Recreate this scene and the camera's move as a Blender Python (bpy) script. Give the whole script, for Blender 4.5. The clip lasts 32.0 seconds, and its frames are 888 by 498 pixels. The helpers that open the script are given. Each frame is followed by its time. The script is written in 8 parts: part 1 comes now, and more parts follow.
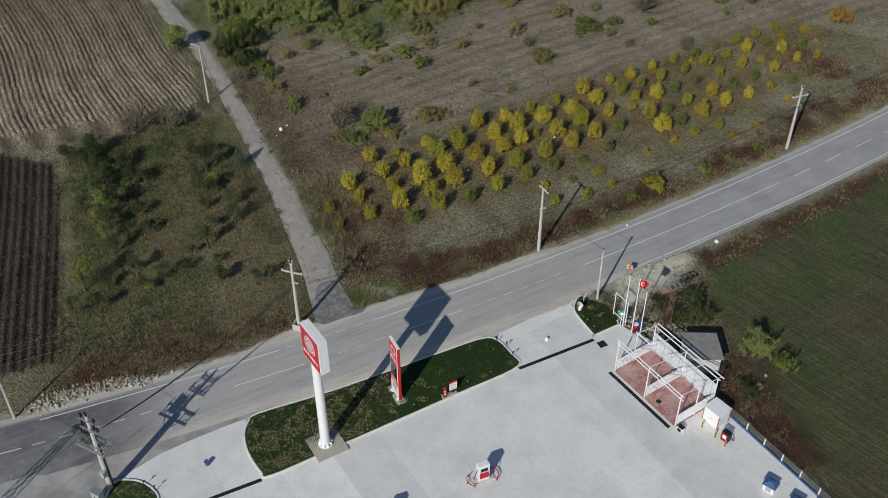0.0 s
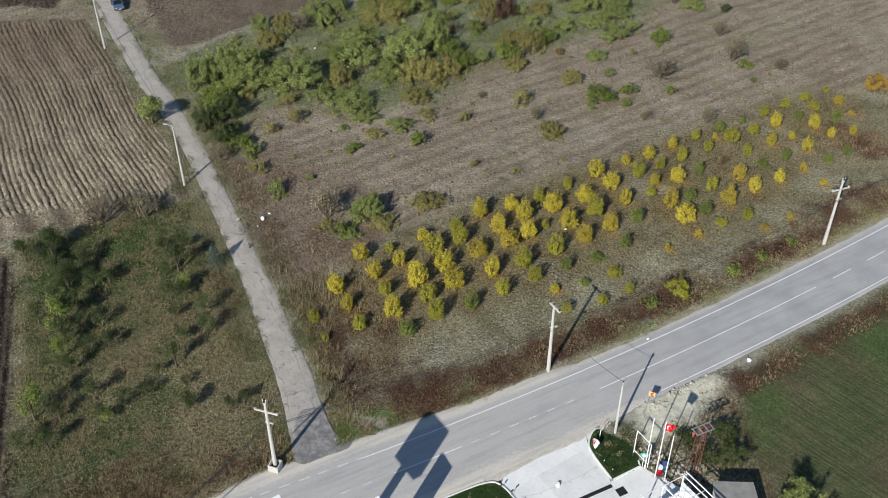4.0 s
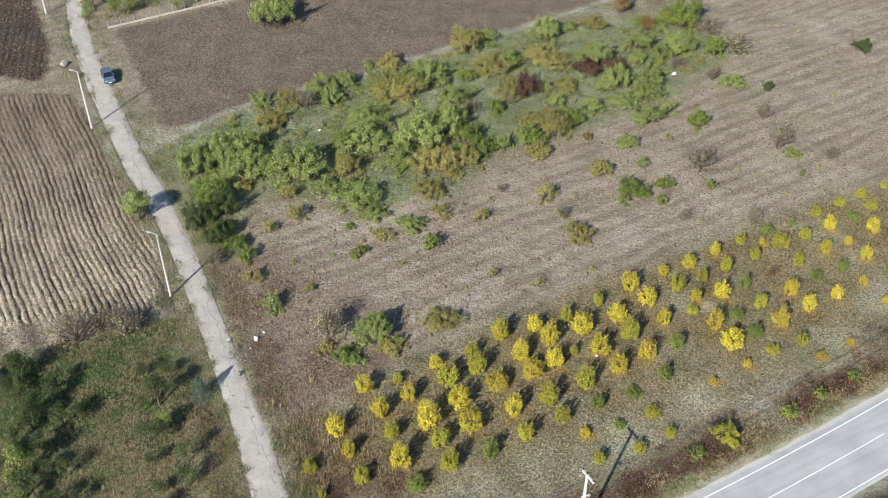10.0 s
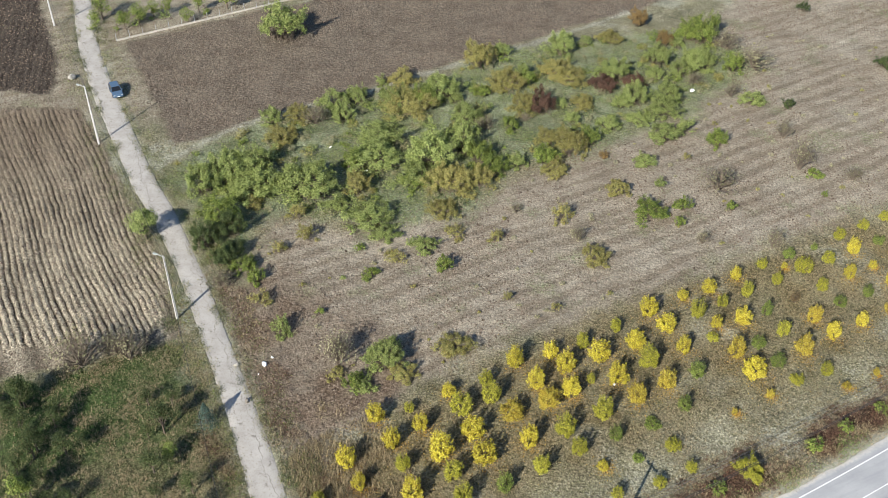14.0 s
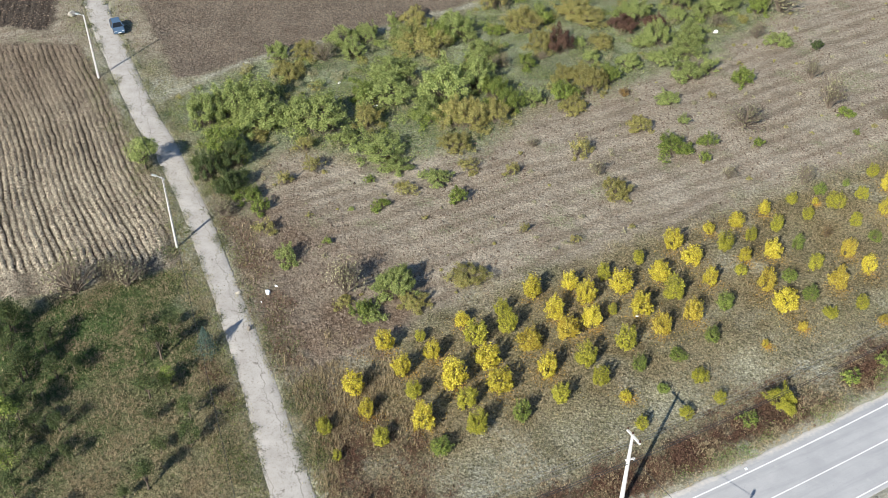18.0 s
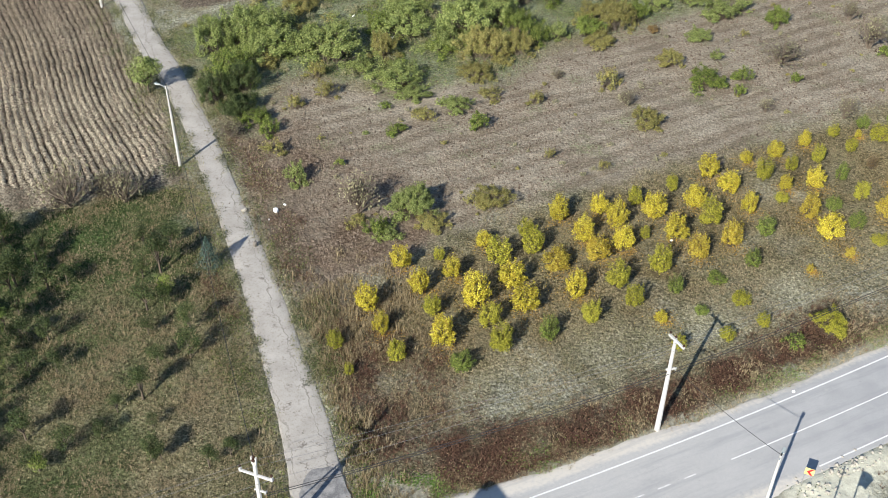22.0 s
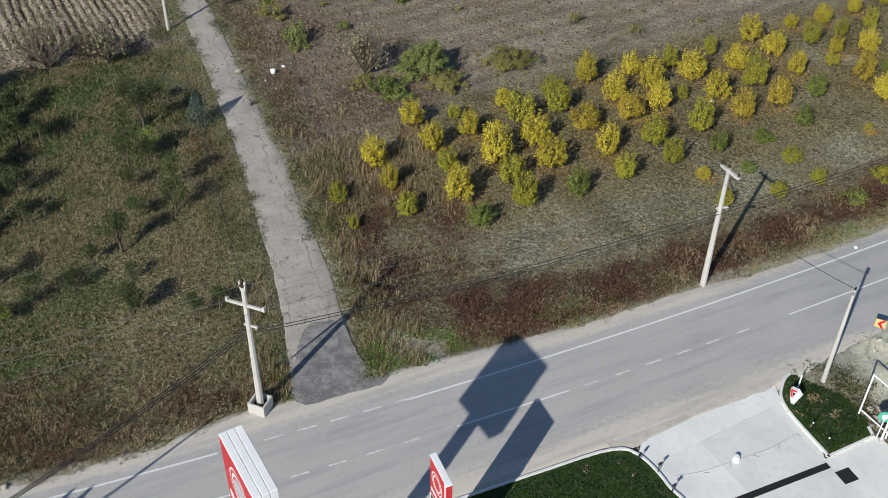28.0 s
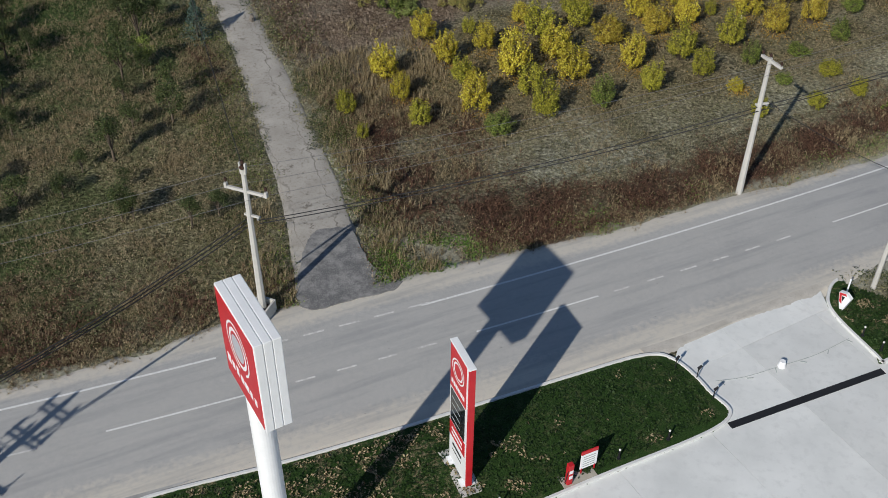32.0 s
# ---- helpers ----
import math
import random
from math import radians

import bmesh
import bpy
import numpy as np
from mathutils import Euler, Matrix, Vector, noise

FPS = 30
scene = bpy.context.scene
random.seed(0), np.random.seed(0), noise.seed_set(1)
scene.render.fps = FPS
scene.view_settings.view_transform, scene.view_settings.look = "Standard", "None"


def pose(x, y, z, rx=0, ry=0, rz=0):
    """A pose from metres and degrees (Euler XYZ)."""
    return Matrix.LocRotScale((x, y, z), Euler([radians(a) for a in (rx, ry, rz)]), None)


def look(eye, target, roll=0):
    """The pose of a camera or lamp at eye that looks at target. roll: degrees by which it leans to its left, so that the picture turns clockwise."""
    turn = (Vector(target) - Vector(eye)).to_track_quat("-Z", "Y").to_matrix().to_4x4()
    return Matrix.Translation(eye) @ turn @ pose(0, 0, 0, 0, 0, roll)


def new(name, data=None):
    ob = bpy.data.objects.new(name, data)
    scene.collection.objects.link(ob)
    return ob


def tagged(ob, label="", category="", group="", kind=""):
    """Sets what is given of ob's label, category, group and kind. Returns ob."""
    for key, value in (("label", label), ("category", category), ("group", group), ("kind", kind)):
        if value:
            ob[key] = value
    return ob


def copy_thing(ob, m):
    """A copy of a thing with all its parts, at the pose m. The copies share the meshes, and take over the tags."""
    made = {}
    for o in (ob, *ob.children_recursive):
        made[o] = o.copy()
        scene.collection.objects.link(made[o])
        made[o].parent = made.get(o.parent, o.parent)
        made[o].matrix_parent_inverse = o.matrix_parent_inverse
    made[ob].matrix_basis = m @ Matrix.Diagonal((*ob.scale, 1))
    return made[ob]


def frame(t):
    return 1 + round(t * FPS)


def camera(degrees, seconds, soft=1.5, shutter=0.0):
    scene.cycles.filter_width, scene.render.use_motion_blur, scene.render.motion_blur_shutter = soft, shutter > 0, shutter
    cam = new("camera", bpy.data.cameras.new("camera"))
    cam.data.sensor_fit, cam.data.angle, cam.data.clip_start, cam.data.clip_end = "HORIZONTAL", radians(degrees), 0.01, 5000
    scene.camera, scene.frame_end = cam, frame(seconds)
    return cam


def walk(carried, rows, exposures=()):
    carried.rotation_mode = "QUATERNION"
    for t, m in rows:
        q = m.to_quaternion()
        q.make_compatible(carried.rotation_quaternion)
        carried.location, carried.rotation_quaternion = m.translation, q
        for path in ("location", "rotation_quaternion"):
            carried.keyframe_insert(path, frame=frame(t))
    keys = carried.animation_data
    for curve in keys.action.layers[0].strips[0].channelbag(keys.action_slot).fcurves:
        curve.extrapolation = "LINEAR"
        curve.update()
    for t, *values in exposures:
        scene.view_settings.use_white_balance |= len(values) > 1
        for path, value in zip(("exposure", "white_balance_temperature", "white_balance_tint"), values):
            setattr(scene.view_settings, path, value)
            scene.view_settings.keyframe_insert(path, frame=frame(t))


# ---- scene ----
# Camera: a drone that glides north at a level height, hovers, and sinks straight down.
cam = camera(46.746, 32.0, 0.6)
PATH = [
    (0, -12.29, -99.72, 86.52, 49.21, -0.08, 0.15),
    (1, -12.09, -95.47, 86.65, 49.24, 0.11, 0.24),
    (2, -11.69, -90.49, 86.74, 49.22, 0.17, 0.26),
    (3, -11.49, -85.05, 86.41, 49.44, 0.15, 0.24),
    (3.5, -11.49, -82.69, 86.40, 49.56, 0.20, 0.21),
    (5.5, -11.49, -73.22, 86.35, 50.04, 0.37, 0.08),
    (6, -11.49, -71.53, 86.47, 50.12, 0.48, 0.07),
    (7, -11.65, -68.02, 86.45, 50.28, 0.60, 0.06),
    (8, -11.89, -64.96, 86.53, 50.41, 0.71, 0.07),
    (9, -11.93, -62.40, 86.46, 50.54, 0.95, 0.23),
    (10, -11.84, -60.26, 86.55, 50.64, 1.24, 0.28),
    (11, -11.97, -58.55, 86.40, 50.76, 1.43, 0.37),
    (12, -12.06, -57.33, 86.30, 50.88, 1.61, 0.39),
    (13, -12.33, -56.57, 86.25, 50.92, 1.72, 0.37),
    (14, -12.50, -56.38, 86.15, 50.96, 1.87, 0.33),
    (14.5, -12.70, -56.43, 85.79, 50.95, 1.92, 0.31),
    (16.5, -13.00, -56.34, 80.03, 50.81, 2.18, 0.09),
    (17, -13.14, -56.48, 78.78, 50.76, 2.22, 0.09),
    (18, -13.35, -56.64, 75.95, 50.77, 2.32, 0.06),
    (19, -13.91, -56.79, 73.05, 50.79, 2.35, -0.07),
    (20, -14.73, -56.78, 69.95, 50.91, 2.27, -0.39),
    (21, -15.19, -57.20, 66.29, 51.42, 2.38, -0.74),
    (22, -15.09, -57.28, 63.36, 51.64, 2.51, -0.87),
    (23, -15.15, -57.19, 61.05, 51.46, 2.55, -0.83),
    (24, -15.13, -57.07, 58.67, 51.23, 2.71, -0.75),
    (25, -15.38, -56.80, 56.36, 50.99, 2.75, -0.69),
    (25.5, -15.56, -56.56, 55.18, 50.84, 2.78, -0.66),
    (27.5, -15.79, -56.21, 50.08, 50.53, 2.88, -0.69),
    (28, -15.81, -56.22, 48.86, 50.47, 2.91, -0.67),
    (29, -15.94, -56.14, 46.25, 50.40, 3.00, -0.59),
    (30, -16.29, -56.10, 44.29, 50.39, 3.01, -0.59),
    (31, -16.54, -56.11, 42.51, 50.29, 3.08, -0.56),
    (32, -16.58, -56.09, 40.92, 50.21, 3.17, -0.52),
]


def flown(x, y, z, tilt, yaw, lean):
    """Pose from a tilt off straight down, a yaw to the left of north and a lean about the lens axis."""
    turn = Matrix.Rotation(radians(yaw), 4, "Z") @ Matrix.Rotation(radians(tilt), 4, "X") @ Matrix.Rotation(radians(-lean), 4, "Z")
    return Matrix.Translation((x, y, z)) @ turn


walk(cam, [(t, flown(x, y, z, tilt, yaw, lean)) for t, x, y, z, tilt, yaw, lean in PATH],
     [(0.0, -0.76), (1.5, -0.60), (3.0, -0.3), (3.5, -0.18), (6.0, 0.32), (9.0, 0.54), (14.0, 0.58), (19.0, 0.60), (23.0, 0.42), (25.5, 0.22), (28.0, -0.22), (32.0, -0.52)])

# ---- light: clear autumn day, sun low in the south-west ----
SUN_EL, SUN_AZ = radians(32.8), radians(206.7)
TO_SUN = Vector((math.sin(SUN_AZ) * math.cos(SUN_EL), math.cos(SUN_AZ) * math.cos(SUN_EL), math.sin(SUN_EL)))
world = bpy.data.worlds.new("sky")
scene.world = world
world.use_nodes = True
sky = world.node_tree.nodes.new("ShaderNodeTexSky")
sky.sky_type, sky.sun_disc, sky.sun_elevation, sky.sun_rotation = "NISHITA", False, SUN_EL, SUN_AZ
sky.dust_density, sky.ozone_density = 0.2, 3.5
world.node_tree.nodes["Background"].inputs["Strength"].default_value = 0.092
world.node_tree.links.new(sky.outputs[0], world.node_tree.nodes["Background"].inputs["Color"])
sun = new("sun", bpy.data.lights.new("sun", "SUN"))
sun.data.energy, sun.data.angle, sun.data.color = 5.0, radians(0.53), (1.0, 0.955, 0.875)
sun.matrix_world = look(TO_SUN * 150, (0, 0, 0))

# ---- materials ----


class Mat:
    """A node material that is wired by short calls."""

    def __init__(self, name, rough=0.8, metal=0.0, spec=0.3):
        self.m = bpy.data.materials.new(name)
        self.m.use_nodes = True
        self.t = self.m.node_tree
        self.b = self.t.nodes["Principled BSDF"]
        self.b.inputs["Roughness"].default_value = rough
        self.b.inputs["Metallic"].default_value = metal
        self.b.inputs["Specular IOR Level"].default_value = spec
        self._co = None

    def node(self, kind, **kw):
        n = self.t.nodes.new("ShaderNode" + kind)
        for k, v in kw.items():
            if k in n.inputs:
                n.inputs[k].default_value = v
        return n

    def link(self, a, b):
        self.t.links.new(a, b)

    def place(self):
        if self._co is None:
            self._co = self.node("NewGeometry").outputs["Position"]
        return self._co

    def local(self):
        return self.node("TexCoord").outputs["Object"]

    def noise(self, scale, detail=4.0, rough=0.55, stretch=None, co=None, turn=0.0):
        co = co or self.place()
        if stretch:
            mp = self.node("Mapping")
            mp.vector_type = "TEXTURE"
            mp.inputs["Scale"].default_value = tuple(1 / v for v in stretch)
            mp.inputs["Rotation"].default_value = (0, 0, turn)
            self.link(co, mp.inputs["Vector"])
            co = mp.outputs[0]
        n = self.node("TexNoise", Scale=scale, Detail=detail, Roughness=rough)
        self.link(co, n.inputs["Vector"])
        return n.outputs[0]

    def ramp(self, fac, *stops):
        r = self.node("ValToRGB")
        while len(r.color_ramp.elements) < len(stops):
            r.color_ramp.elements.new(0.5)
        for e, (p, c) in zip(r.color_ramp.elements, stops):
            e.position = p
            e.color = (*c, 1) if isinstance(c, tuple) else (c, c, c, 1)
        self.link(fac, r.inputs[0])
        return r.outputs[0]

    def mix(self, fac, a, b, how="MIX"):
        n = self.node("Mix")
        n.data_type, n.blend_type = "RGBA", how
        for k, v in ((0, fac), (6, a), (7, b)):
            sock = n.inputs[k]
            if isinstance(v, (int, float)):
                sock.default_value = v if k == 0 else (v, v, v, 1)
            elif isinstance(v, tuple):
                sock.default_value = (*v, 1)
            else:
                self.link(v, sock)
        return n.outputs[2]

    def math(self, op, a, b=0.0):
        n = self.node("Math")
        n.operation = op
        for sock, v in zip(n.inputs, (a, b)):
            if isinstance(v, (int, float)):
                sock.default_value = v
            else:
                self.link(v, sock)
        return n.outputs[0]

    def attr(self, name, channel=None):
        n = self.node("Attribute")
        n.attribute_name = name
        if channel is None:
            return n.outputs["Fac"]
        s = self.node("SeparateColor")
        self.link(n.outputs["Color"], s.inputs[0])
        return s.outputs[channel]

    def color(self, c):
        if isinstance(c, tuple):
            self.b.inputs["Base Color"].default_value = (*c, 1)
        else:
            self.link(c, self.b.inputs["Base Color"])
        return self

    def bump(self, height, strength=0.4, dist=0.05):
        n = self.node("Bump", Strength=strength, Distance=dist)
        self.link(height, n.inputs["Height"])
        self.link(n.outputs[0], self.b.inputs["Normal"])
        return self


def plain(name, c, rough=0.6, metal=0.0, vary=0.12, scale=3.0, grit=0.0):
    """Paint, metal or stone of one colour with faint blotches, dirt and grain."""
    m = Mat(name, rough, metal)
    big, fine = m.noise(scale, 3), m.noise(scale * 14, 3)
    lo, hi = tuple(v * (1 - vary) for v in c), tuple(min(1.0, v * (1 + vary)) for v in c)
    col = m.ramp(big, (0.3, lo), (0.7, hi))
    col = m.mix(0.35, col, m.ramp(fine, (0.3, lo), (0.7, hi)))
    m.color(col)
    if grit:
        m.bump(fine, grit, 0.02)
    return m.m


def leaf_mat(name, dark, mid, light, brown=None):
    """Leaves whose tint differs from leaf to leaf and from plant to plant."""
    m = Mat(name, 0.62, 0.0, 0.25)
    g, o = m.node("NewGeometry"), m.node("ObjectInfo")
    col = m.ramp(g.outputs["Random Per Island"], (0.0, dark), (0.45, mid), (1.0, light))
    if brown:
        col = m.mix(m.math("GREATER_THAN", g.outputs["Random Per Island"], 0.9), col, brown)
    hue = m.node("HueSaturation")
    m.link(m.math("ADD", m.math("MULTIPLY", o.outputs["Random"], 0.35), 0.82), hue.inputs["Value"])
    m.link(col, hue.inputs["Color"])
    m.color(hue.outputs[0])
    tr = m.node("BsdfTranslucent")
    m.link(hue.outputs[0], tr.inputs["Color"])
    mx = m.node("MixShader")
    mx.inputs[0].default_value = 0.22
    m.link(m.b.outputs[0], mx.inputs[1])
    m.link(tr.outputs[0], mx.inputs[2])
    m.link(mx.outputs[0], m.t.nodes["Material Output"].inputs["Surface"])
    return m.m

# ---- builders ----


def link_mesh(name, bm, material=None, parent=None, label=""):
    me = bpy.data.meshes.new(name)
    bm.to_mesh(me)
    bm.free()
    ob = new(name, me)
    for m in (material if isinstance(material, (list, tuple)) else [material]):
        if m:
            me.materials.append(m)
    if parent:
        ob.parent = parent
    return tagged(ob, label)


def part(name, bm, material, parent, label=""):
    return link_mesh(name, bm, material, parent, label)


def thing(name, label, category, at=(0, 0, 0), turn=0.0, group=""):
    ob = new(name)
    ob.empty_display_size = 0.3
    ob.matrix_world = pose(*at, 0, 0, turn)
    return tagged(ob, label, category, group)


def np_mesh(name, verts, faces, material, parent=None, smooth=False):
    """A mesh from arrays: verts n x 3, faces m x k."""
    verts, faces = np.asarray(verts, np.float32), np.asarray(faces, np.int32)
    me = bpy.data.meshes.new(name)
    me.vertices.add(len(verts))
    me.vertices.foreach_set("co", verts.ravel())
    k = faces.shape[1]
    me.loops.add(faces.size)
    me.loops.foreach_set("vertex_index", faces.ravel())
    me.polygons.add(len(faces))
    me.polygons.foreach_set("loop_start", np.arange(0, faces.size, k, dtype=np.int32))
    me.polygons.foreach_set("loop_total", np.full(len(faces), k, np.int32))
    if smooth:
        me.polygons.foreach_set("use_smooth", np.ones(len(faces), bool))
    me.update(calc_edges=True)
    if material:
        me.materials.append(material)
    if name is None:
        return me
    ob = new(name, me)
    if parent:
        ob.parent = parent
    return ob


def box(bm, size, at=(0, 0, 0), turn=0.0, bevel=0.0, tilt=(0, 0)):
    """A box of that size whose base centre is at at."""
    got = bmesh.ops.create_cube(bm, size=1.0)["verts"]
    m = pose(*at, tilt[0], tilt[1], turn) @ Matrix.Translation((0, 0, size[2] / 2)) @ Matrix.Diagonal((*size, 1))
    bmesh.ops.transform(bm, matrix=m, verts=got)
    if bevel:
        edges = list({e for v in got for e in v.link_edges})
        bmesh.ops.bevel(bm, geom=edges, offset=bevel, segments=2, profile=0.5, affect="EDGES")
    return bm


def rod(bm, a, b, r, r2=None, seg=10):
    """A round bar from a to b."""
    a, b = Vector(a), Vector(b)
    d = b - a
    m = Matrix.Translation((a + b) / 2) @ d.to_track_quat("Z", "Y").to_matrix().to_4x4()
    bmesh.ops.create_cone(bm, cap_ends=True, segments=seg, radius1=r, radius2=r if r2 is None else r2, depth=d.length, matrix=m)
    return bm


def prism(bm, pts, z0, z1):
    """An upright prism over a polygon."""
    lo = [bm.verts.new((x, y, z0)) for x, y in pts]
    hi = [bm.verts.new((x, y, z1)) for x, y in pts]
    bm.faces.new(hi)
    bm.faces.new(lo[::-1])
    n = len(pts)
    for i in range(n):
        bm.faces.new((lo[i], lo[(i + 1) % n], hi[(i + 1) % n], hi[i]))
    bmesh.ops.recalc_face_normals(bm, faces=bm.faces[:])
    return bm


def B():
    return bmesh.new()


def spline(pts, step=1.0, closed=False):
    """A smooth line through points (Catmull-Rom), as an n x 2 array."""
    p = np.array(pts, float)
    p = np.vstack([p[-1:], p, p[:2]]) if closed else np.vstack([2 * p[0] - p[1], p, 2 * p[-1] - p[-2]])
    out = []
    for i in range(1, len(p) - 2):
        n = max(2, int(np.linalg.norm(p[i + 1] - p[i]) / step))
        t = (np.arange(n) / n)[:, None]
        a, b, c, d = p[i - 1], p[i], p[i + 1], p[i + 2]
        out.append(0.5 * (2 * b + (c - a) * t + (2 * a - 5 * b + 4 * c - d) * t**2 + (3 * b - a - 3 * c + d) * t**3))
    if not closed:
        out.append(p[-2:-1])
    return np.vstack(out)


def value_noise(x, y, scale, seed=0):
    """Smooth noise in -1..1 over arrays x, y, with cells of that many metres."""
    g = np.random.default_rng(seed).uniform(-1, 1, (256, 256))
    u, v = x / scale + 1000.3, y / scale + 1000.7
    i, j = np.floor(u).astype(int), np.floor(v).astype(int)
    fu, fv = u - i, v - j
    fu, fv = fu * fu * (3 - 2 * fu), fv * fv * (3 - 2 * fv)
    q = lambda a, b: g[a % 256, b % 256]  # noqa: E731
    return (q(i, j) * (1 - fu) + q(i + 1, j) * fu) * (1 - fv) + (q(i, j + 1) * (1 - fu) + q(i + 1, j + 1) * fu) * fv


def inside(x, y, poly):
    """Signed distance to a polygon, in metres: positive inside."""
    p = np.array(poly, float)
    best, odd = np.full(x.shape, 1e9), np.zeros(x.shape, bool)
    for (x0, y0), (x1, y1) in zip(p, np.roll(p, -1, 0)):
        dx, dy = x1 - x0, y1 - y0
        t = np.clip(((x - x0) * dx + (y - y0) * dy) / (dx * dx + dy * dy + 1e-9), 0, 1)
        best = np.minimum(best, (x - x0 - t * dx) ** 2 + (y - y0 - t * dy) ** 2)
        hit = ((y0 > y) != (y1 > y)) & (x < dx * (y - y0) / (dy if abs(dy) > 1e-9 else 1e-9) + x0)
        odd ^= hit
    return np.where(odd, 1, -1) * np.sqrt(best)


def near_line(x, y, line):
    best = np.full(x.shape, 1e9)
    for (x0, y0), (x1, y1) in zip(line[:-1], line[1:]):
        dx, dy = x1 - x0, y1 - y0
        t = np.clip(((x - x0) * dx + (y - y0) * dy) / (dx * dx + dy * dy + 1e-9), 0, 1)
        best = np.minimum(best, (x - x0 - t * dx) ** 2 + (y - y0 - t * dy) ** 2)
    return np.sqrt(best)


def step(d, soft):
    t = np.clip(d / soft * 0.5 + 0.5, 0, 1)
    return t * t * (3 - 2 * t)


# ---- plan ----


def road_y(x):
    """North edge line of the road."""
    return -1.75 + 0.536 * x + 0.001385 * x * x


def road_pt(x, off):
    """A point off metres north of the road's north edge line, square to it."""
    s = 0.536 + 0.00277 * x
    k = math.hypot(1, s)
    return x - off * s / k, road_y(x) + off / k


def road_off(x, y):
    """How far north of the edge line a place lies."""
    s = 0.536 + 0.00277 * x
    return (y - road_y(x)) / np.hypot(1, s)


TRACK = spline([(-91.0, 133.0), (-87.2, 123.5), (-80.9, 106.5), (-77.1, 98.0), (-73.1, 89.5), (-68.2, 80.0), (-64.15, 72.3), (-59.8, 64.0), (-55.0, 56.0), (-48.2, 43.2), (-43.5, 33.0),
                (-39.0, 23.3), (-35.35, 15.1), (-31.85, 6.5), (-29.15, 0.0), (-27.1, -6.0), (-25.5, -11.0)], 1.0)


def track_half(y):
    """Half the track's width at a latitude."""
    return np.interp(y, (-11.0, -5.0, 0.0, 7.0, 18.0, 30.0, 47.0, 64.0, 90.0, 123.0), (2.4, 2.15, 2.1, 1.95, 1.8, 1.6, 1.6, 1.85, 1.92, 1.75))


ISLAND = [(-33.4, -27.9), (-32.5, -26.7), (-26.4, -24.2), (-20.9, -21.7), (-12.0, -17.4), (-7.8, -15.5), (-6.0, -15.7), (-4.4, -17.9),
          (-3.9, -20.2), (-11.2, -24.5), (-22.6, -31.0), (-29.9, -35.1), (-31.2, -34.6), (-32.9, -32.0), (-33.6, -29.6)]
ISLET = [(4.5, -8.3), (3.7, -9.4), (3.5, -11.3), (5.2, -14.9), (5.35, -15.25), (5.7, -15.1), (8.35, -13.6), (8.6, -13.4), (8.55, -12.9), (8.3, -11.2), (7.5, -9.95), (6.3, -9.25), (5.2, -8.7)]
WEST_ISLET = [(-46.2, -39.0), (-46.0, -35.9), (-44.4, -35.4), (-42.5, -36.0), (-41.0, -37.5), (-41.0, -39.5), (-44.0, -41.0)]

# ---- ground: one sheet, its cover told by masks ----
FURROW_A, FURROW_B = radians(118.5), radians(105.0)
gx = np.r_[np.arange(-112.0, -97.0, 0.3), np.arange(-97.0, -49.0, 0.12), np.arange(-49.0, 40.0, 0.32), np.arange(40.0, 86.0, 0.5)]
gy = np.r_[np.arange(-52.0, 62.0, 0.3), np.arange(62.0, 142.0, 0.42)]
X, Y = np.meshgrid(gx, gy)
wob = 0.9 * value_noise(X, Y, 4.0, 1) + 0.6 * value_noise(X, Y, 1.3, 2) + 0.3 * value_noise(X, Y, 0.6, 3)
PALE = [(-96, 83), (-81.5, 84.3), (-75.6, 84.4), (-69.6, 75.2), (-62.7, 62.8), (-57.3, 53.2), (-52.5, 44.8), (-49.4, 38), (-46.8, 32.6), (-53.2, 29.6), (-59.9, 26.6), (-65.6, 25.2), (-112, 8), (-160, 60)]
FURROWED = [(-96, 82), (-81.5, 83.5), (-75.8, 83.8), (-69.9, 75.2), (-63.0, 62.8), (-57.6, 53.2), (-52.8, 44.8), (-49.8, 38), (-50.3, 33.9), (-56, 31.3), (-67, 29.8), (-112, 14), (-160, 60)]
DARK = [(-67.5, 19.0), (-62.7, 5.4), (-55.8, -18.0), (-61.5, -21.0), (-120, -50), (-160, 10), (-76.4, 22.5)]
FARWEST = [(-97, 128), (-91.8, 115.6), (-86.5, 105), (-81.6, 91.9), (-82.2, 88.6), (-89, 89.6), (-112, 86), (-150, 110), (-120, 160)]
BROWN = [(-75, 106.3), (-59, 116), (-46, 122.5), (30, 175), (80, 175), (18, 121.5), (-10, 104.5), (-24, 95.3), (-46.5, 81.6), (-54.0, 75.6), (-57.7, 73.8), (-60.5, 79.9), (-65.0, 87.7), (-69.0, 97.1)]
SCRUB = [(-57, 69), (-47, 79.5), (-33, 86), (-20, 94), (-10, 102.5), (5, 108), (25, 113), (37, 102), (21, 85), (7, 75), (-6, 68), (-14, 58), (-28, 55), (-40, 57), (-44, 47), (-50, 51)]
TILLED = [(-44, 43), (-40, 56), (-28, 55), (-14, 58), (-6, 68), (7, 75), (21, 85), (37, 102), (25, 113), (60, 150), (120, 130), (120, 75), (55, 62), (44, 60), (22, 48.5), (9, 41), (-7, 32.5), (-20, 24), (-24.5, 18), (-29.5, 13.0), (-36.0, 21.5), (-39.0, 30)]
MEADOW = [(-46.5, 31), (-51, 29.5), (-67, 24), (-62.0, 5.0), (-55.0, -19.0), (-45.6, -21.0), (-31, -14), (-29.7, -7), (-33, 3), (-38, 13), (-44, 26)]
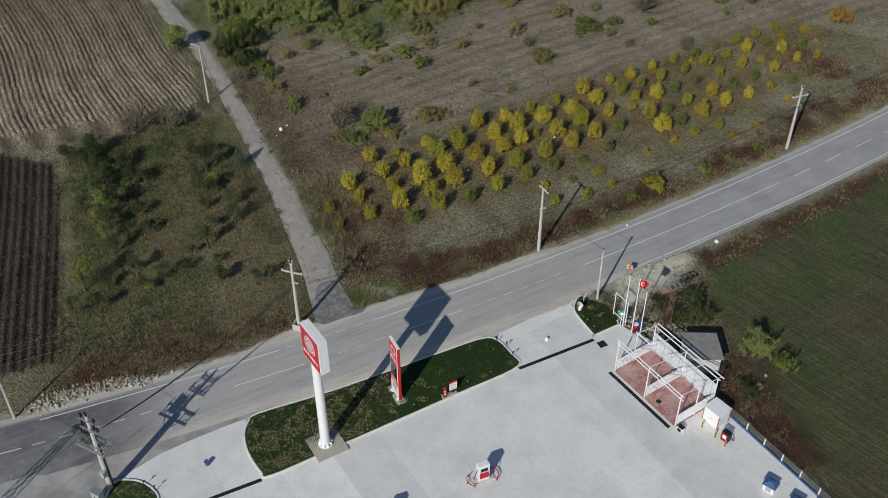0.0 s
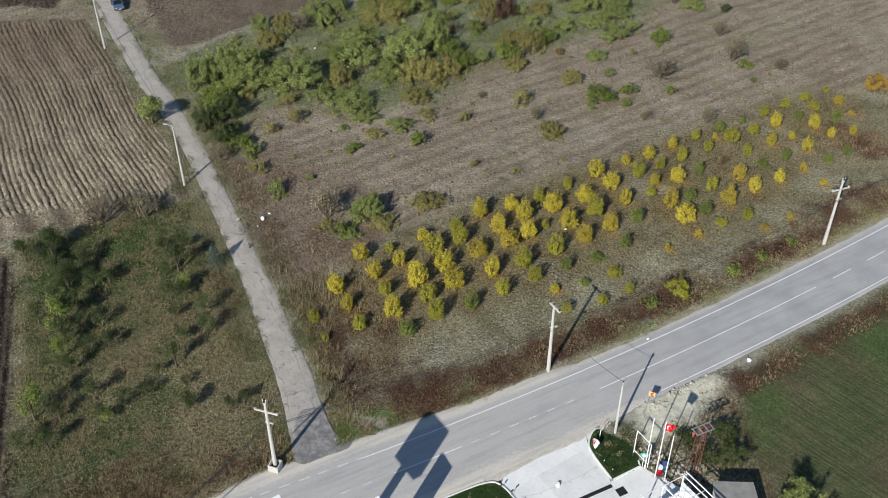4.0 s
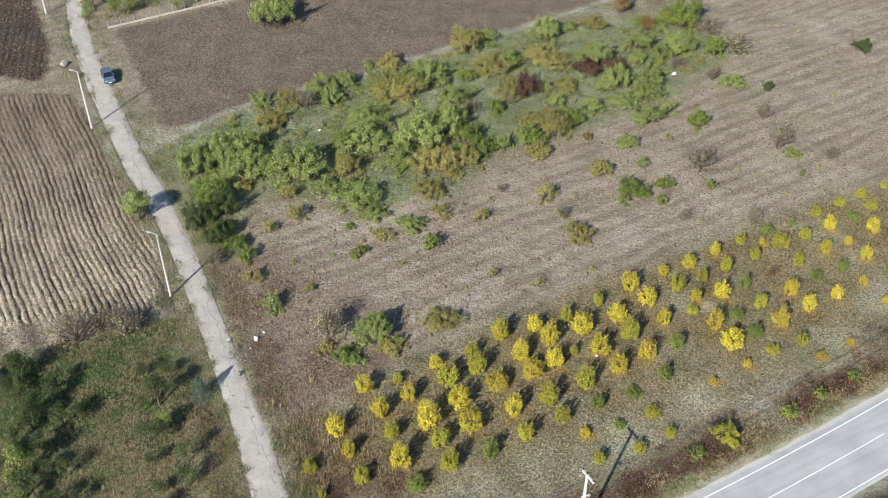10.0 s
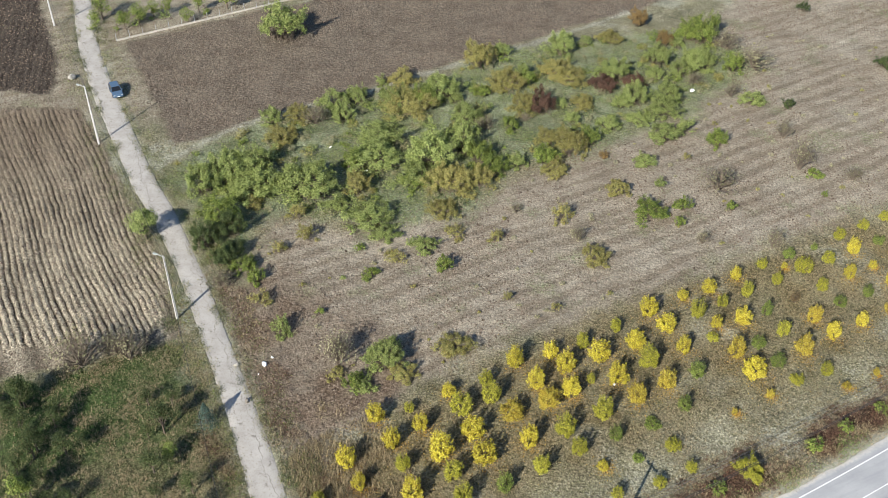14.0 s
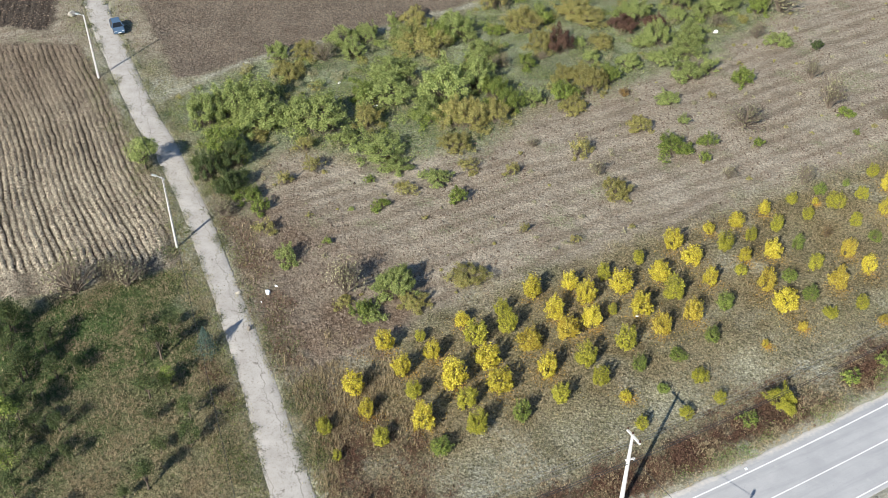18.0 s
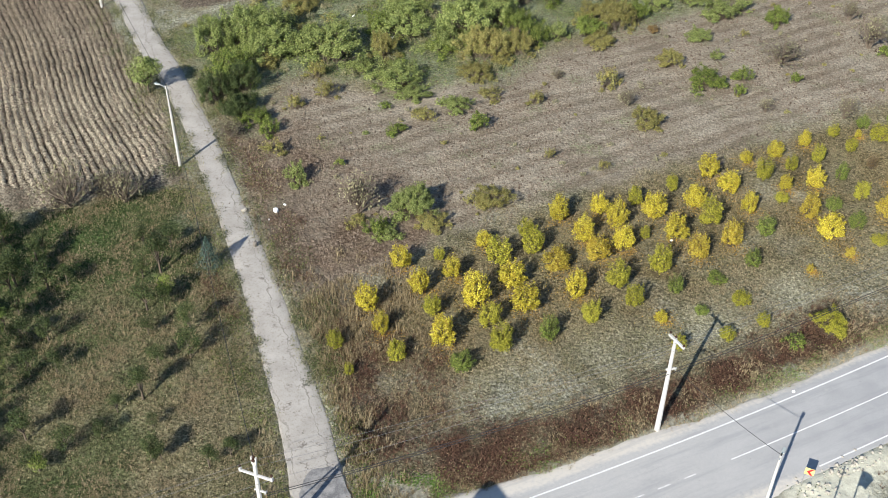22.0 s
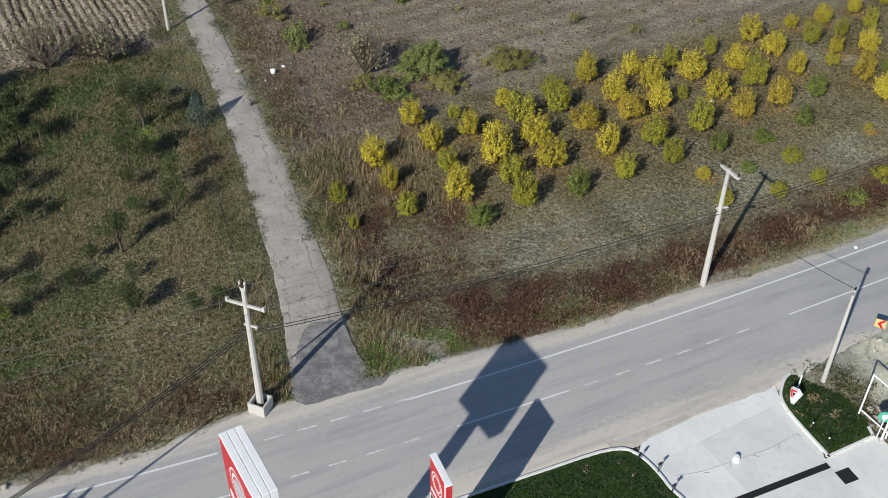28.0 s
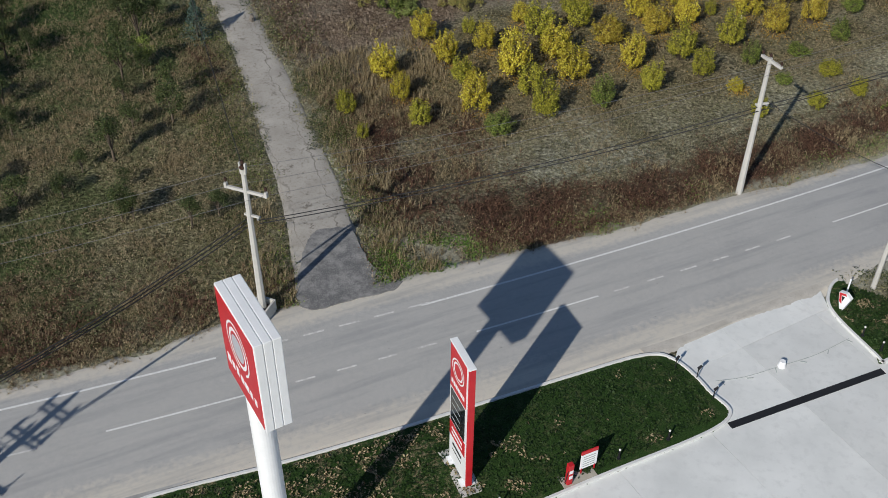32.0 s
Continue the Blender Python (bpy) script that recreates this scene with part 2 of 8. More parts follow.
EASTFIELD = [(21.5, -0.5), (36, 9.8), (60, 24.5), (130, 75), (130, -120), (40, -75), (26.5, -38), (23.0, -29), (21.5, -16), (20.3, -8)]
MOUND = [(9.5, -4.5), (15.5, -0.9), (18.9, 0.2), (20.7, -1.85), (18.5, -3.99), (15.6, -6.3), (11.8, -9.5), (9.6, -10.2), (9.0, -8.6), (8.2, -7.0)]
off = road_off(X, Y)
track_d = near_line(X, Y, TRACK)
m_pale, m_dark = step(inside(X, Y, PALE) + wob * 0.35, 0.5), step(inside(X, Y, DARK) + wob * 0.6, 0.8)
m_dark = np.maximum(m_dark, step(inside(X, Y, FARWEST) + wob * 0.6, 0.8))
m_brown, m_scrub = step(inside(X, Y, BROWN) + 0.5 * wob, 0.7), step(inside(X, Y, SCRUB) + 2.0 * wob, 2.5)
m_till, m_meadow = step(inside(X, Y, TILLED) + 1.8 * wob, 2.5), step(inside(X, Y, MEADOW) + 1.5 * wob, 1.5)
m_till = np.maximum(m_till, 0.75 * step(Y - 80, 4) * (1 - m_brown) * (1 - m_scrub) * (X < -52))
BANK = [(-58, -27.4), (-53, -25.4), (-46, -22.7), (-45.5, -21.4), (-50, -21.7), (-55, -24.0), (-58.5, -25.6)]
m_field = step(inside(X, Y, EASTFIELD) + 1.2 * wob, 1.5)
m_sand = np.maximum(step(inside(X, Y, MOUND) + wob, 1.2), 0.65 * step(inside(X, Y, BANK) + 0.8 * wob, 0.8))
# Brown weeds stand along the road and at the corner with the track.
weeds = np.minimum(step(off - 2.2 + wob, 1.2), step(6.2 - off + 2.2 * wob, 2.0)) * step(X + 24.5 + wob, 2.0)
corner = step(6.5 - np.hypot(X + 23.5, (Y - 2.0) * 0.6) + 2.5 * wob, 3.0) * step(track_d - 3.4, 1.0)
weeds = np.maximum(np.maximum(weeds, 0.7 * corner), np.minimum(step(off - 2.2 + wob, 1.0), step(7.0 - off + 2.5 * wob, 2.0)) * step(-29 - X, 3) * step(X + 55, 4) * 0.95)
south_bank = step(1.7 - np.abs(off + 10.0) + 0.9 * wob, 1.0) * step(X - 19, 3)
weeds = np.maximum(weeds, 0.7 * south_bank)
weeds = np.maximum(weeds, step(inside(X, Y, [(17.5, -21.5), (22, -19.5), (24, -24), (27, -33), (24.5, -34), (18.5, -26)]) + wob, 1.5))
weeds = np.maximum(weeds, 0.85 * step(4.2 - np.hypot((X - 49.0) * 0.8, (Y - 46.3) * 1.15) + 1.6 * wob, 1.6))
weeds = np.maximum(weeds, 0.9 * step(1.5 - np.hypot((X + 38.8 + 0.42 * (Y - 13.5)) * 1.0, (Y - 13.5) * 0.36) + 0.8 * wob, 1.0) * step(track_d - 1.9, 0.4))
# Brown leaf mould lies between the nursery rows.
BED = [(-28, 5), (-27.5, 15), (-17, 26), (8, 41), (30, 52.5), (50, 62), (53, 54), (38, 37), (30, 29), (20, 24.5), (8, 19), (-4, 11), (-16, 4)]
m_bed = step(inside(X, Y, BED) + 1.4 * wob, 2.5) * np.clip(0.75 + 0.5 * value_noise(X, Y, 2.0, 102), 0, 1)
# Churned dark soil and dead weeds beside the track.
churn = step(1.7 - np.abs(track_d - 3.6) + 1.6 * wob, 1.2) * step(Y - 15, 3) * step(44 - Y, 4) * (near_line(X, Y, TRACK + (3.0, 1.4)) < near_line(X, Y, TRACK - (3.0, 1.4)))
weeds = np.maximum(weeds, 0.25 * churn)
m_till = np.maximum(m_till, 0.8 * churn)
fresh_corner = step(3.4 - np.hypot((X + 21.5) * 0.8, (Y + 8.2) * 1.4) + wob, 1.5) * (track_d > 2.4)
weeds *= 1 - 0.9 * fresh_corner
m_weeds = weeds * np.clip(0.85 + 0.6 * value_noise(X, Y, 3.0, 5), 0, 1)
# Bare dusty edges beside road and track.
m_dust = np.maximum(step(1.5 - np.abs(off - 0.3) + 0.6 * wob, 0.6), step(2.2 - track_d + 0.8 * wob, 0.8) * 0.45)
m_dust = np.maximum(m_dust, step(1.6 - 1.0 * step(X - 16, 4) - np.abs(off + 8.2 - 0.5 * step(X - 16, 4)) + 0.9 * wob, 1.0))
m_dust = np.maximum(m_dust, 0.85 * fresh_corner * np.clip(0.5 + value_noise(X, Y, 1.1, 94), 0, 1))
# Trodden strip between field parcels, by the far brown field.
LANE = spline([(-59.0, 67.6), (-56.0, 71.6), (-52.8, 75.4), (-45.8, 81.4), (-26.0, 93.0), (-10.0, 103.0), (4.0, 111.5), (16.0, 120.0)], 2.0)
m_lane = 0.8 * step(0.65 - near_line(X, Y, LANE) + 0.5 * wob, 0.7)
# Bare earth pushed about by a digger beside the track, and a pale stony strip south of the nursery.
PUSHED = [(-41.5, 42), (-35, 43), (-29, 39), (-24, 33), (-20, 26.5), (-23.5, 19), (-29.5, 13.5), (-35.5, 20.5), (-39.5, 29)]
m_push = step(inside(X, Y, PUSHED) + 2.2 * wob, 3.0) * np.clip(0.7 + 0.6 * value_noise(X, Y, 3.4, 110), 0, 1)
m_push = np.maximum(m_push, 0.85 * churn)
m_stony = step(2.4 - np.abs(off - 10.2 + 0.10 * (X + 5)) + 1.8 * wob, 2.0) * step(X + 19, 4) * step(42 - X, 5) * np.clip(0.6 + 0.9 * value_noise(X, Y, 3.0, 111), 0, 1)
m_moss = np.clip(step(6.5 - np.hypot((X + 56) * 0.8, (Y - 20.5) * 1.1) + 2.5 * wob, 4.0) + 0.7 * step(value_noise(X, Y, 6.0, 112) - 0.35, 0.5) + 0.8 * step(-52.5 - X - 0.35 * (Y - 5) + 3 * wob, 5.0), 0, 1) * m_meadow
# Relief: furrows on the ploughed land, soft lumps elsewhere.
bend = 0.9 * value_noise(X, Y, 24.0, 9)
fa = X * math.sin(FURROW_A) - Y * math.cos(FURROW_A) + bend
fb = X * math.sin(FURROW_B) - Y * math.cos(FURROW_B) + 0.4 * bend
fc = X * math.cos(radians(31.5 + 90)) + Y * math.sin(radians(31.5 + 90)) + 0.6 * bend
fa += 0.10 * value_noise(X, Y, 1.6, 8) + 0.05 * value_noise(X, Y, 0.7, 15)
head = step(inside(X, Y, FURROWED) + 0.4 * wob, 0.8)
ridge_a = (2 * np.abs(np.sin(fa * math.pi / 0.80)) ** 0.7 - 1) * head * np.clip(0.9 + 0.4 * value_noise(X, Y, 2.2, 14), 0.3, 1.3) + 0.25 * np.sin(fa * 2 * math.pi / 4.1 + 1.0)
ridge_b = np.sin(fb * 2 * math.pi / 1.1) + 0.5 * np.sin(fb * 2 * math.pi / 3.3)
ridge_c = np.sin(fc * 2 * math.pi / 1.5 + value_noise(X, Y, 5, 12))
clod = value_noise(X, Y, 0.5, 20) + 0.6 * value_noise(X, Y, 0.31, 21)
Z = 0.05 * value_noise(X, Y, 3.0, 4) + 0.10 * value_noise(X, Y, 9.0, 6) * (1 - m_dust)
Z += m_pale * (0.17 * ridge_a + 0.04 * clod) + m_dark * (0.10 * ridge_b * np.where(Y > 60, 0.3, 1.0) + 0.07 * clod)
Z += m_brown * (0.075 * clod + 0.02 * ridge_c) + m_till * (0.012 * ridge_c + 0.06 * clod) + 0.04 * m_scrub * clod + 0.03 * m_meadow * clod
Z += m_sand * (0.22 + 0.14 * value_noise(X, Y, 2.2, 30) + 0.06 * clod) + 0.02 * m_field * ridge_c
shoulder = 1.2 + 0.45 * step(2 - X, 3) + 1.0 * step(-14 - X, 8) * step(X + 32, 3) - 0.3 * step(-34 - X, 4) + 0.25 * value_noise(X, 0 * X, 1.7, 90)
built = step(8.3 - 0.8 * step(X - 5.6, 1.6) + off, 0.4) * step(shoulder - 0.3 - off, 0.3)
slab = step(inside(X, Y, [(-84, -60), (-84, -41), (-62, -35.2), (-47, -31.8), (-34, -26.0), (-6.5, -13.5), (4, -8.0), (8.8, -13.0), (12.6, -16.3), (18, -25.0), (35.5, -60)]) + 0.3, 0.5)
flat = np.maximum(np.maximum(built, slab), step(track_half(Y) - 0.05 - track_d, 0.4))
Z = Z * (1 - flat) - 0.10 * flat
nx, ny = len(gx), len(gy)
AREA = np.gradient(gy)[:, None] * np.gradient(gx)[None]
verts = np.stack([X.ravel(), Y.ravel(), Z.ravel()], 1)
ii = (np.arange(ny - 1)[:, None] * nx + np.arange(nx - 1)[None]).ravel()
faces = np.stack([ii, ii + 1, ii + nx + 1, ii + nx], 1)
# The sheet goes on to the horizon in wide rings.
ring0 = np.r_[np.arange(nx), nx - 1 + nx * np.arange(1, ny), (ny - 1) * nx + np.arange(nx - 2, -1, -1), nx * np.arange(ny - 2, 0, -1)]
mid = np.array([(gx[0] + gx[-1]) / 2, (gy[0] + gy[-1]) / 2])
rings, last = [verts], ring0
extra = []
for k in (1.25, 1.8, 3.2, 8.0, 24.0):
    v = verts[ring0].copy()
    v[:, :2] = mid + (v[:, :2] - mid) * k
    v[:, 2] = -0.02
    start = sum(len(r) for r in rings)
    rings.append(v)
    now = start + np.arange(len(ring0))
    extra.append(np.stack([last, now, np.roll(now, -1), np.roll(last, -1)], 1))
    last = now
ground = np_mesh("ground", np.vstack(rings), np.vstack([faces] + extra), None, smooth=True)
tagged(ground, "ploughed fields, rough meadow, scrub and dusty verges of a plain", "ground", kind="structure")


def cover(name, *masks):
    a = ground.data.attributes.new(name, "FLOAT_COLOR", "POINT")
    data = np.zeros((len(ground.data.vertices), 4), np.float32)
    data[:, 3] = 1
    for k, m in enumerate(masks):
        data[: nx * ny, k] = m.ravel()
        tail = m.ravel()[ring0]
        for r in range(len(extra)):
            data[nx * ny + r * len(ring0): nx * ny + (r + 1) * len(ring0), k] = tail
    a.data.foreach_set("color", data.ravel())


straw = np.clip(0.5 + 0.5 * value_noise(X, Y, 6.0, 40) + 0.4 * value_noise(X, Y, 1.7, 41), 0, 1)
green = np.clip(step(Y - 10.0, 14) * 0.6 + 0.5 * value_noise(X, Y, 7.0, 42), 0, 1)
cover("soil", m_pale, m_dark, m_brown)
cover("turf", m_till, m_scrub, m_meadow)
cover("edge", m_weeds, m_dust, np.maximum(m_lane, 0))
cover("south", m_field, m_sand, green)
# Old plough lines on the tilled plot, and patches that have dried.
cover("rows", 0.5 + 0.32 * np.sin(fc * 2 * math.pi / 2.6 + 1.5 * value_noise(X, Y, 6, 12)) + 0.25 * value_noise(X, Y, 4.0, 96), 0.5 + 0.5 * value_noise(X * 0.6 + Y * 0.35, Y - X * 0.6, 5.0, 97), m_bed)
cover("fresh", step(3.2 - np.abs(off + 14.6) + 2.0 * wob, 3.0) * np.clip(0.6 + value_noise(X, Y, 5.0, 150), 0, 1))
cover("patches", m_push, m_stony, m_moss)
# Furrow heights that tint the troughs dark. The south end of the pale field has dried out.
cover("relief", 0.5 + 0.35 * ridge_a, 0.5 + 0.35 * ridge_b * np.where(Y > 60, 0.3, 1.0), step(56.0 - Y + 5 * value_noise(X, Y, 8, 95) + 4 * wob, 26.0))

g = Mat("ground_cover", 0.95, 0.0, 0.1)
n_big, n_mid, n_fine, n_grit = g.noise(0.09, 3), g.noise(0.5, 4), g.noise(2.4, 5), g.noise(9.0, 5, 0.7)
dry = g.mix(g.ramp(n_mid, (0.35, 0.0), (0.65, 1.0)), (0.158, 0.136, 0.076), (0.270, 0.230, 0.152))
dry = g.mix(g.ramp(n_fine, (0.42, 0.0), (0.68, 1.0)), dry, (0.325, 0.276, 0.190))
dry = g.mix(g.ramp(n_grit, (0.5, 0.0), (0.66, 0.9)), dry, (0.070, 0.066, 0.036))
dry = g.mix(g.math("MULTIPLY", g.ramp(n_big, (0.52, 0.0), (0.62, 1.0)), g.ramp(n_fine, (0.35, 0.0), (0.55, 0.8))), dry, (0.380, 0.350, 0.280))
mould = g.mix(g.ramp(n_fine, (0.35, 0.0), (0.68, 1.0)), (0.095, 0.072, 0.036), (0.250, 0.172, 0.085))
dry = g.mix(g.math("MULTIPLY", g.attr("rows", 2), 0.8), dry, mould)
# Trough shade is put into the soil colour: near black low, pale on crests.
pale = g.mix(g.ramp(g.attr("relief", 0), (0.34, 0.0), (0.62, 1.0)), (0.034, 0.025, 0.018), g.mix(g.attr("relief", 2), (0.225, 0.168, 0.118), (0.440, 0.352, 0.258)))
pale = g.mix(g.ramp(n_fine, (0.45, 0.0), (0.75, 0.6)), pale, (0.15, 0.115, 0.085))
# The dark strip's furrows carry painted trough shade as well.
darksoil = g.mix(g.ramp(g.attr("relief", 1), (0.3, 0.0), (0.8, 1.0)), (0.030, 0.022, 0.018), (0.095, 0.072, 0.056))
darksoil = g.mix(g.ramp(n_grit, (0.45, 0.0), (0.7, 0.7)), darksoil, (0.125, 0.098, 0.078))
brown = g.mix(g.ramp(n_fine, (0.35, 0.0), (0.65, 1.0)), (0.105, 0.075, 0.054), (0.185, 0.140, 0.105))
brown = g.mix(g.ramp(n_grit, (0.48, 0.0), (0.62, 0.85)), brown, (0.270, 0.218, 0.172))
brown = g.mix(g.ramp(g.noise(5.0, 5, 0.75), (0.54, 0.0), (0.64, 0.8)), brown, (0.060, 0.043, 0.032))
till = g.mix(g.ramp(n_mid, (0.3, 0.0), (0.7, 1.0)), (0.250, 0.197, 0.148), (0.335, 0.273, 0.211))
till = g.mix(g.ramp(g.noise(0.55, 5, 0.65, (0.28, 1.6, 1.0), turn=0.55), (0.45, 0.0), (0.62, 0.40)), till, (0.195, 0.142, 0.102))
till = g.mix(g.ramp(n_grit, (0.52, 0.0), (0.66, 0.38)), till, (0.375, 0.305, 0.240))
till = g.mix(g.ramp(g.noise(6.0, 5, 0.75), (0.54, 0.0), (0.64, 0.62)), till, (0.135, 0.094, 0.066))
till = g.mix(g.ramp(g.math("ADD", g.attr("rows", 0), g.math("MULTIPLY", g.math("SUBTRACT", n_fine, 0.5), 1.1)), (0.18, 0.62), (0.46, 0.0)), till, (0.165, 0.120, 0.086))
till = g.mix(g.ramp(g.math("ADD", g.attr("rows", 1), g.math("MULTIPLY", g.math("SUBTRACT", n_fine, 0.5), 0.7)), (0.55, 0.0), (0.80, 0.30)), till, (0.390, 0.322, 0.255))
till = g.mix(g.math("MULTIPLY", g.ramp(g.noise(0.16, 4), (0.55, 0.0), (0.66, 1.0)), g.ramp(n_fine, (0.4, 0.0), (0.6, 0.7))), till, (0.170, 0.178, 0.088))
earth = g.mix(g.ramp(n_fine, (0.32, 0.0), (0.66, 1.0)), (0.075, 0.046, 0.032), (0.215, 0.150, 0.106))
till = g.mix(g.attr("patches", 0), till, earth)
dry = g.mix(g.math("MULTIPLY", g.attr("patches", 1), g.ramp(n_fine, (0.34, 0.15), (0.56, 0.9))), dry, g.mix(g.ramp(n_grit, (0.4, 0.0), (0.62, 1.0)), (0.280, 0.242, 0.165), (0.470, 0.412, 0.305)))
scrub = g.mix(g.ramp(n_mid, (0.35, 0.0), (0.65, 1.0)), (0.145, 0.172, 0.080), (0.275, 0.285, 0.180))
scrub = g.mix(g.ramp(n_fine, (0.45, 0.0), (0.7, 0.8)), scrub, g.mix(g.ramp(n_big, (0.45, 0.0), (0.6, 1.0)), (0.330, 0.300, 0.220), (0.200, 0.150, 0.100)))
scrub = g.mix(g.ramp(n_grit, (0.5, 0.0), (0.72, 0.7)), scrub, (0.075, 0.088, 0.036))
mead = g.mix(g.attr("south", 2), g.mix(g.ramp(n_fine, (0.35, 0.0), (0.65, 1.0)), (0.150, 0.124, 0.066), (0.330, 0.272, 0.168)),
             g.mix(g.ramp(n_fine, (0.35, 0.0), (0.65, 1.0)), (0.058, 0.076, 0.028), (0.140, 0.152, 0.066)))
mead = g.mix(g.math("MULTIPLY", g.attr("patches", 2), 0.75), mead, g.mix(g.ramp(n_fine, (0.35, 0.0), (0.65, 1.0)), (0.034, 0.070, 0.018), (0.085, 0.135, 0.040)))
mead = g.mix(g.ramp(n_grit, (0.48, 0.0), (0.64, 0.9)), mead, (0.032, 0.036, 0.015))
weed = g.mix(g.ramp(n_fine, (0.35, 0.0), (0.7, 1.0)), (0.050, 0.030, 0.020), (0.125, 0.078, 0.050))
dust = g.mix(g.ramp(n_fine, (0.3, 0.0), (0.7, 1.0)), (0.300, 0.265, 0.210), (0.450, 0.408, 0.335))
dust = g.mix(g.ramp(n_grit, (0.5, 0.0), (0.75, 0.6)), dust, (0.130, 0.120, 0.075))
field = g.mix(g.ramp(n_big, (0.40, 0.0), (0.60, 1.0)), (0.096, 0.084, 0.048), (0.068, 0.090, 0.036))
field = g.mix(g.ramp(g.noise(1.3, 4, 0.6, (0.12, 2.6, 1.0), turn=-0.82), (0.44, 0.0), (0.6, 0.75)), field, (0.150, 0.128, 0.072))
field = g.mix(g.math("MULTIPLY", g.attr("fresh", 0), 0.5), field, g.mix(g.ramp(n_fine, (0.35, 0.0), (0.65, 1.0)), (0.040, 0.085, 0.020), (0.090, 0.160, 0.040)))
field = g.mix(g.ramp(n_grit, (0.62, 0.0), (0.74, 0.55)), field, (0.24, 0.21, 0.15))
sand = g.mix(g.ramp(n_fine, (0.3, 0.0), (0.7, 1.0)), (0.460, 0.420, 0.355), (0.620, 0.580, 0.500))
col = dry
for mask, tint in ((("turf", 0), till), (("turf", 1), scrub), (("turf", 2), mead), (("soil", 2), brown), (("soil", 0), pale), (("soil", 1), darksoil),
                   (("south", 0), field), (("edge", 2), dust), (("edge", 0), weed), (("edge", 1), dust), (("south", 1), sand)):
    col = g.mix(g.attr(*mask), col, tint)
# Grain: crumbs and dead stalks, with shade painted into the gaps between them.
def cells(size, feature="F1"):
    v = g.node("TexVoronoi", Scale=1.0 / size)
    v.feature = feature
    shift = g.node("VectorMath")
    shift.operation = "MULTIPLY_ADD"
    shift.inputs[1].default_value = (0.35, 0.35, 0.35)
    blur = g.node("TexNoise", Scale=2.6 / size, Detail=2.0)
    g.link(g.place(), blur.inputs["Vector"])
    g.link(blur.outputs["Color"], shift.inputs[0])
    g.link(g.place(), shift.inputs[2])
    g.link(shift.outputs[0], v.inputs["Vector"])
    return v.outputs["Distance"]


crumb = cells(0.24)
grain = g.ramp(g.noise(4.4, 6, 0.78), (0.36, 0.30), (0.5, 0.62), (0.62, 1.0))
grain = g.mix(1.0, grain, g.ramp(g.noise(0.22, 5, 0.62), (0.36, 0.80), (0.50, 1.0), (0.64, 1.16)), "MULTIPLY")
grain = g.mix(1.0, grain, g.ramp(crumb, (0.10, 1.06), (0.45, 0.97), (0.62, 0.60)), "MULTIPLY")
grain = g.mix(g.math("MULTIPLY", g.math("MAXIMUM", g.attr("south", 1), g.attr("edge", 1)), 0.75), grain, (0.44, 0.44, 0.44))
grain = g.mix(g.math("MULTIPLY", g.attr("south", 1), 0.7), grain, (0.60, 0.585, 0.55))
grain = g.mix(g.math("MULTIPLY", g.attr("turf", 0), 0.38), grain, (0.60, 0.60, 0.60))
grain = g.mix(g.math("MULTIPLY", g.attr("south", 0), 0.55), grain, (0.36, 0.36, 0.36))
col = g.mix(1.0, g.mix(1.0, col, grain, "MULTIPLY"), (1.88, 2.03, 2.00), "MULTIPLY")
g.color(col)
rough = g.math("SUBTRACT", g.math("SUBTRACT", 1.0, g.math("MULTIPLY", g.attr("turf", 0), 0.30)), g.math("MULTIPLY", g.math("MAXIMUM", g.attr("south", 0), g.math("MAXIMUM", g.attr("south", 1), g.attr("edge", 1))), 0.75))
g.bump(g.math("MULTIPLY", rough, g.math("ADD", n_fine, g.math("MULTIPLY", n_grit, 0.5))), 1.0, 0.26)
ground.data.materials.append(g.m)

# ---- road ----
asphalt = Mat("asphalt", 0.9, 0.0, 0.25)
ac = asphalt.attr("across")
a1, a2, a3 = asphalt.noise(0.25, 4), asphalt.noise(3.0, 4), asphalt.noise(40.0, 2)
col = asphalt.mix(asphalt.ramp(a1, (0.35, 0.0), (0.65, 1.0)), (0.365, 0.366, 0.366), (0.450, 0.448, 0.442))
col = asphalt.mix(asphalt.math("MULTIPLY", asphalt.attr("dusty"), asphalt.ramp(a2, (0.3, 0.6), (0.6, 1.0))), col, (0.515, 0.500, 0.472))
col = asphalt.mix(asphalt.ramp(a3, (0.4, 0.0), (0.7, 0.5)), col, (0.27, 0.272, 0.275))
edge = asphalt.math("ADD", asphalt.math("MULTIPLY", asphalt.math("SUBTRACT", a2, 0.5), 0.9), ac)
col = asphalt.mix(asphalt.ramp(edge, (0.55, 0.0), (1.0, 0.85)), col, (0.62, 0.575, 0.50))
old = asphalt.attr("old")
col = asphalt.mix(asphalt.math("MULTIPLY", old, asphalt.ramp(a1, (0.3, 0.55), (0.6, 1.0))), col, (0.120, 0.123, 0.130))
tyre = asphalt.noise(0.8, 4, 0.6, (0.12, 1.6, 1.0), turn=0.49)
col = asphalt.mix(asphalt.ramp(tyre, (0.48, 0.0), (0.66, 0.45)), col, (0.285, 0.289, 0.296))
col = asphalt.mix(asphalt.ramp(asphalt.noise(1.1, 5, 0.7), (0.58, 0.0), (0.72, 0.45)), col, (0.48, 0.468, 0.445))
col = asphalt.mix(asphalt.ramp(asphalt.noise(6.0, 3, 0.5), (0.70, 0.0), (0.76, 0.6)), col, (0.14, 0.138, 0.134))
asphalt.color(col).bump(a3, 0.25, 0.01)
paint = Mat("road_paint", 0.7)
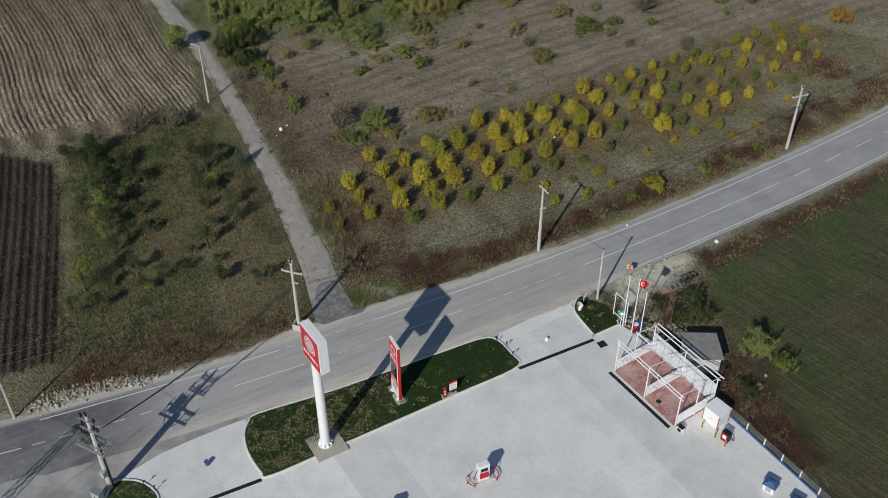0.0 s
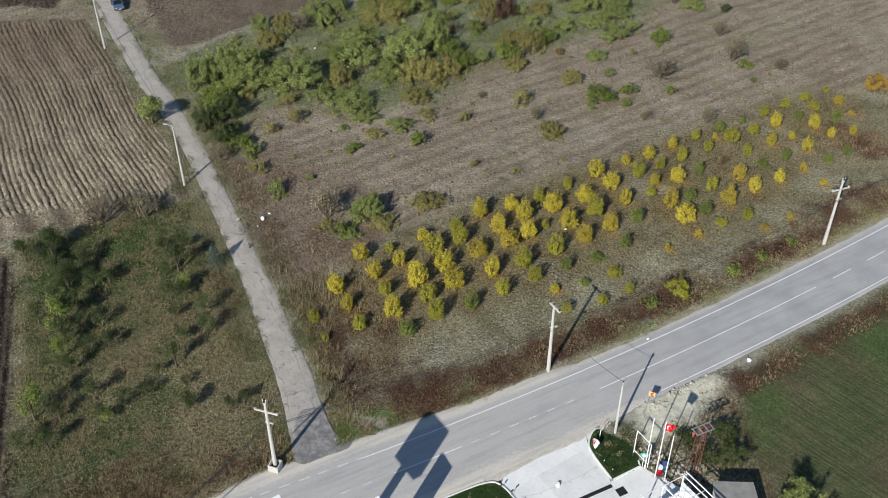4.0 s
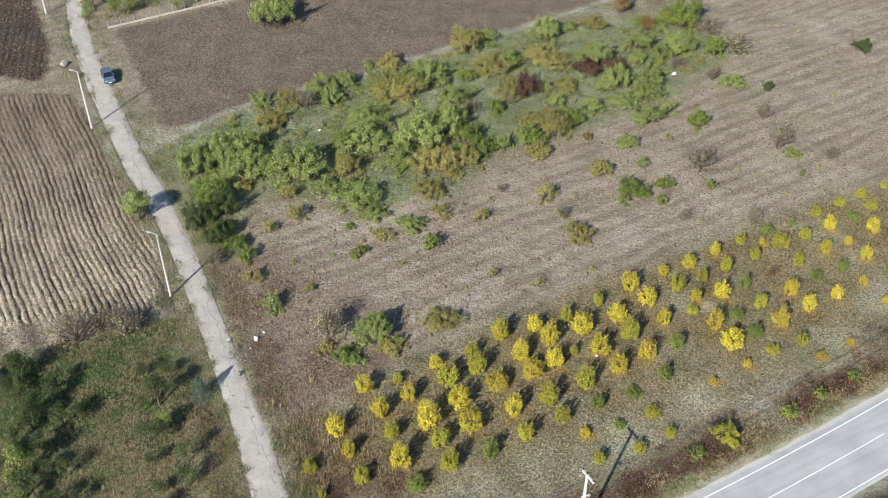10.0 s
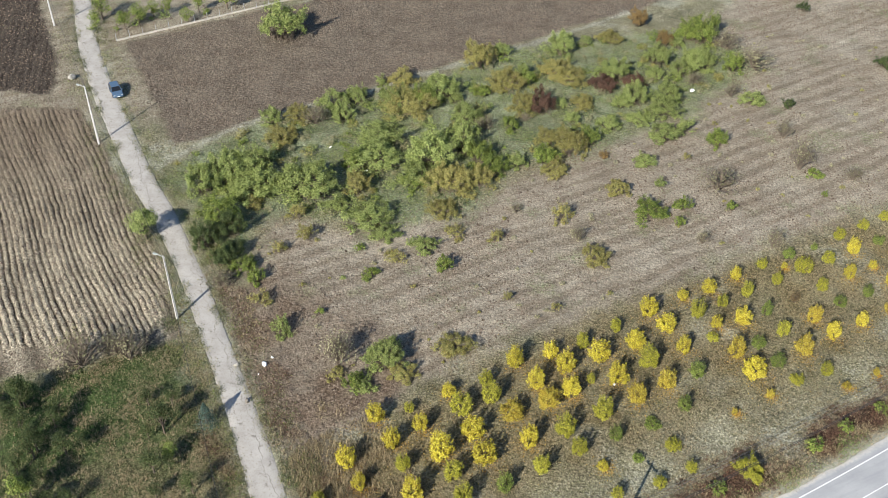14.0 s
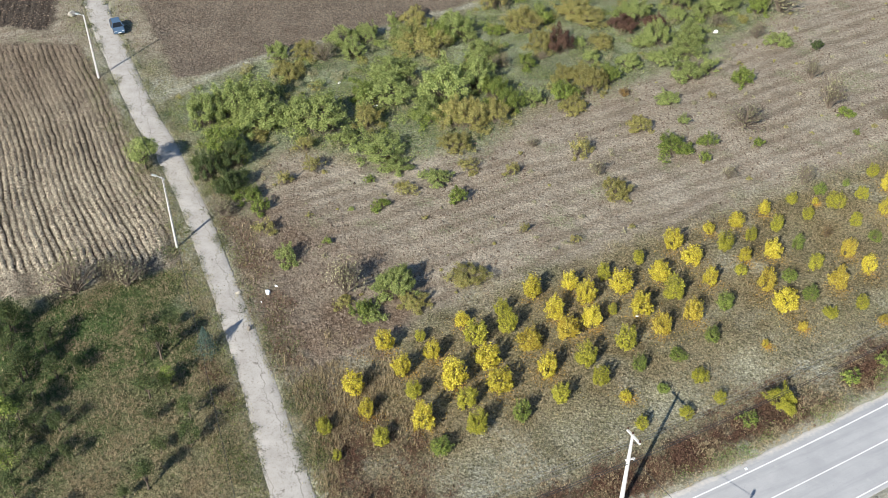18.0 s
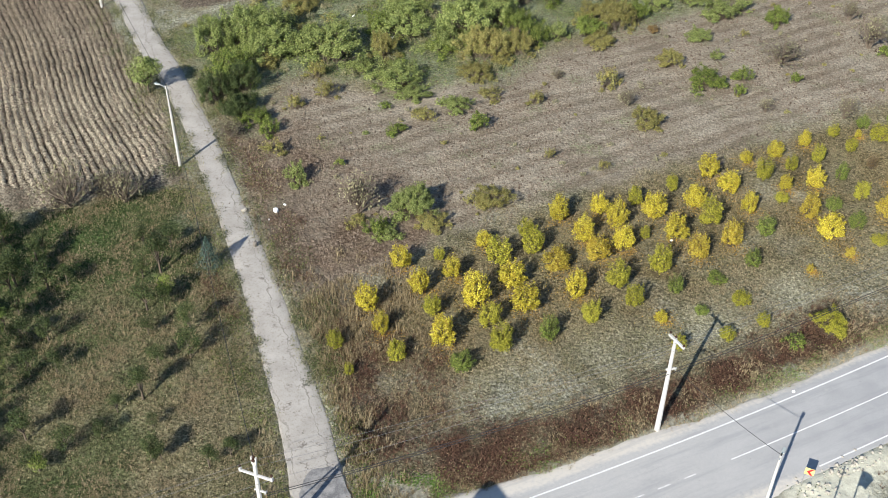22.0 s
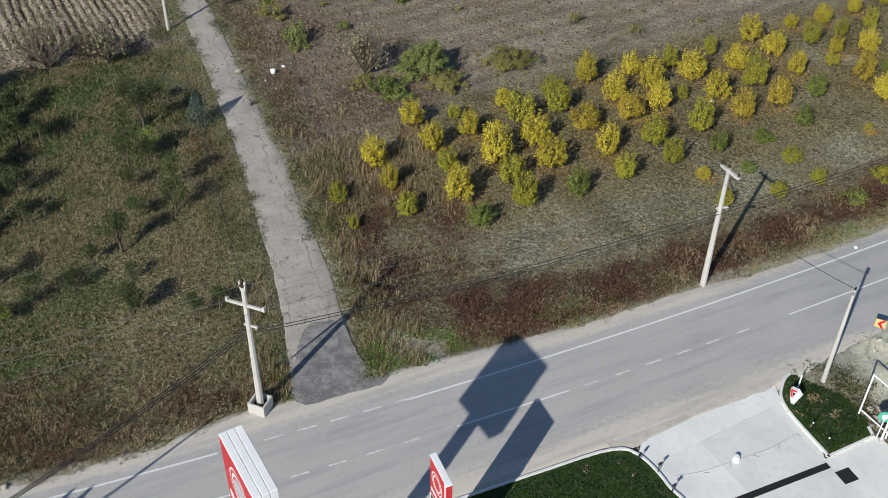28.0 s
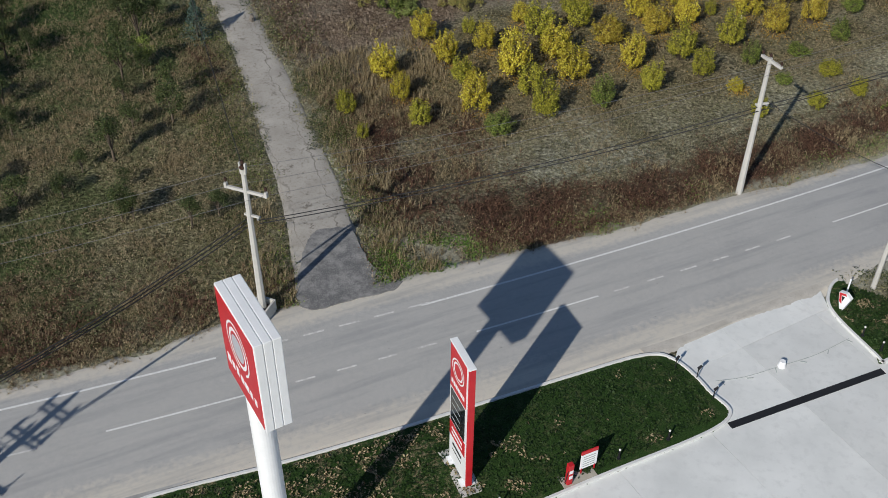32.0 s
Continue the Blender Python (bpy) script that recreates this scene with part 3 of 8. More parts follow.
pn = paint.noise(9.0, 4, 0.7)
paint.color(paint.mix(paint.ramp(pn, (0.46, 0.0), (0.70, 0.7)), (0.78, 0.78, 0.765), (0.48, 0.475, 0.465)))
worn = Mat("worn_road_paint", 0.8)
pn = worn.noise(5.0, 4, 0.75)
worn.color(worn.mix(worn.ramp(pn, (0.42, 0.0), (0.62, 0.8)), (0.72, 0.71, 0.69), (0.42, 0.41, 0.40)))


def strip(name, xs, offs, z, material, under=0.12, ragged=False):
    """A slab that follows the road between lines of offsets; returns it with the across mask."""
    pts, n = [], len(offs)
    rg = random.Random(8)
    for x in xs:
        wide = 0.0
        if ragged:
            wide = 0.45 * float(step(2.0 - x, 3.0)) + 1.0 * float(step(-14.0 - x, 8.0)) * float(step(x + 32.0, 3.0)) - 0.3 * float(step(-34.0 - x, 4.0)) - 0.5 * float(step(x - 5.0, 4.0)) + rg.uniform(-0.18, 0.18)
        narrow = 0.42 * float(step(x - 5.2, 1.6)) + 0.13 * float(step(x - 15.0, 4.0)) if ragged else 0.0
        pts += [(*road_pt(x, (o if o > -6.5 else -6.5 + (o + 6.5) * (1 - narrow)) + wide * max(0.0, o / 1.6)), z + 0.05 * math.exp(-((o + 3.3) / 3.0) ** 2) - (0.08 if o in (offs[0], offs[-1]) else 0)) for o in offs]
    a = np.array(pts)
    k = len(xs)
    i = (np.arange(k - 1)[:, None] * n + np.arange(n - 1)[None]).ravel()
    f = np.stack([i, i + 1, i + n + 1, i + n], 1)[:, ::-1]
    sides = []
    low = a.copy()
    low[:, 2] -= under
    for edge in (0, n - 1):
        j = np.arange(k - 1) * n + edge
        q = np.stack([j, j + n, j + n + len(a), j + len(a)], 1)
        sides.append(q if edge else q[:, ::-1])
    return np_mesh(name, np.vstack([a, low]), np.vstack([f] + sides), material)


xs = np.arange(-150, 175, 1.0)
offs = [1.6, 1.2, 0.6, 0, -1, -2, -3.3, -4.6, -5.6, -6.5, -7.3, -8.0, -8.7]
road = strip("road", xs, offs, 0.0, asphalt.m, ragged=True)
tagged(road, "grey two-lane asphalt road with dusty worn shoulders", "road", kind="structure")
ao, oo = road.data.attributes.new("across", "FLOAT", "POINT"), road.data.attributes.new("old", "FLOAT", "POINT")
rv = np.zeros(len(road.data.vertices) * 3, np.float32)
road.data.vertices.foreach_get("co", rv)
rx, ry = rv[0::3], rv[1::3]
ro = road_off(rx, ry)
ao.data.foreach_set("value", np.maximum(np.clip((ro + 0.15) / 0.9, 0, 1), np.clip((-5.5 - 1.2 * step(rx - 12, 5.0) - ro) / 1.5, 0, 1)).astype(np.float32))
oo.data.foreach_set("value", (step(-44 - rx - 0.25 * (ry + 30), 5.0) * 0.95 * step(0.4 - ro, 0.3)).astype(np.float32))


du = road.data.attributes.new("dusty", "FLOAT", "POINT")
du.data.foreach_set("value", (0.85 * step(8 - rx, 14.0) * step(rx + 46, 10.0)).astype(np.float32))


def marking(x0, x1, off, width, material, parent):
    n = max(2, int((x1 - x0) / 1.5))
    v, f = [], []
    for k in range(n + 1):
        x = x0 + (x1 - x0) * k / n
        for o in (off + width / 2, off - width / 2):
            v.append((*road_pt(x, o), 0.012 + 0.05 * math.exp(-((o + 3.3) / 3.0) ** 2)))
    for k in range(n):
        f.append((2 * k + 1, 2 * k + 3, 2 * k + 2, 2 * k))
    return np_mesh("line_marking", v, f, material, parent)


marking(-56.0, -31.3, -0.12, 0.145, paint.m, road)
x = -30.6
while x < -21.0:
    marking(x, x + 1.1, -0.12, 0.13, worn.m, road)
    x += 1.9
marking(-20.4, 110, -0.2, 0.145, paint.m, road)
for a, b in ((-140, -58), (-37.0, -29.5), (-18.5, -11.5), (3.9, 32.5)):
    marking(a, b, -3.43, 0.12, paint.m, road)
for a, b, gap, ln in ((-57.0, -37.6, 2.6, 1.3), (-28.0, -18.9, 2.1, 1.0), (-10.6, 2.8, 2.1, 1.0), (35.0, 110.0, 5.4, 2.9)):
    x = a
    while x + ln < b:
        marking(x, x + ln, -3.43, 0.12, paint.m if a > 20 else worn.m, road)
        x += gap
marking(9.0, 110, -6.95, 0.13, paint.m, road)

# ---- country track ----
dirt = Mat("track_concrete", 0.95, 0.0, 0.15)
d1, d2, d3 = dirt.noise(0.5, 4), dirt.noise(3.5, 5, 0.65), dirt.noise(22.0, 3)
tc = dirt.mix(dirt.ramp(d1, (0.3, 0.0), (0.7, 1.0)), (0.365, 0.338, 0.300), (0.480, 0.450, 0.405))
tc = dirt.mix(dirt.ramp(d2, (0.55, 0.0), (0.72, 0.8)), tc, (0.235, 0.210, 0.175))
tc = dirt.mix(dirt.ramp(dirt.noise(1.1, 6, 0.8), (0.57, 0.0), (0.64, 0.8)), tc, (0.150, 0.130, 0.105))
tc = dirt.mix(dirt.ramp(d3, (0.55, 0.0), (0.75, 0.6)), tc, (0.190, 0.170, 0.140))
vor = dirt.node("TexVoronoi", Scale=0.16)
vor.feature = "DISTANCE_TO_EDGE"
warp = dirt.node("VectorMath")
warp.operation = "ADD"
dirt.link(dirt.place(), warp.inputs[0])
nn = dirt.node("TexNoise", Scale=0.6, Detail=4.0)
dirt.link(dirt.place(), nn.inputs["Vector"])
dirt.link(nn.outputs["Color"], warp.inputs[1])
dirt.link(warp.outputs[0], vor.inputs["Vector"])
tc = dirt.mix(dirt.ramp(vor.outputs["Distance"], (0.0, 0.10), (0.005, 0.0)), tc, (0.16, 0.142, 0.12))
crack = dirt.node("TexWave", Scale=0.11, Distortion=5.0, Detail=5.0)
crack.inputs["Detail Scale"].default_value = 1.2
crack.inputs["Detail Roughness"].default_value = 0.7
mp_ = dirt.node("Mapping")
mp_.inputs["Rotation"].default_value = (0, 0, radians(-24))
dirt.link(dirt.place(), mp_.inputs["Vector"])
dirt.link(mp_.outputs[0], crack.inputs["Vector"])
tc = dirt.mix(dirt.math("MULTIPLY", dirt.ramp(crack.outputs["Fac"], (0.0, 0.6), (0.006, 0.0)), dirt.ramp(d1, (0.4, 0.3), (0.6, 1.0))), tc, (0.09, 0.078, 0.062))
dirt.color(tc).bump(d2, 0.5, 0.03)
tn = np.gradient(TRACK, axis=0)
tn = np.stack([-tn[:, 1], tn[:, 0]], 1) / np.linalg.norm(tn, axis=1)[:, None]
half = track_half(TRACK[:, 1])
jit = np.random.default_rng(3).normal(0, 0.06, (2, len(TRACK)))
cols = [(1, -0.09), (0.86, -0.01), (0.5, 0.04), (0, 0.025), (-0.5, 0.04), (-0.86, -0.01), (-1, -0.09)]
tv = []
for k in range(len(TRACK)):
    for c, z in cols:
        w = half[k] * c + (jit[0 if c > 0 else 1, k] if abs(c) == 1 else 0)
        tv.append((*(TRACK[k] + tn[k] * w), 0.0 + z))
top = np.array(tv)
low = top.copy()
low[:, 2] -= 0.12
nc, nk = len(cols), len(TRACK)
i = (np.arange(nk - 1)[:, None] * nc + np.arange(nc - 1)[None]).ravel()
tf = [np.stack([i, i + 1, i + nc + 1, i + nc], 1)]
for e in (0, nc - 1):
    j = np.arange(nk - 1) * nc + e
    q = np.stack([j, j + nc, j + nc + len(top), j + len(top)], 1)
    tf.append(q[:, ::-1] if e else q)
lane = np_mesh("track", np.vstack([top, low]), np.vstack(tf), dirt.m)
tagged(lane, "narrow pale cracked concrete farm track between the fields", "road", kind="structure")
fresh = Mat("fresh_asphalt", 0.9, 0.0, 0.3)
f1, f2 = fresh.noise(0.7, 6, 0.75), fresh.noise(11.0, 4, 0.75)
fc_ = fresh.mix(fresh.ramp(f1, (0.3, 0.0), (0.7, 1.0)), (0.135, 0.134, 0.136), (0.235, 0.231, 0.228))
fresh.color(fresh.mix(fresh.ramp(f2, (0.5, 0.0), (0.72, 0.7)), fresh.mix(fresh.ramp(f1, (0.45, 0.0), (0.62, 0.9)), fc_, (0.34, 0.33, 0.315)), (0.40, 0.385, 0.365))).bump(f2, 0.9, 0.05)
pts = spline([(-27.7, -6.2), (-26.6, -5.5), (-25.2, -5.7), (-24.3, -7.6), (-23.2, -9.3), (-21.6, -10.6), (-24.2, -12.0), (-26.6, -13.1), (-27.6, -12.2), (-27.9, -9.0)], 0.4, True)
pts += np.random.default_rng(5).normal(0, 0.06, pts.shape)
ob = link_mesh("asphalt_patch", prism(B(), [tuple(p) for p in pts], -0.05, 0.065), fresh.m)
tagged(ob, "dark fresh asphalt patch where track meets road", "road", kind="structure")

# ---- filling station paving ----
conc = Mat("station_concrete", 0.75, 0.0, 0.3)
c1, c2, c3 = conc.noise(0.35, 4), conc.noise(2.0, 4, 0.6), conc.noise(30.0, 2)
info = conc.node("ObjectInfo")
cc = conc.mix(conc.ramp(c1, (0.3, 0.0), (0.7, 1.0)), (0.69, 0.700, 0.682), (0.83, 0.836, 0.812))
cc = conc.mix(conc.ramp(c2, (0.5, 0.0), (0.75, 0.6)), conc.mix(conc.ramp(conc.noise(0.12, 4, 0.6), (0.42, 0.0), (0.6, 0.7)), cc, (0.86, 0.866, 0.845)), (0.64, 0.648, 0.630))
hs = conc.node("HueSaturation")
conc.link(conc.math("ADD", conc.math("MULTIPLY", info.outputs["Random"], 0.17), 0.91), hs.inputs["Value"])
conc.link(cc, hs.inputs["Color"])
conc.color(hs.outputs[0]).bump(c3, 0.12, 0.01)
APRON = [(-46.6, -40.5), (-46.2, -36.4), (-44.3, -34.2), (-42.0, -32.2), (-39.3, -30.5), (-36.3, -28.8), (-33.6, -27.4), (-33.2, -28.0), (-33.6, -29.6), (-32.9, -32.0), (-31.2, -34.6), (-29.9, -35.1), (-11.2, -24.5),
         (-3.9, -20.2), (-4.4, -17.9), (-6.0, -15.7), (-5.6, -14.4), (-1.5, -12.0), (3.3, -9.3), (3.5, -11.3), (5.35, -15.25), (8.6, -13.4), (12.6, -16.3), (18.6, -26.6), (25.1, -37.1), (35.0, -53.0), (-46.6, -53.0)]


def clip(poly, nxv, nyv, d):
    """The part of a polygon where nx*x + ny*y <= d."""
    out = []
    for (ax, ay), (bx, by) in zip(poly, poly[1:] + poly[:1]):
        sa, sb = nxv * ax + nyv * ay - d, nxv * bx + nyv * by - d
        if sa <= 0:
            out.append((ax, ay))
        if sa * sb < 0:
            t = sa / (sa - sb)
            out.append((ax + (bx - ax) * t, ay + (by - ay) * t))
    return out


pavement = link_mesh("pavement", prism(B(), APRON, -0.2, 0.0), plain("joint_filler", (0.52, 0.52, 0.50), 0.9))
tagged(pavement, "large pale concrete forecourt of a filling station", "pavement", kind="structure")
ca, sa = math.cos(radians(-57.0)), math.sin(radians(-57.0))
for iu in range(-2, 5):
    for iv in range(-12, 12):
        u0, v0, size = iu * 20.0 - 9.0, iv * 5.6 + 1.5, (20.0, 5.6)
        poly = APRON
        for s, nvx, nvy, d in ((1, ca, sa, u0 + size[0] - 0.006), (-1, ca, sa, u0 + 0.006), (1, -sa, ca, v0 + size[1] - 0.006), (-1, -sa, ca, v0 + 0.006)):
            poly = clip(poly, s * nvx, s * nvy, s * d) if len(poly) > 2 else []
        if len(poly) > 2:
            area = abs(sum(ax * by - bx * ay for (ax, ay), (bx, by) in zip(poly, poly[1:] + poly[:1]))) / 2
            if area > 0.3:
                part("concrete_panel", prism(B(), poly, -0.02, 0.03), conc.m, pavement)

old_way = Mat("worn_asphalt", 0.9, 0.0, 0.25)
o1, o2 = old_way.noise(0.3, 5, 0.6), old_way.noise(9.0, 4, 0.7)
oc = old_way.mix(old_way.ramp(o1, (0.38, 0.0), (0.62, 1.0)), (0.300, 0.298, 0.290), (0.480, 0.475, 0.460))
old_way.color(old_way.mix(old_way.ramp(o2, (0.5, 0.0), (0.7, 0.5)), oc, (0.20, 0.20, 0.195))).bump(o2, 0.3, 0.02)
west_way = [(-80.0, -55.0), (-80.0, -39.0), (-62.0, -34.5)] + [road_pt(x, -7.9) for x in (-56.0, -50.0, -44.0, -38.0, -33.5)] + [p for p in APRON[6::-1]] + [(-46.6, -55.0)]
ob = link_mesh("pavement_old", prism(B(), west_way, -0.15, 0.008), old_way.m)
tagged(ob, "worn grey asphalt apron between road and forecourt", "pavement", kind="structure")

# Sandy dust washed from the shoulder over the edge of the concrete.
drift = Mat("dust_drift", 0.95, 0.0, 0.1)
q1, q2 = drift.noise(1.2, 5, 0.65), drift.noise(12.0, 4, 0.7)
dc = drift.mix(drift.ramp(q1, (0.35, 0.0), (0.65, 1.0)), (0.50, 0.465, 0.41), (0.62, 0.58, 0.52))
drift.color(drift.mix(drift.ramp(q2, (0.55, 0.0), (0.72, 0.6)), dc, (0.30, 0.28, 0.25))).bump(q2, 0.4, 0.02)
dr = np.random.default_rng(17)
seam = spline([(-7.6, -15.4), (-6.6, -14.95), (-4.7, -14.0), (-2.4, -12.55), (0.1, -11.05), (1.9, -9.95), (3.7, -9.0)], 0.14)
sway = np.convolve(dr.normal(0, 1, len(seam) + 24), np.ones(25) / 25, "valid") * 0.9
along = np.arange(len(seam))
reach = np.clip(0.25 + sway, 0.06, 0.8) * np.clip(along[::-1] / 9, 0.1, 1) + 0.6 * np.exp(-along / 9)
edge_n = np.array((0.50, -0.87))
rows_ = [np.c_[seam - edge_n * 1.1, np.full(len(seam), -0.05)], np.c_[seam - edge_n * 0.1, np.full(len(seam), 0.034)], np.c_[seam + edge_n * reach[:, None] * 0.8, np.full(len(seam), 0.034)], np.c_[seam + edge_n * reach[:, None], np.full(len(seam), 0.012)]]
i_ = (np.arange(3)[:, None] * len(seam) + np.arange(len(seam) - 1)[None]).ravel()
film_ = np_mesh("dust_drift", np.vstack(rows_), np.stack([i_, i_ + len(seam), i_ + len(seam) + 1, i_ + 1], 1), drift.m, smooth=True)
tagged(film_, "sandy dust spread over the forecourt's edge", "dust", kind="stuff")

white_stone = plain("painted_kerb", (0.74, 0.74, 0.72), 0.7, vary=0.10, scale=2.0, grit=0.1)
lawn_mat = Mat("lawn", 0.9, 0.0, 0.15)
l1, l2, l3 = lawn_mat.noise(0.5, 3), lawn_mat.noise(3.0, 4, 0.7), lawn_mat.noise(18.0, 3)
lc = lawn_mat.mix(lawn_mat.ramp(l3, (0.35, 0.0), (0.65, 1.0)), (0.014, 0.036, 0.008), (0.042, 0.086, 0.020))
bare = lawn_mat.math("MULTIPLY", lawn_mat.ramp(lawn_mat.noise(2.2, 6, 0.75), (0.50, 0.0), (0.58, 1.0)), lawn_mat.math("MULTIPLY", lawn_mat.attr("thin"), lawn_mat.ramp(lawn_mat.noise(0.55, 4, 0.6), (0.42, 0.1), (0.58, 1.0))))
lawn_mat.color(lawn_mat.mix(bare, lc, lawn_mat.mix(lawn_mat.ramp(l3, (0.4, 0.0), (0.6, 1.0)), (0.095, 0.080, 0.040), (0.300, 0.255, 0.160)))).bump(l3, 0.8, 0.05)


def kerbed(name, label, outline, thin, unkerbed=lambda x, y: False):
    """A lawn with its kerb: stones are separate, the turf is one sheet."""
    edge = spline(outline, 0.25, True)
    mid_ = edge.mean(0)
    nrm = np.gradient(np.vstack([edge[-1:], edge, edge[:1]]), axis=0)[1:-1]
    nrm = np.stack([nrm[:, 1], -nrm[:, 0]], 1) / np.linalg.norm(nrm, axis=1)[:, None]
    if ((edge - mid_) * nrm).sum() > 0:
        nrm = -nrm
    inn = edge + nrm * 0.18
    root = thing(name, label, "lawn")
    n = len(edge)
    per = 4
    for s in range(0, n, per):
        bm = B()
        ks = [(s + q) % n for q in range(min(per, n - s) + 1)]
        if unkerbed(*edge[ks[len(ks) // 2]]):
            continue
        ring = []
        for k in ks:
            o, i_ = edge[k], inn[k]
            d = (i_ - o) * 0.12
            ring.append([bm.verts.new((*o, -0.05)), bm.verts.new((*o, 0.15)), bm.verts.new((*(o + d), 0.18)), bm.verts.new((*(i_ - d), 0.18)), bm.verts.new((*i_, 0.15)), bm.verts.new((*i_, -0.05))])
        for a, b in zip(ring[:-1], ring[1:]):
            for q in range(5):
                bm.faces.new((a[q], a[q + 1], b[q + 1], b[q]))
        bm.faces.new(ring[0])
        bm.faces.new(ring[-1][::-1])
        bmesh.ops.recalc_face_normals(bm, faces=bm.faces[:])
        part("kerb_stone", bm, white_stone, root)
    lo, hi = edge.min(0), edge.max(0)
    ax, ay = np.arange(lo[0], hi[0], 0.22), np.arange(lo[1], hi[1], 0.22)
    LX, LY = np.meshgrid(ax, ay)
    d = inside(LX, LY, inn[::3])
    ok = d > -0.25
    idx = -np.ones(LX.shape, int)
    idx[ok] = np.arange(ok.sum())
    q = np.stack([idx[:-1, :-1], idx[:-1, 1:], idx[1:, 1:], idx[1:, :-1]], -1).reshape(-1, 4)
    q = q[(q >= 0).all(1)]
    hgt = 0.115 + 0.02 * value_noise(LX, LY, 0.5, 50) + 0.10 * np.clip(d / 3, 0, 1)
    hgt = np.where(d < 0.05, 0.08, hgt)
    turf = np_mesh("turf", np.stack([LX[ok], LY[ok], hgt[ok]], 1), q, lawn_mat.m, root, True)
    a = turf.data.attributes.new("thin", "FLOAT", "POINT")
    a.data.foreach_set("value", thin(LX[ok], LY[ok]).astype(np.float32))
    return root


kerbed("lawn_island", "long kerbed lawn island, thin and straw-patched near the tall sign", ISLAND, lambda x, y: np.clip((-15.0 - x) / 5.0, 0.22, 0.85))
kerbed("lawn_islet", "small lawn by the flagpoles, kerbed towards the forecourt", ISLET, lambda x, y: 0.6 + 0 * x, lambda x, y: 5.0 * (x - 4.5) + 4.2 * (y + 8.3) > 0.8)
kerbed("lawn_bed", "small kerbed bed beside the transformer pole", WEST_ISLET, lambda x, y: 0.9 + 0 * x)

# ---- plants ----
LEAF = {
    "yellow": leaf_mat("yellow_leaves", (0.275, 0.228, 0.022), (0.580, 0.492, 0.048), (0.785, 0.708, 0.125), (0.36, 0.24, 0.03)),
    "lime": leaf_mat("lime_leaves", (0.130, 0.140, 0.018), (0.330, 0.320, 0.038), (0.560, 0.520, 0.075)),
    "amber": leaf_mat("amber_leaves", (0.240, 0.175, 0.020), (0.480, 0.385, 0.045), (0.680, 0.580, 0.130), (0.36, 0.22, 0.03)),
    "green": leaf_mat("green_leaves", (0.042, 0.066, 0.014), (0.155, 0.212, 0.042), (0.330, 0.370, 0.090)),
    "bright": leaf_mat("bright_leaves", (0.066, 0.094, 0.026), (0.230, 0.282, 0.084), (0.395, 0.432, 0.150)),
    "olive": leaf_mat("olive_leaves", (0.130, 0.124, 0.036), (0.285, 0.265, 0.086), (0.450, 0.415, 0.150), (0.34, 0.25, 0.08)),
    "dark": leaf_mat("dark_leaves", (0.022, 0.038, 0.012), (0.060, 0.086, 0.028), (0.135, 0.160, 0.056)),
    "rust": leaf_mat("rust_leaves", (0.095, 0.055, 0.024), (0.200, 0.128, 0.050), (0.330, 0.240, 0.100)),
    "orange": leaf_mat("orange_leaves", (0.150, 0.080, 0.020), (0.390, 0.235, 0.045), (0.560, 0.400, 0.090)),
    "umber": leaf_mat("umber_leaves", (0.050, 0.026, 0.018), (0.110, 0.058, 0.040), (0.190, 0.120, 0.080)),
    "grey": leaf_mat("grey_twig_leaves", (0.150, 0.145, 0.075), (0.260, 0.240, 0.135), (0.380, 0.345, 0.200)),
    "blue": leaf_mat("fir_needles", (0.040, 0.070, 0.055), (0.085, 0.135, 0.105), (0.150, 0.205, 0.165)),
}
BARK = plain("bark", (0.145, 0.115, 0.085), 0.9, vary=0.3, scale=6.0, grit=0.4)
TWIG = plain("bare_twigs", (0.205, 0.165, 0.125), 0.9, vary=0.3, scale=5.0)


def leaves(centres, out, size, r):
    """Quads of about that size at centres, turned at random but leaning along out."""
    n = len(centres)
    nrm = out / (np.linalg.norm(out, axis=1)[:, None] + 1e-6) + r.normal(0, 0.75, (n, 3)) + (0, 0, 0.35)
    nrm /= np.linalg.norm(nrm, axis=1)[:, None]
    a = np.cross(nrm, r.normal(0, 1, (n, 3)))
    a /= np.linalg.norm(a, axis=1)[:, None] + 1e-6
    b = np.cross(nrm, a)
    s = size * r.uniform(0.6, 1.35, (n, 1))
    v = np.stack([centres - a * s, centres - b * s * 0.55 + a * s * 0.1, centres + a * s, centres + b * s * 0.55 - a * s * 0.1], 1).reshape(-1, 3)
    return v, np.arange(4 * n).reshape(-1, 4)


def sticks(starts, ends, r0, r1):
    """Three-sided tapered sticks."""
    d = ends - starts
    d /= np.linalg.norm(d, axis=1)[:, None] + 1e-6
    a = np.cross(d, (0.31, 0.87, 0.39))
    a /= np.linalg.norm(a, axis=1)[:, None] + 1e-6
    b = np.cross(d, a)
    n = len(starts)
    v = np.empty((n, 6, 3))
    for k in range(3):
        w = math.cos(k * 2.094) * a + math.sin(k * 2.094) * b
        v[:, k], v[:, k + 3] = starts + w * r0, ends + w * r1
    base = np.arange(n)[:, None] * 6
    f = np.concatenate([base + [[0, 1, 4, 3]], base + [[1, 2, 5, 4]], base + [[2, 0, 3, 5]]])
    return v.reshape(-1, 3), f


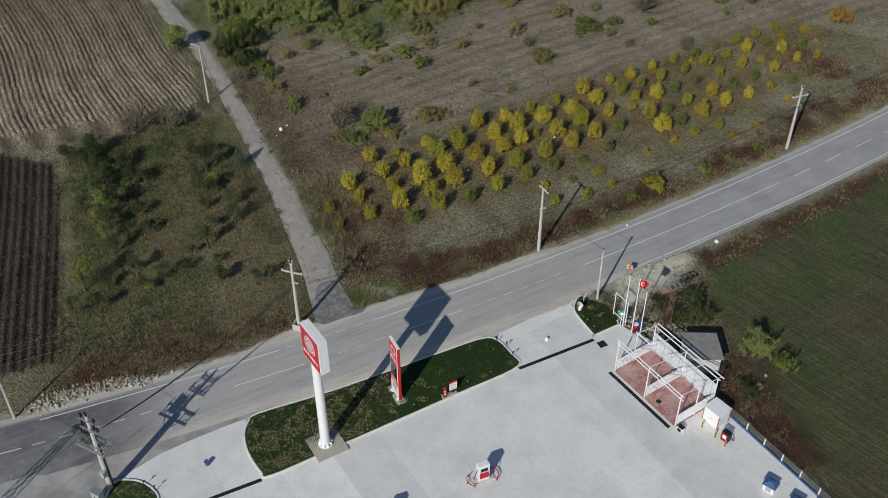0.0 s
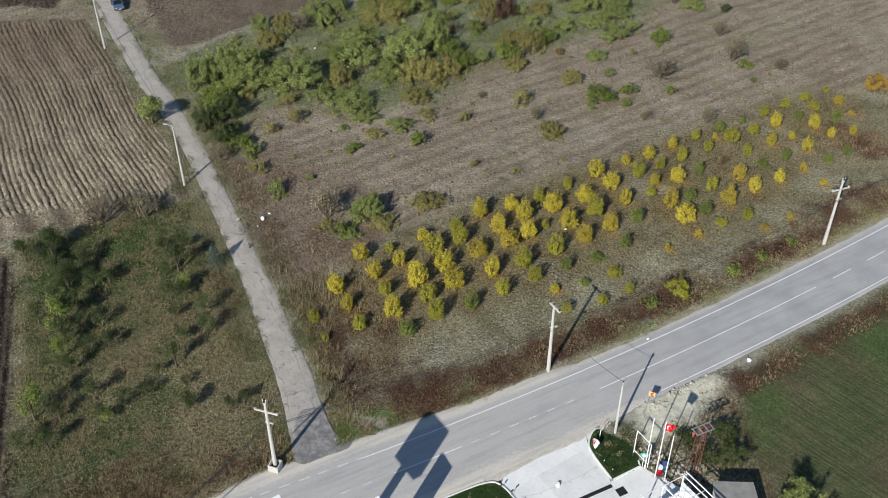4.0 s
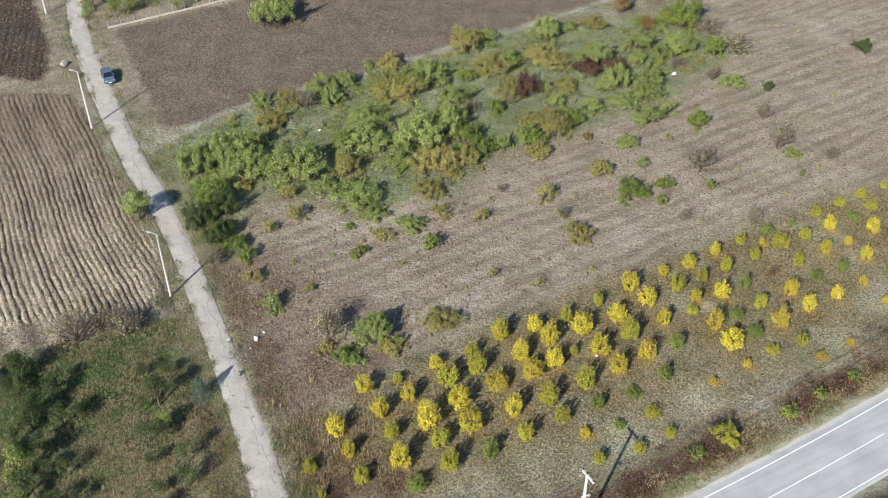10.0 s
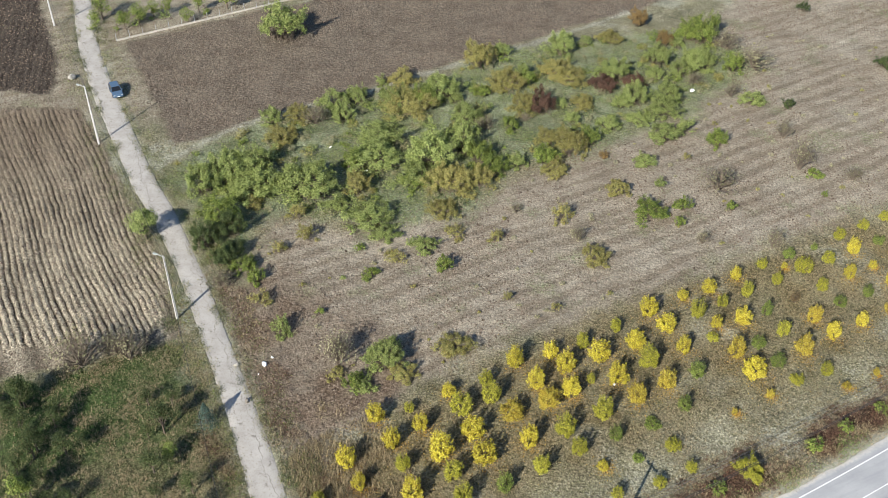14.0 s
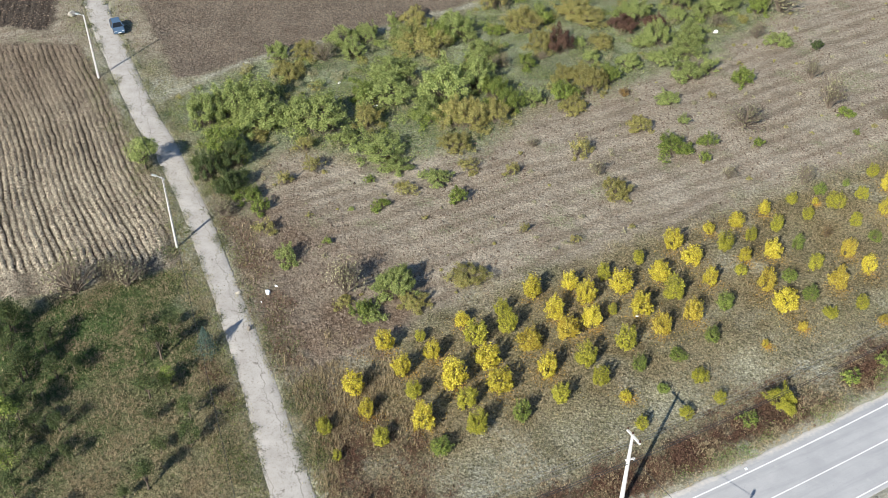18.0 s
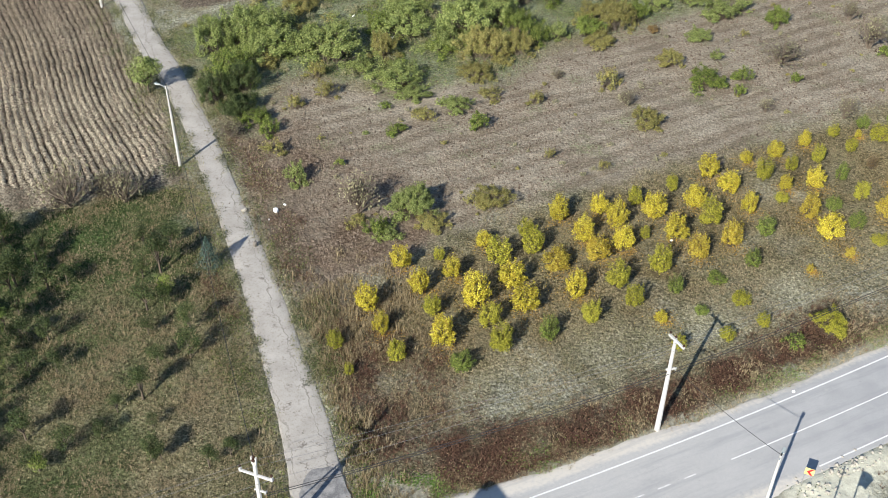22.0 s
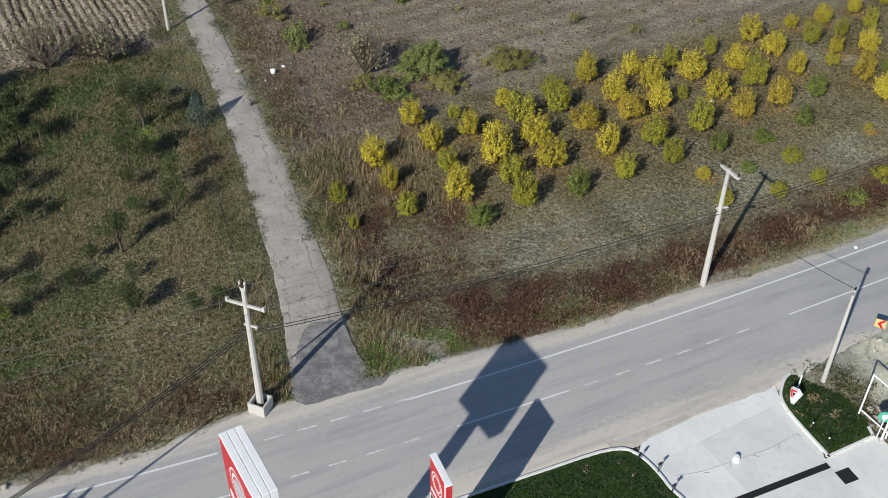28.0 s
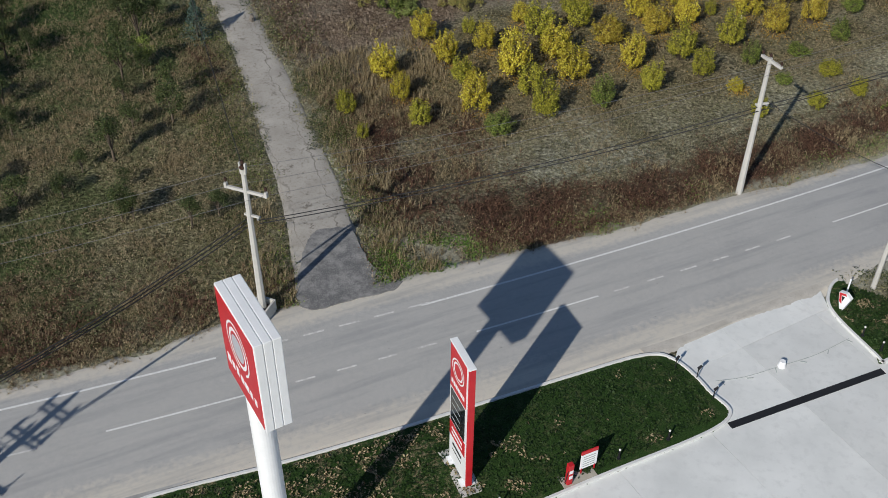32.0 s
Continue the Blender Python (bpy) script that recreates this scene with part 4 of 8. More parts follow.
def crown_cloud(seed, shape, n):
    """Leaf places and their outward ways for a crown of unit radius that stands on z = 0."""
    r = np.random.default_rng(seed)
    lumps, hgt, spread = 16, 2.4, 0.95
    pts, outs = [], []
    if shape == "fir":
        z = r.uniform(0.08, 2.3, n)
        a, rad = r.uniform(0, 6.283, n), (1 - z / 2.4) * r.uniform(0.55, 1.0, n)
        tier = 1 + 0.25 * np.sin(z * 16)
        p = np.stack([np.cos(a) * rad * tier, np.sin(a) * rad * tier, z], 1)
        return p, np.stack([np.cos(a), np.sin(a), 0.4 + 0 * a], 1)
    for k in range(lumps):
        a, q = r.uniform(0, 6.283), math.sqrt(r.uniform(0.0, 1.0))
        zc = r.uniform(0.36, 0.92) * hgt
        q *= 1.05 * math.sqrt(max(0.1, 1 - ((zc / hgt - 0.6) / 0.48) ** 2))
        c = np.array([math.cos(a) * q * spread * 0.75, math.sin(a) * q * spread * 0.75, zc])
        rad = r.uniform(0.24, 0.46)
        m = n // lumps
        d = r.normal(0, 1, (m, 3))
        d /= np.linalg.norm(d, axis=1)[:, None]
        e = d * rad * r.uniform(0.62, 1.12, (m, 1)) * (1, 1, 0.85)
        keep = (c + e)[:, 2] > 0.03
        pts.append((c + e)[keep])
        outs.append((d + 0.4 * c / (np.linalg.norm(c) + 1e-6))[keep])
    return np.vstack(pts), np.vstack(outs)


def spray_crown(seed, shape, n):
    """Leaves along many stems that fan out from the foot, and the stems' starts and ends; unit radius."""
    r = np.random.default_rng(seed)
    k, hgt, low = {"spray": (84, 2.4, -0.6), "mound": (38, 1.3, -0.25), "thicket": (76, 1.3, -0.3), "seedling": (16, 1.2, -0.2)}[shape]
    d = r.normal(0, 1, (k * 6, 3))
    d /= np.linalg.norm(d, axis=1)[:, None]
    d = d[d[:, 2] > low][:k]
    k = len(d)
    wild = 0.35 if shape == "spray" else 1.25
    lobe = 1 + wild * (0.22 * np.sin(3 * np.arctan2(d[:, 1], d[:, 0]) + seed) + 0.14 * np.sin(7 * np.arctan2(d[:, 1], d[:, 0]) + 2 * seed) + 0.10 * np.sin(14 * d[:, 2] + seed))
    ends = np.array((0, 0, hgt * 0.5)) + d * (0.9, 0.9, hgt * 0.5) * (r.uniform(0.80, 1.06, k) * lobe)[:, None]
    ends[:, 2] = np.maximum(ends[:, 2], 0.12)
    starts = r.normal(0, 0.07 if shape in ("spray", "seedling") else 0.3, (k, 3)) * (1, 1, 0)
    m = n // k
    low_ = {"spray": 0.42, "mound": 0.55, "thicket": 0.66, "seedling": 0.4}[shape]
    f = np.repeat(low_ + r.uniform(-0.1, 0.1, k), m) + r.random(k * m) ** 0.7 * (0.95 - low_)
    f = np.minimum(f, 1.03)[:, None]
    a, b = np.repeat(starts, m, 0), np.repeat(ends, m, 0)
    bow = np.sin(np.clip(f, 0, 1) * math.pi) * (0.12 * np.repeat(d, m, 0) * (1, 1, 0) + (0, 0, 0.10))
    wide = {"spray": 0.115, "mound": 0.13, "thicket": 0.115, "seedling": 0.18}[shape]
    e = r.normal(0, 1, (k * m, 3)) * wide * (1.25 - 0.8 * f)
    p = a + (b - a) * f + bow + e
    keep = p[:, 2] > 0.04
    out = np.repeat(d, m, 0) + e / wide * 0.6
    return p[keep], out[keep], starts, ends


MADE = {}


def plant(name, label, category, tint, shape, at, radius, group="", variant=0, n=900, leaf=0.105, flat_=1.0, tall=None):
    """A plant with stems and a crown; the first of each look is built, the others share its meshes."""
    if shape == "mound" and radius > 1.5:
        shape, n, leaf = "thicket", 8600, 0.034
    key = (name, tint, shape, variant, label)
    r = random.Random(int(at[0] * 31 + at[1] * 17))
    m = pose(at[0], at[1], at[2] if len(at) > 2 else 0.0, 0, 0, r.uniform(0, 360)) @ Matrix.Diagonal((radius * r.uniform(0.9, 1.1), radius * r.uniform(0.9, 1.1), radius * r.uniform(0.88, 1.12) * flat_, 1))
    if tall:
        m = pose(*at, 0, 0, r.uniform(0, 360)) @ Matrix.Diagonal((radius, radius, tall / (2.4 if shape == "spray" else 1.3), 1))
    if key in MADE:
        first = MADE[key]
        return copy_thing(first, m @ Matrix.Diagonal((1 / first.scale.x, 1 / first.scale.y, 1 / first.scale.z, 1)))
    seed = sum(ord(c) for c in name + tint + shape) + variant * 101
    q = np.random.default_rng(seed)
    root = thing(name, label, category, group=group)
    if shape == "bare":
        k = 46
        a, u = q.uniform(0, 6.283, k), q.uniform(0.25, 1.0, k)
        ends = np.stack([np.cos(a) * u, np.sin(a) * u, 1.35 * np.sqrt(1.05 - u * u * 0.8) * q.uniform(0.75, 1.05, k)], 1)
        s1 = np.zeros((k, 3)) + q.normal(0, 0.05, (k, 3)) * (1, 1, 0)
        mids = s1 + (ends - s1) * q.uniform(0.3, 0.8, (k, 1))
        tips = np.repeat(ends, 5, 0) + q.normal(0, 0.2, (5 * k, 3))
        v1, f1 = sticks(s1, ends, 0.022, 0.008)
        v2, f2 = sticks(np.repeat(mids, 5, 0), tips, 0.010, 0.004)
        np_mesh("twig_frame", np.vstack([v1, v2]), np.vstack([f1, f2 + len(v1)]), TWIG, root)
        p = tips[q.random(len(tips)) < 0.9]
        p = np.vstack([p, tips[q.random(len(tips)) < 0.6] + q.normal(0, 0.06, (1, 3))])
        v, f = leaves(p, p - (0, 0, 0.5), 0.06, q)
        np_mesh("crown", v, f, LEAF[tint], root)
    elif shape in ("spray", "mound", "thicket"):
        p, o, s1, ends = spray_crown(seed, shape, n)
        v, f = leaves(p, o, leaf, q)
        np_mesh("crown", v, f, LEAF[tint], root)
        v, f = sticks(s1, s1 + (ends - s1) * 0.92, 0.016, 0.006)
        np_mesh("stem", v, f, TWIG if tint in ("grey", "olive") else BARK, root)
    else:
        p, o = crown_cloud(seed, shape, n)
        v, f = leaves(p, o, leaf, q)
        np_mesh("crown", v, f, LEAF[tint], root)
        s = np.array([[0, 0, -0.05], [0, 0, 0.5], [0, 0, 0.9]])
        limbs = [(s[0], s[1], 0.095, 0.075), (s[1], s[2], 0.075, 0.05)]
        vs, fs, base = [], [], 0
        for a_, b_, ra, rb in limbs:
            v_, f_ = sticks(a_[None], b_[None], ra, rb)
            vs.append(v_), fs.append(f_ + base)
            base += len(v_)
        e = p[q.choice(len(p), 12)] * (0.8, 0.8, 0.95)
        v_, f_ = sticks(np.repeat(s[1:2], 12, 0) + (0, 0, 0.1), e, 0.04, 0.012)
        np_mesh("trunk", np.vstack(vs + [v_]), np.vstack(fs + [f_ + base]), BARK, root)
    MADE[key] = root
    root.matrix_world = m
    return root


def height_at(x, y):
    i, j = int(np.searchsorted(gy, y)), int(np.searchsorted(gx, x))
    return float(Z[i, j]) if 0 <= i < ny and 0 <= j < nx else 0.0


# Nursery: young shrubs in rows, as (x, y, radius, height).
GOLDEN_WEST = (
    (-25.2, 13.0, 1.08, 3.11), (-23.6, 10.2, 0.79, 2.37), (-22.6, 19.3, 1.02, 2.80), (-20.6, 15.8, 0.99, 2.84), (-18.0, 8.9, 1.14, 3.42),
    (-17.6, 18.2, 0.90, 2.69), (-15.3, 14.4, 1.35, 4.06), (-14.7, 23.5, 0.88, 1.75), (-11.9, 17.4, 1.44, 2.99), (-10.6, 14.0, 1.35, 3.01),
    (-7.1, 28.2, 1.08, 3.24), (-5.9, 16.4, 1.04, 3.03), (-4.8, 24.8, 1.05, 3.16), (-2.9, 29.9, 0.91, 2.47), (-1.3, 27.4, 1.13, 3.39),
    (-0.9, 23.6, 1.04, 3.13), (1.8, 13.5, 0.65, 1.08), (2.8, 29.7, 1.33, 2.95), (4.6, 26.0, 1.24, 2.94), (7.3, 31.8, 1.23, 2.64),
)
GOLDEN_EAST = (
    (9.5, 37.4, 1.15, 2.93), (11.2, 34.7, 1.19, 2.47), (12.8, 31.1, 0.85, 2.56), (14.1, 40.3, 0.72, 1.62), (17.4, 35.3, 0.69, 2.07),
    (17.6, 41.8, 0.92, 2.20), (20.3, 27.4, 1.48, 2.68), (20.7, 36.1, 1.07, 2.68), (21.5, 44.5, 0.73, 2.20), (28.2, 46.8, 0.41, 1.08),
    (31.0, 33.8, 0.88, 2.63), (35.1, 36.2, 0.74, 2.22), (36.0, 45.0, 0.78, 2.33), (37.9, 50.1, 0.88, 2.64), (39.7, 47.2, 0.55, 1.22),
    (41.0, 43.9, 0.77, 2.32), (43.5, 49.5, 0.88, 2.63), (45.5, 47.3, 0.63, 1.70), (48.9, 48.0, 0.55, 1.66), (50.3, 53.6, 0.33, 0.65),
)
TURNING_WEST = (
    (-27.4, 8.0, 0.78, 1.97), (-25.8, 4.8, 0.46, 1.37), (-21.9, 6.8, 0.87, 2.06), (-19.2, 12.6, 0.86, 2.57), (-19.0, 20.8, 0.57, 1.62),
    (-13.9, 11.7, 1.01, 2.71), (-13.2, 20.7, 1.25, 3.18), (-12.8, 8.5, 1.08, 3.25), (-10.5, 25.2, 0.83, 2.31), (-9.9, 22.4, 1.04, 3.11),
    (-4.7, 12.8, 0.91, 2.73), (-1.9, 17.9, 1.17, 3.18), (-0.6, 15.3, 0.93, 2.78), (1.0, 31.5, 0.80, 2.39), (1.5, 25.8, 0.53, 1.60),
    (2.4, 20.5, 1.13, 3.27), (2.9, 9.7, 0.64, 1.68), (5.2, 34.5, 0.69, 2.07), (7.4, 11.3, 0.70, 1.54),
)
TURNING_EAST = (
    (8.3, 28.4, 1.19, 3.58), (9.5, 16.4, 0.91, 1.37), (11.0, 13.4, 0.65, 1.57), (15.4, 37.1, 0.95, 2.86), (16.6, 33.0, 0.74, 1.39),
    (18.8, 39.1, 0.71, 2.12), (22.3, 41.3, 0.78, 2.35), (25.0, 26.4, 0.83, 1.36), (25.2, 34.2, 0.81, 2.40), (25.3, 46.8, 0.68, 1.80),
    (26.5, 43.6, 0.66, 1.99), (28.7, 27.8, 0.71, 1.97), (30.5, 46.3, 1.21, 2.14), (31.9, 42.5, 0.77, 1.98), (34.1, 47.9, 0.87, 2.08),
    (36.9, 53.1, 0.81, 1.85), (40.8, 55.5, 0.82, 1.65), (44.3, 57.4, 0.83, 1.66), (45.0, 54.9, 0.90, 1.57), (48.3, 59.9, 0.59, 1.06),
)
STILL_GREEN = (
    (-16.2, 6.0, 1.02, 1.92), (-8.6, 10.4, 0.87, 2.56), (3.5, 17.4, 0.72, 2.16), (5.6, 14.6, 0.66, 1.01), (7.8, 19.5, 0.96, 0.86),
    (11.6, 22.0, 0.80, 1.97), (13.7, 27.0, 0.95, 2.35), (21.8, 32.2, 0.92, 1.56), (23.4, 29.0, 0.90, 2.07), (24.0, 37.9, 0.70, 2.10),
    (29.2, 48.8, 0.82, 1.74), (33.0, 50.7, 0.48, 1.08), (33.5, 39.8, 0.83, 1.43), (37.3, 41.4, 0.69, 2.06), (41.9, 52.3, 0.81, 1.38),
    (43.2, 40.7, 0.76, 1.52), (46.4, 42.6, 0.61, 1.84), (47.3, 51.4, 0.80, 2.16),
)
AMBER = (
    (-7.6, 20.4, 1.42, 2.19), (-3.5, 22.1, 1.32, 2.74), (6.3, 22.9, 1.09, 3.01), (9.9, 25.1, 1.05, 3.15), (17.0, 21.4, 0.34, 0.95),
    (18.8, 30.4, 1.03, 3.09), (21.5, 24.1, 0.52, 1.23), (26.8, 31.0, 1.09, 2.96), (29.4, 36.8, 0.88, 2.55), (30.5, 25.7, 0.49, 1.09),
    (34.4, 27.8, 0.42, 1.18), (39.1, 38.8, 0.53, 1.58), (41.1, 35.6, 0.52, 1.15), (49.2, 56.6, 0.74, 1.49),
)
BROWNED = (
    (28.0, 40.3, 0.65, 1.82),
)
GOLD = []
pr = random.Random(11)
for spots, tint, label in (
    (GOLDEN_WEST, "yellow", "young shrub in bright yellow autumn leaf, nursery row"),
    (GOLDEN_EAST, "yellow", "young shrub in bright yellow autumn leaf, nursery row"),
    (TURNING_WEST, "lime", "young shrub turning yellow-green in a nursery row"),
    (TURNING_EAST, "lime", "young shrub turning yellow-green in a nursery row"),
    (STILL_GREEN, "green", "low green shrub in a nursery row"),
    (AMBER, "amber", "pale amber-yellow thinning shrub in a nursery row"),
    (BROWNED, "rust", "small rust-brown shrub in dry grass"),
):
    for x, y, s, h in spots:
        if tint in ("yellow", "amber"):
            GOLD.append((x, y, s))
        plant("shrub", label, "shrub", tint, "spray", (x, y, height_at(x, y)), s * 1.12, "shrubs of the nursery", pr.randrange(6), 3400 if tint != "rust" else 900, 0.056, 1.0, h * 1.12)

SIDE = {"bright": [], "green": [], "olive": []}
# Scrub and tilled plot: bushes as (x, y, radius, height).
FRESH_BUSHES_WEST = (
    (-50.6, 61.9, 2.40, 4.56), (-47.5, 64.4, 2.85, 5.09), (-45.1, 61.4, 2.01, 2.75), (-44.2, 66.1, 3.12, 4.22), (-43.7, 80.3, 1.59, 2.69),
    (-42.8, 62.2, 3.63, 3.26), (-39.7, 62.8, 2.03, 1.82), (-38.2, 64.3, 2.04, 2.80), (-35.2, 33.4, 1.16, 2.21), (-35.0, 62.0, 3.85, 4.25),
    (-34.5, 85.5, 2.26, 2.53), (-32.7, 81.7, 1.60, 2.44), (-31.1, 58.4, 1.74, 1.57), (-31.1, 87.7, 1.65, 2.53), (-28.8, 43.5, 0.44, 0.39),
    (-27.8, 92.9, 0.94, 1.78), (-26.4, 75.5, 3.27, 2.95), (-26.4, 69.2, 3.75, 3.38),
)
FRESH_BUSHES_MIDDLE = (
    (-26.1, 55.3, 2.95, 2.65), (-25.0, 86.4, 2.27, 3.25), (-24.5, 24.2, 1.29, 1.16), (-23.9, 52.2, 1.68, 1.51), (-22.9, 29.1, 1.46, 2.37),
    (-21.8, 28.5, 1.98, 3.27), (-19.5, 65.3, 2.86, 2.99), (-18.4, 49.6, 1.65, 1.49), (-18.4, 69.8, 3.75, 4.92), (-17.4, 89.4, 2.76, 3.55),
    (-15.0, 87.8, 1.10, 1.68), (-13.9, 73.5, 2.38, 4.51), (-13.2, 81.5, 2.21, 3.14), (-7.7, 103.1, 1.47, 2.29), (-5.9, 69.4, 1.25, 2.37),
    (-4.3, 95.3, 1.41, 2.69), (1.7, 86.2, 0.90, 1.72), (2.8, 104.6, 2.26, 3.75), (3.2, 81.4, 1.33, 2.02),
)
FRESH_BUSHES_EAST = (
    (7.3, 107.3, 0.99, 1.89), (8.8, 80.3, 1.58, 2.14), (11.2, 96.0, 2.36, 3.44), (11.3, 86.6, 1.36, 2.09), (13.3, 70.2, 1.50, 1.52),
    (13.4, 81.6, 1.77, 1.79), (13.5, 87.7, 1.99, 3.79), (14.6, 64.7, 0.81, 1.54), (17.2, 77.6, 2.43, 2.18), (17.7, 84.7, 2.24, 2.51),
    (17.8, 95.8, 1.42, 2.20), (18.6, 88.0, 2.27, 3.28), (18.9, 100.8, 2.12, 3.74), (20.6, 79.9, 1.05, 2.00), (22.2, 97.0, 1.90, 2.50),
    (23.2, 106.6, 1.19, 1.86), (24.7, 98.8, 2.09, 3.98), (26.8, 99.7, 1.72, 3.27), (32.3, 88.1, 1.64, 1.85),
)
PALE_BUSHES_WEST = (
    (-43.0, 58.4, 1.19, 1.74), (-41.2, 75.6, 2.16, 1.95), (-39.9, 81.9, 1.96, 2.04), (-38.5, 38.6, 1.27, 1.74), (-37.9, 48.6, 0.97, 1.85),
    (-36.4, 56.5, 1.17, 2.23), (-34.5, 51.5, 1.21, 2.31), (-28.6, 62.2, 1.77, 3.36), (-27.6, 26.1, 0.98, 1.20), (-24.1, 93.4, 1.88, 2.44),
    (-22.6, 84.7, 3.60, 3.24), (-22.1, 47.3, 1.34, 1.20), (-20.1, 26.4, 1.44, 1.29), (-16.6, 63.5, 2.42, 3.57), (-16.4, 57.6, 1.96, 1.78),
    (-14.6, 63.4, 2.26, 3.77), (-14.4, 52.8, 1.30, 1.33), (-14.0, 31.0, 1.88, 1.69), (-13.3, 61.8, 1.21, 1.09),
)
PALE_BUSHES_EAST = (
    (-11.4, 99.4, 2.40, 4.17), (-11.3, 64.5, 1.62, 3.09), (-9.0, 51.9, 0.91, 1.73), (-8.6, 94.2, 1.13, 2.14), (-7.7, 39.9, 0.71, 1.35),
    (-6.8, 92.2, 2.61, 3.09), (-4.2, 84.7, 1.79, 3.40), (-1.8, 38.1, 0.63, 1.20), (-0.6, 76.0, 1.72, 2.13), (-0.2, 68.0, 1.82, 1.69),
    (-0.1, 56.6, 1.32, 2.51), (1.4, 96.6, 2.85, 2.56), (2.1, 72.9, 2.11, 4.01), (3.6, 94.2, 2.35, 2.11), (3.9, 47.9, 1.63, 2.05),
    (5.0, 86.9, 1.82, 1.63), (8.4, 62.8, 1.45, 2.13), (11.6, 108.6, 2.00, 1.80), (19.5, 72.0, 0.68, 0.83),
)
GREEN_BUSHES_WEST = (
    (-46.7, 55.2, 2.72, 3.51), (-41.5, 45.2, 1.47, 1.55), (-39.9, 42.7, 1.09, 2.06), (-30.9, 36.8, 0.56, 0.99), (-29.6, 68.5, 1.66, 3.16),
    (-27.1, 49.6, 0.75, 0.68), (-25.4, 24.5, 1.29, 1.85), (-25.2, 44.2, 1.10, 0.99), (-20.7, 64.5, 1.63, 1.92), (-20.4, 86.3, 1.99, 3.49),
    (-15.7, 45.5, 1.17, 2.09), (-11.4, 70.4, 1.84, 3.19), (-10.9, 89.9, 1.39, 1.40), (-9.3, 67.5, 1.81, 3.13),
)
GREEN_BUSHES_EAST = (
    (-6.6, 79.5, 1.32, 2.50), (-3.4, 93.5, 1.31, 2.24), (-1.7, 70.7, 1.84, 2.53), (5.4, 75.9, 1.46, 2.43), (12.2, 58.0, 2.19, 1.97),
    (16.1, 55.7, 0.77, 1.47), (17.1, 59.6, 1.18, 1.74), (23.8, 59.5, 0.79, 1.34), (24.7, 76.2, 1.46, 2.43), (25.7, 110.1, 2.01, 2.71),
    (27.9, 109.3, 2.99, 4.71), (31.4, 98.8, 1.52, 2.89), (37.2, 67.6, 1.23, 1.15), (37.5, 62.8, 0.48, 0.91),
)
SHADY_BUSHES = (
    (-47.8, 49.7, 1.88, 3.58), (-45.0, 46.3, 1.48, 1.59), (-44.9, 52.2, 1.91, 3.62), (-44.1, 47.6, 1.86, 2.42), (37.9, 87.0, 1.09, 1.41),
)
TWIGGY_BUSHES = (
    (-37.0, 80.4, 2.21, 2.42), (-27.7, 28.2, 1.97, 3.75), (-10.5, 79.5, 1.32, 2.00), (-6.2, 58.4, 0.95, 0.85), (-4.2, 82.1, 1.07, 0.96),
    (2.0, 52.2, 1.06, 1.75), (18.5, 51.8, 0.91, 1.72), (22.8, 64.3, 2.67, 2.40), (24.2, 94.1, 1.69, 1.52), (27.7, 51.0, 1.35, 2.57),
    (29.5, 90.4, 1.29, 2.21), (31.9, 106.3, 2.46, 2.96), (35.0, 99.6, 2.87, 3.11), (35.1, 77.9, 1.30, 2.46), (35.5, 69.5, 2.06, 3.91),
    (42.7, 67.1, 1.64, 1.47),
)
WITHERED_BUSHES = (
    (-1.6, 84.8, 1.97, 3.74), (8.9, 92.5, 2.42, 2.18), (14.1, 93.8, 1.87, 1.69),
)
RUSTY_BUSHES = (
    (7.2, 71.9, 0.84, 1.03), (17.3, 115.2, 1.64, 3.03), (20.9, 107.6, 1.39, 2.40),
)
for spots, tint, label in (
    (FRESH_BUSHES_WEST, "bright", "spreading yellow-green bush in overgrown scrub"),
    (FRESH_BUSHES_MIDDLE, "bright", "spreading yellow-green bush in overgrown scrub"),
    (FRESH_BUSHES_EAST, "bright", "spreading yellow-green bush in overgrown scrub"),
    (PALE_BUSHES_WEST, "olive", "olive-yellow bush thinning out for autumn"),
    (PALE_BUSHES_EAST, "olive", "olive-yellow bush thinning out for autumn"),
    (GREEN_BUSHES_WEST, "green", "green bush in overgrown scrub and tilled soil"),
    (GREEN_BUSHES_EAST, "green", "green bush in overgrown scrub and tilled soil"),
    (SHADY_BUSHES, "dark", "dark green bush beside the farm track"),
    (TWIGGY_BUSHES, "grey", "thin almost leafless bush with bare twigs"),
    (WITHERED_BUSHES, "umber", "brown withered bush in the scrub"),
    (RUSTY_BUSHES, "rust", "rust-coloured bush among green scrub"),
):
    for k, (x, y, s, h) in enumerate(spots):
        shape = "bare" if tint == "grey" else "mound"
        if s > 0.9 and tint in SIDE:
            for _ in range(4):
                a_, d_ = pr.uniform(0, 6.283), s * pr.uniform(0.75, 1.35)
                SIDE[tint].append((x + math.cos(a_) * d_, y + math.sin(a_) * d_, s * pr.uniform(0.28, 0.55)))
        dense = 1100 if tint in ("grey", "olive") else 1900
        plant("bush", label, "bush", tint, shape, (x, y, height_at(x, y)), s * 1.08, "", k % 4, dense, 0.058, 1.0, h * 1.05)

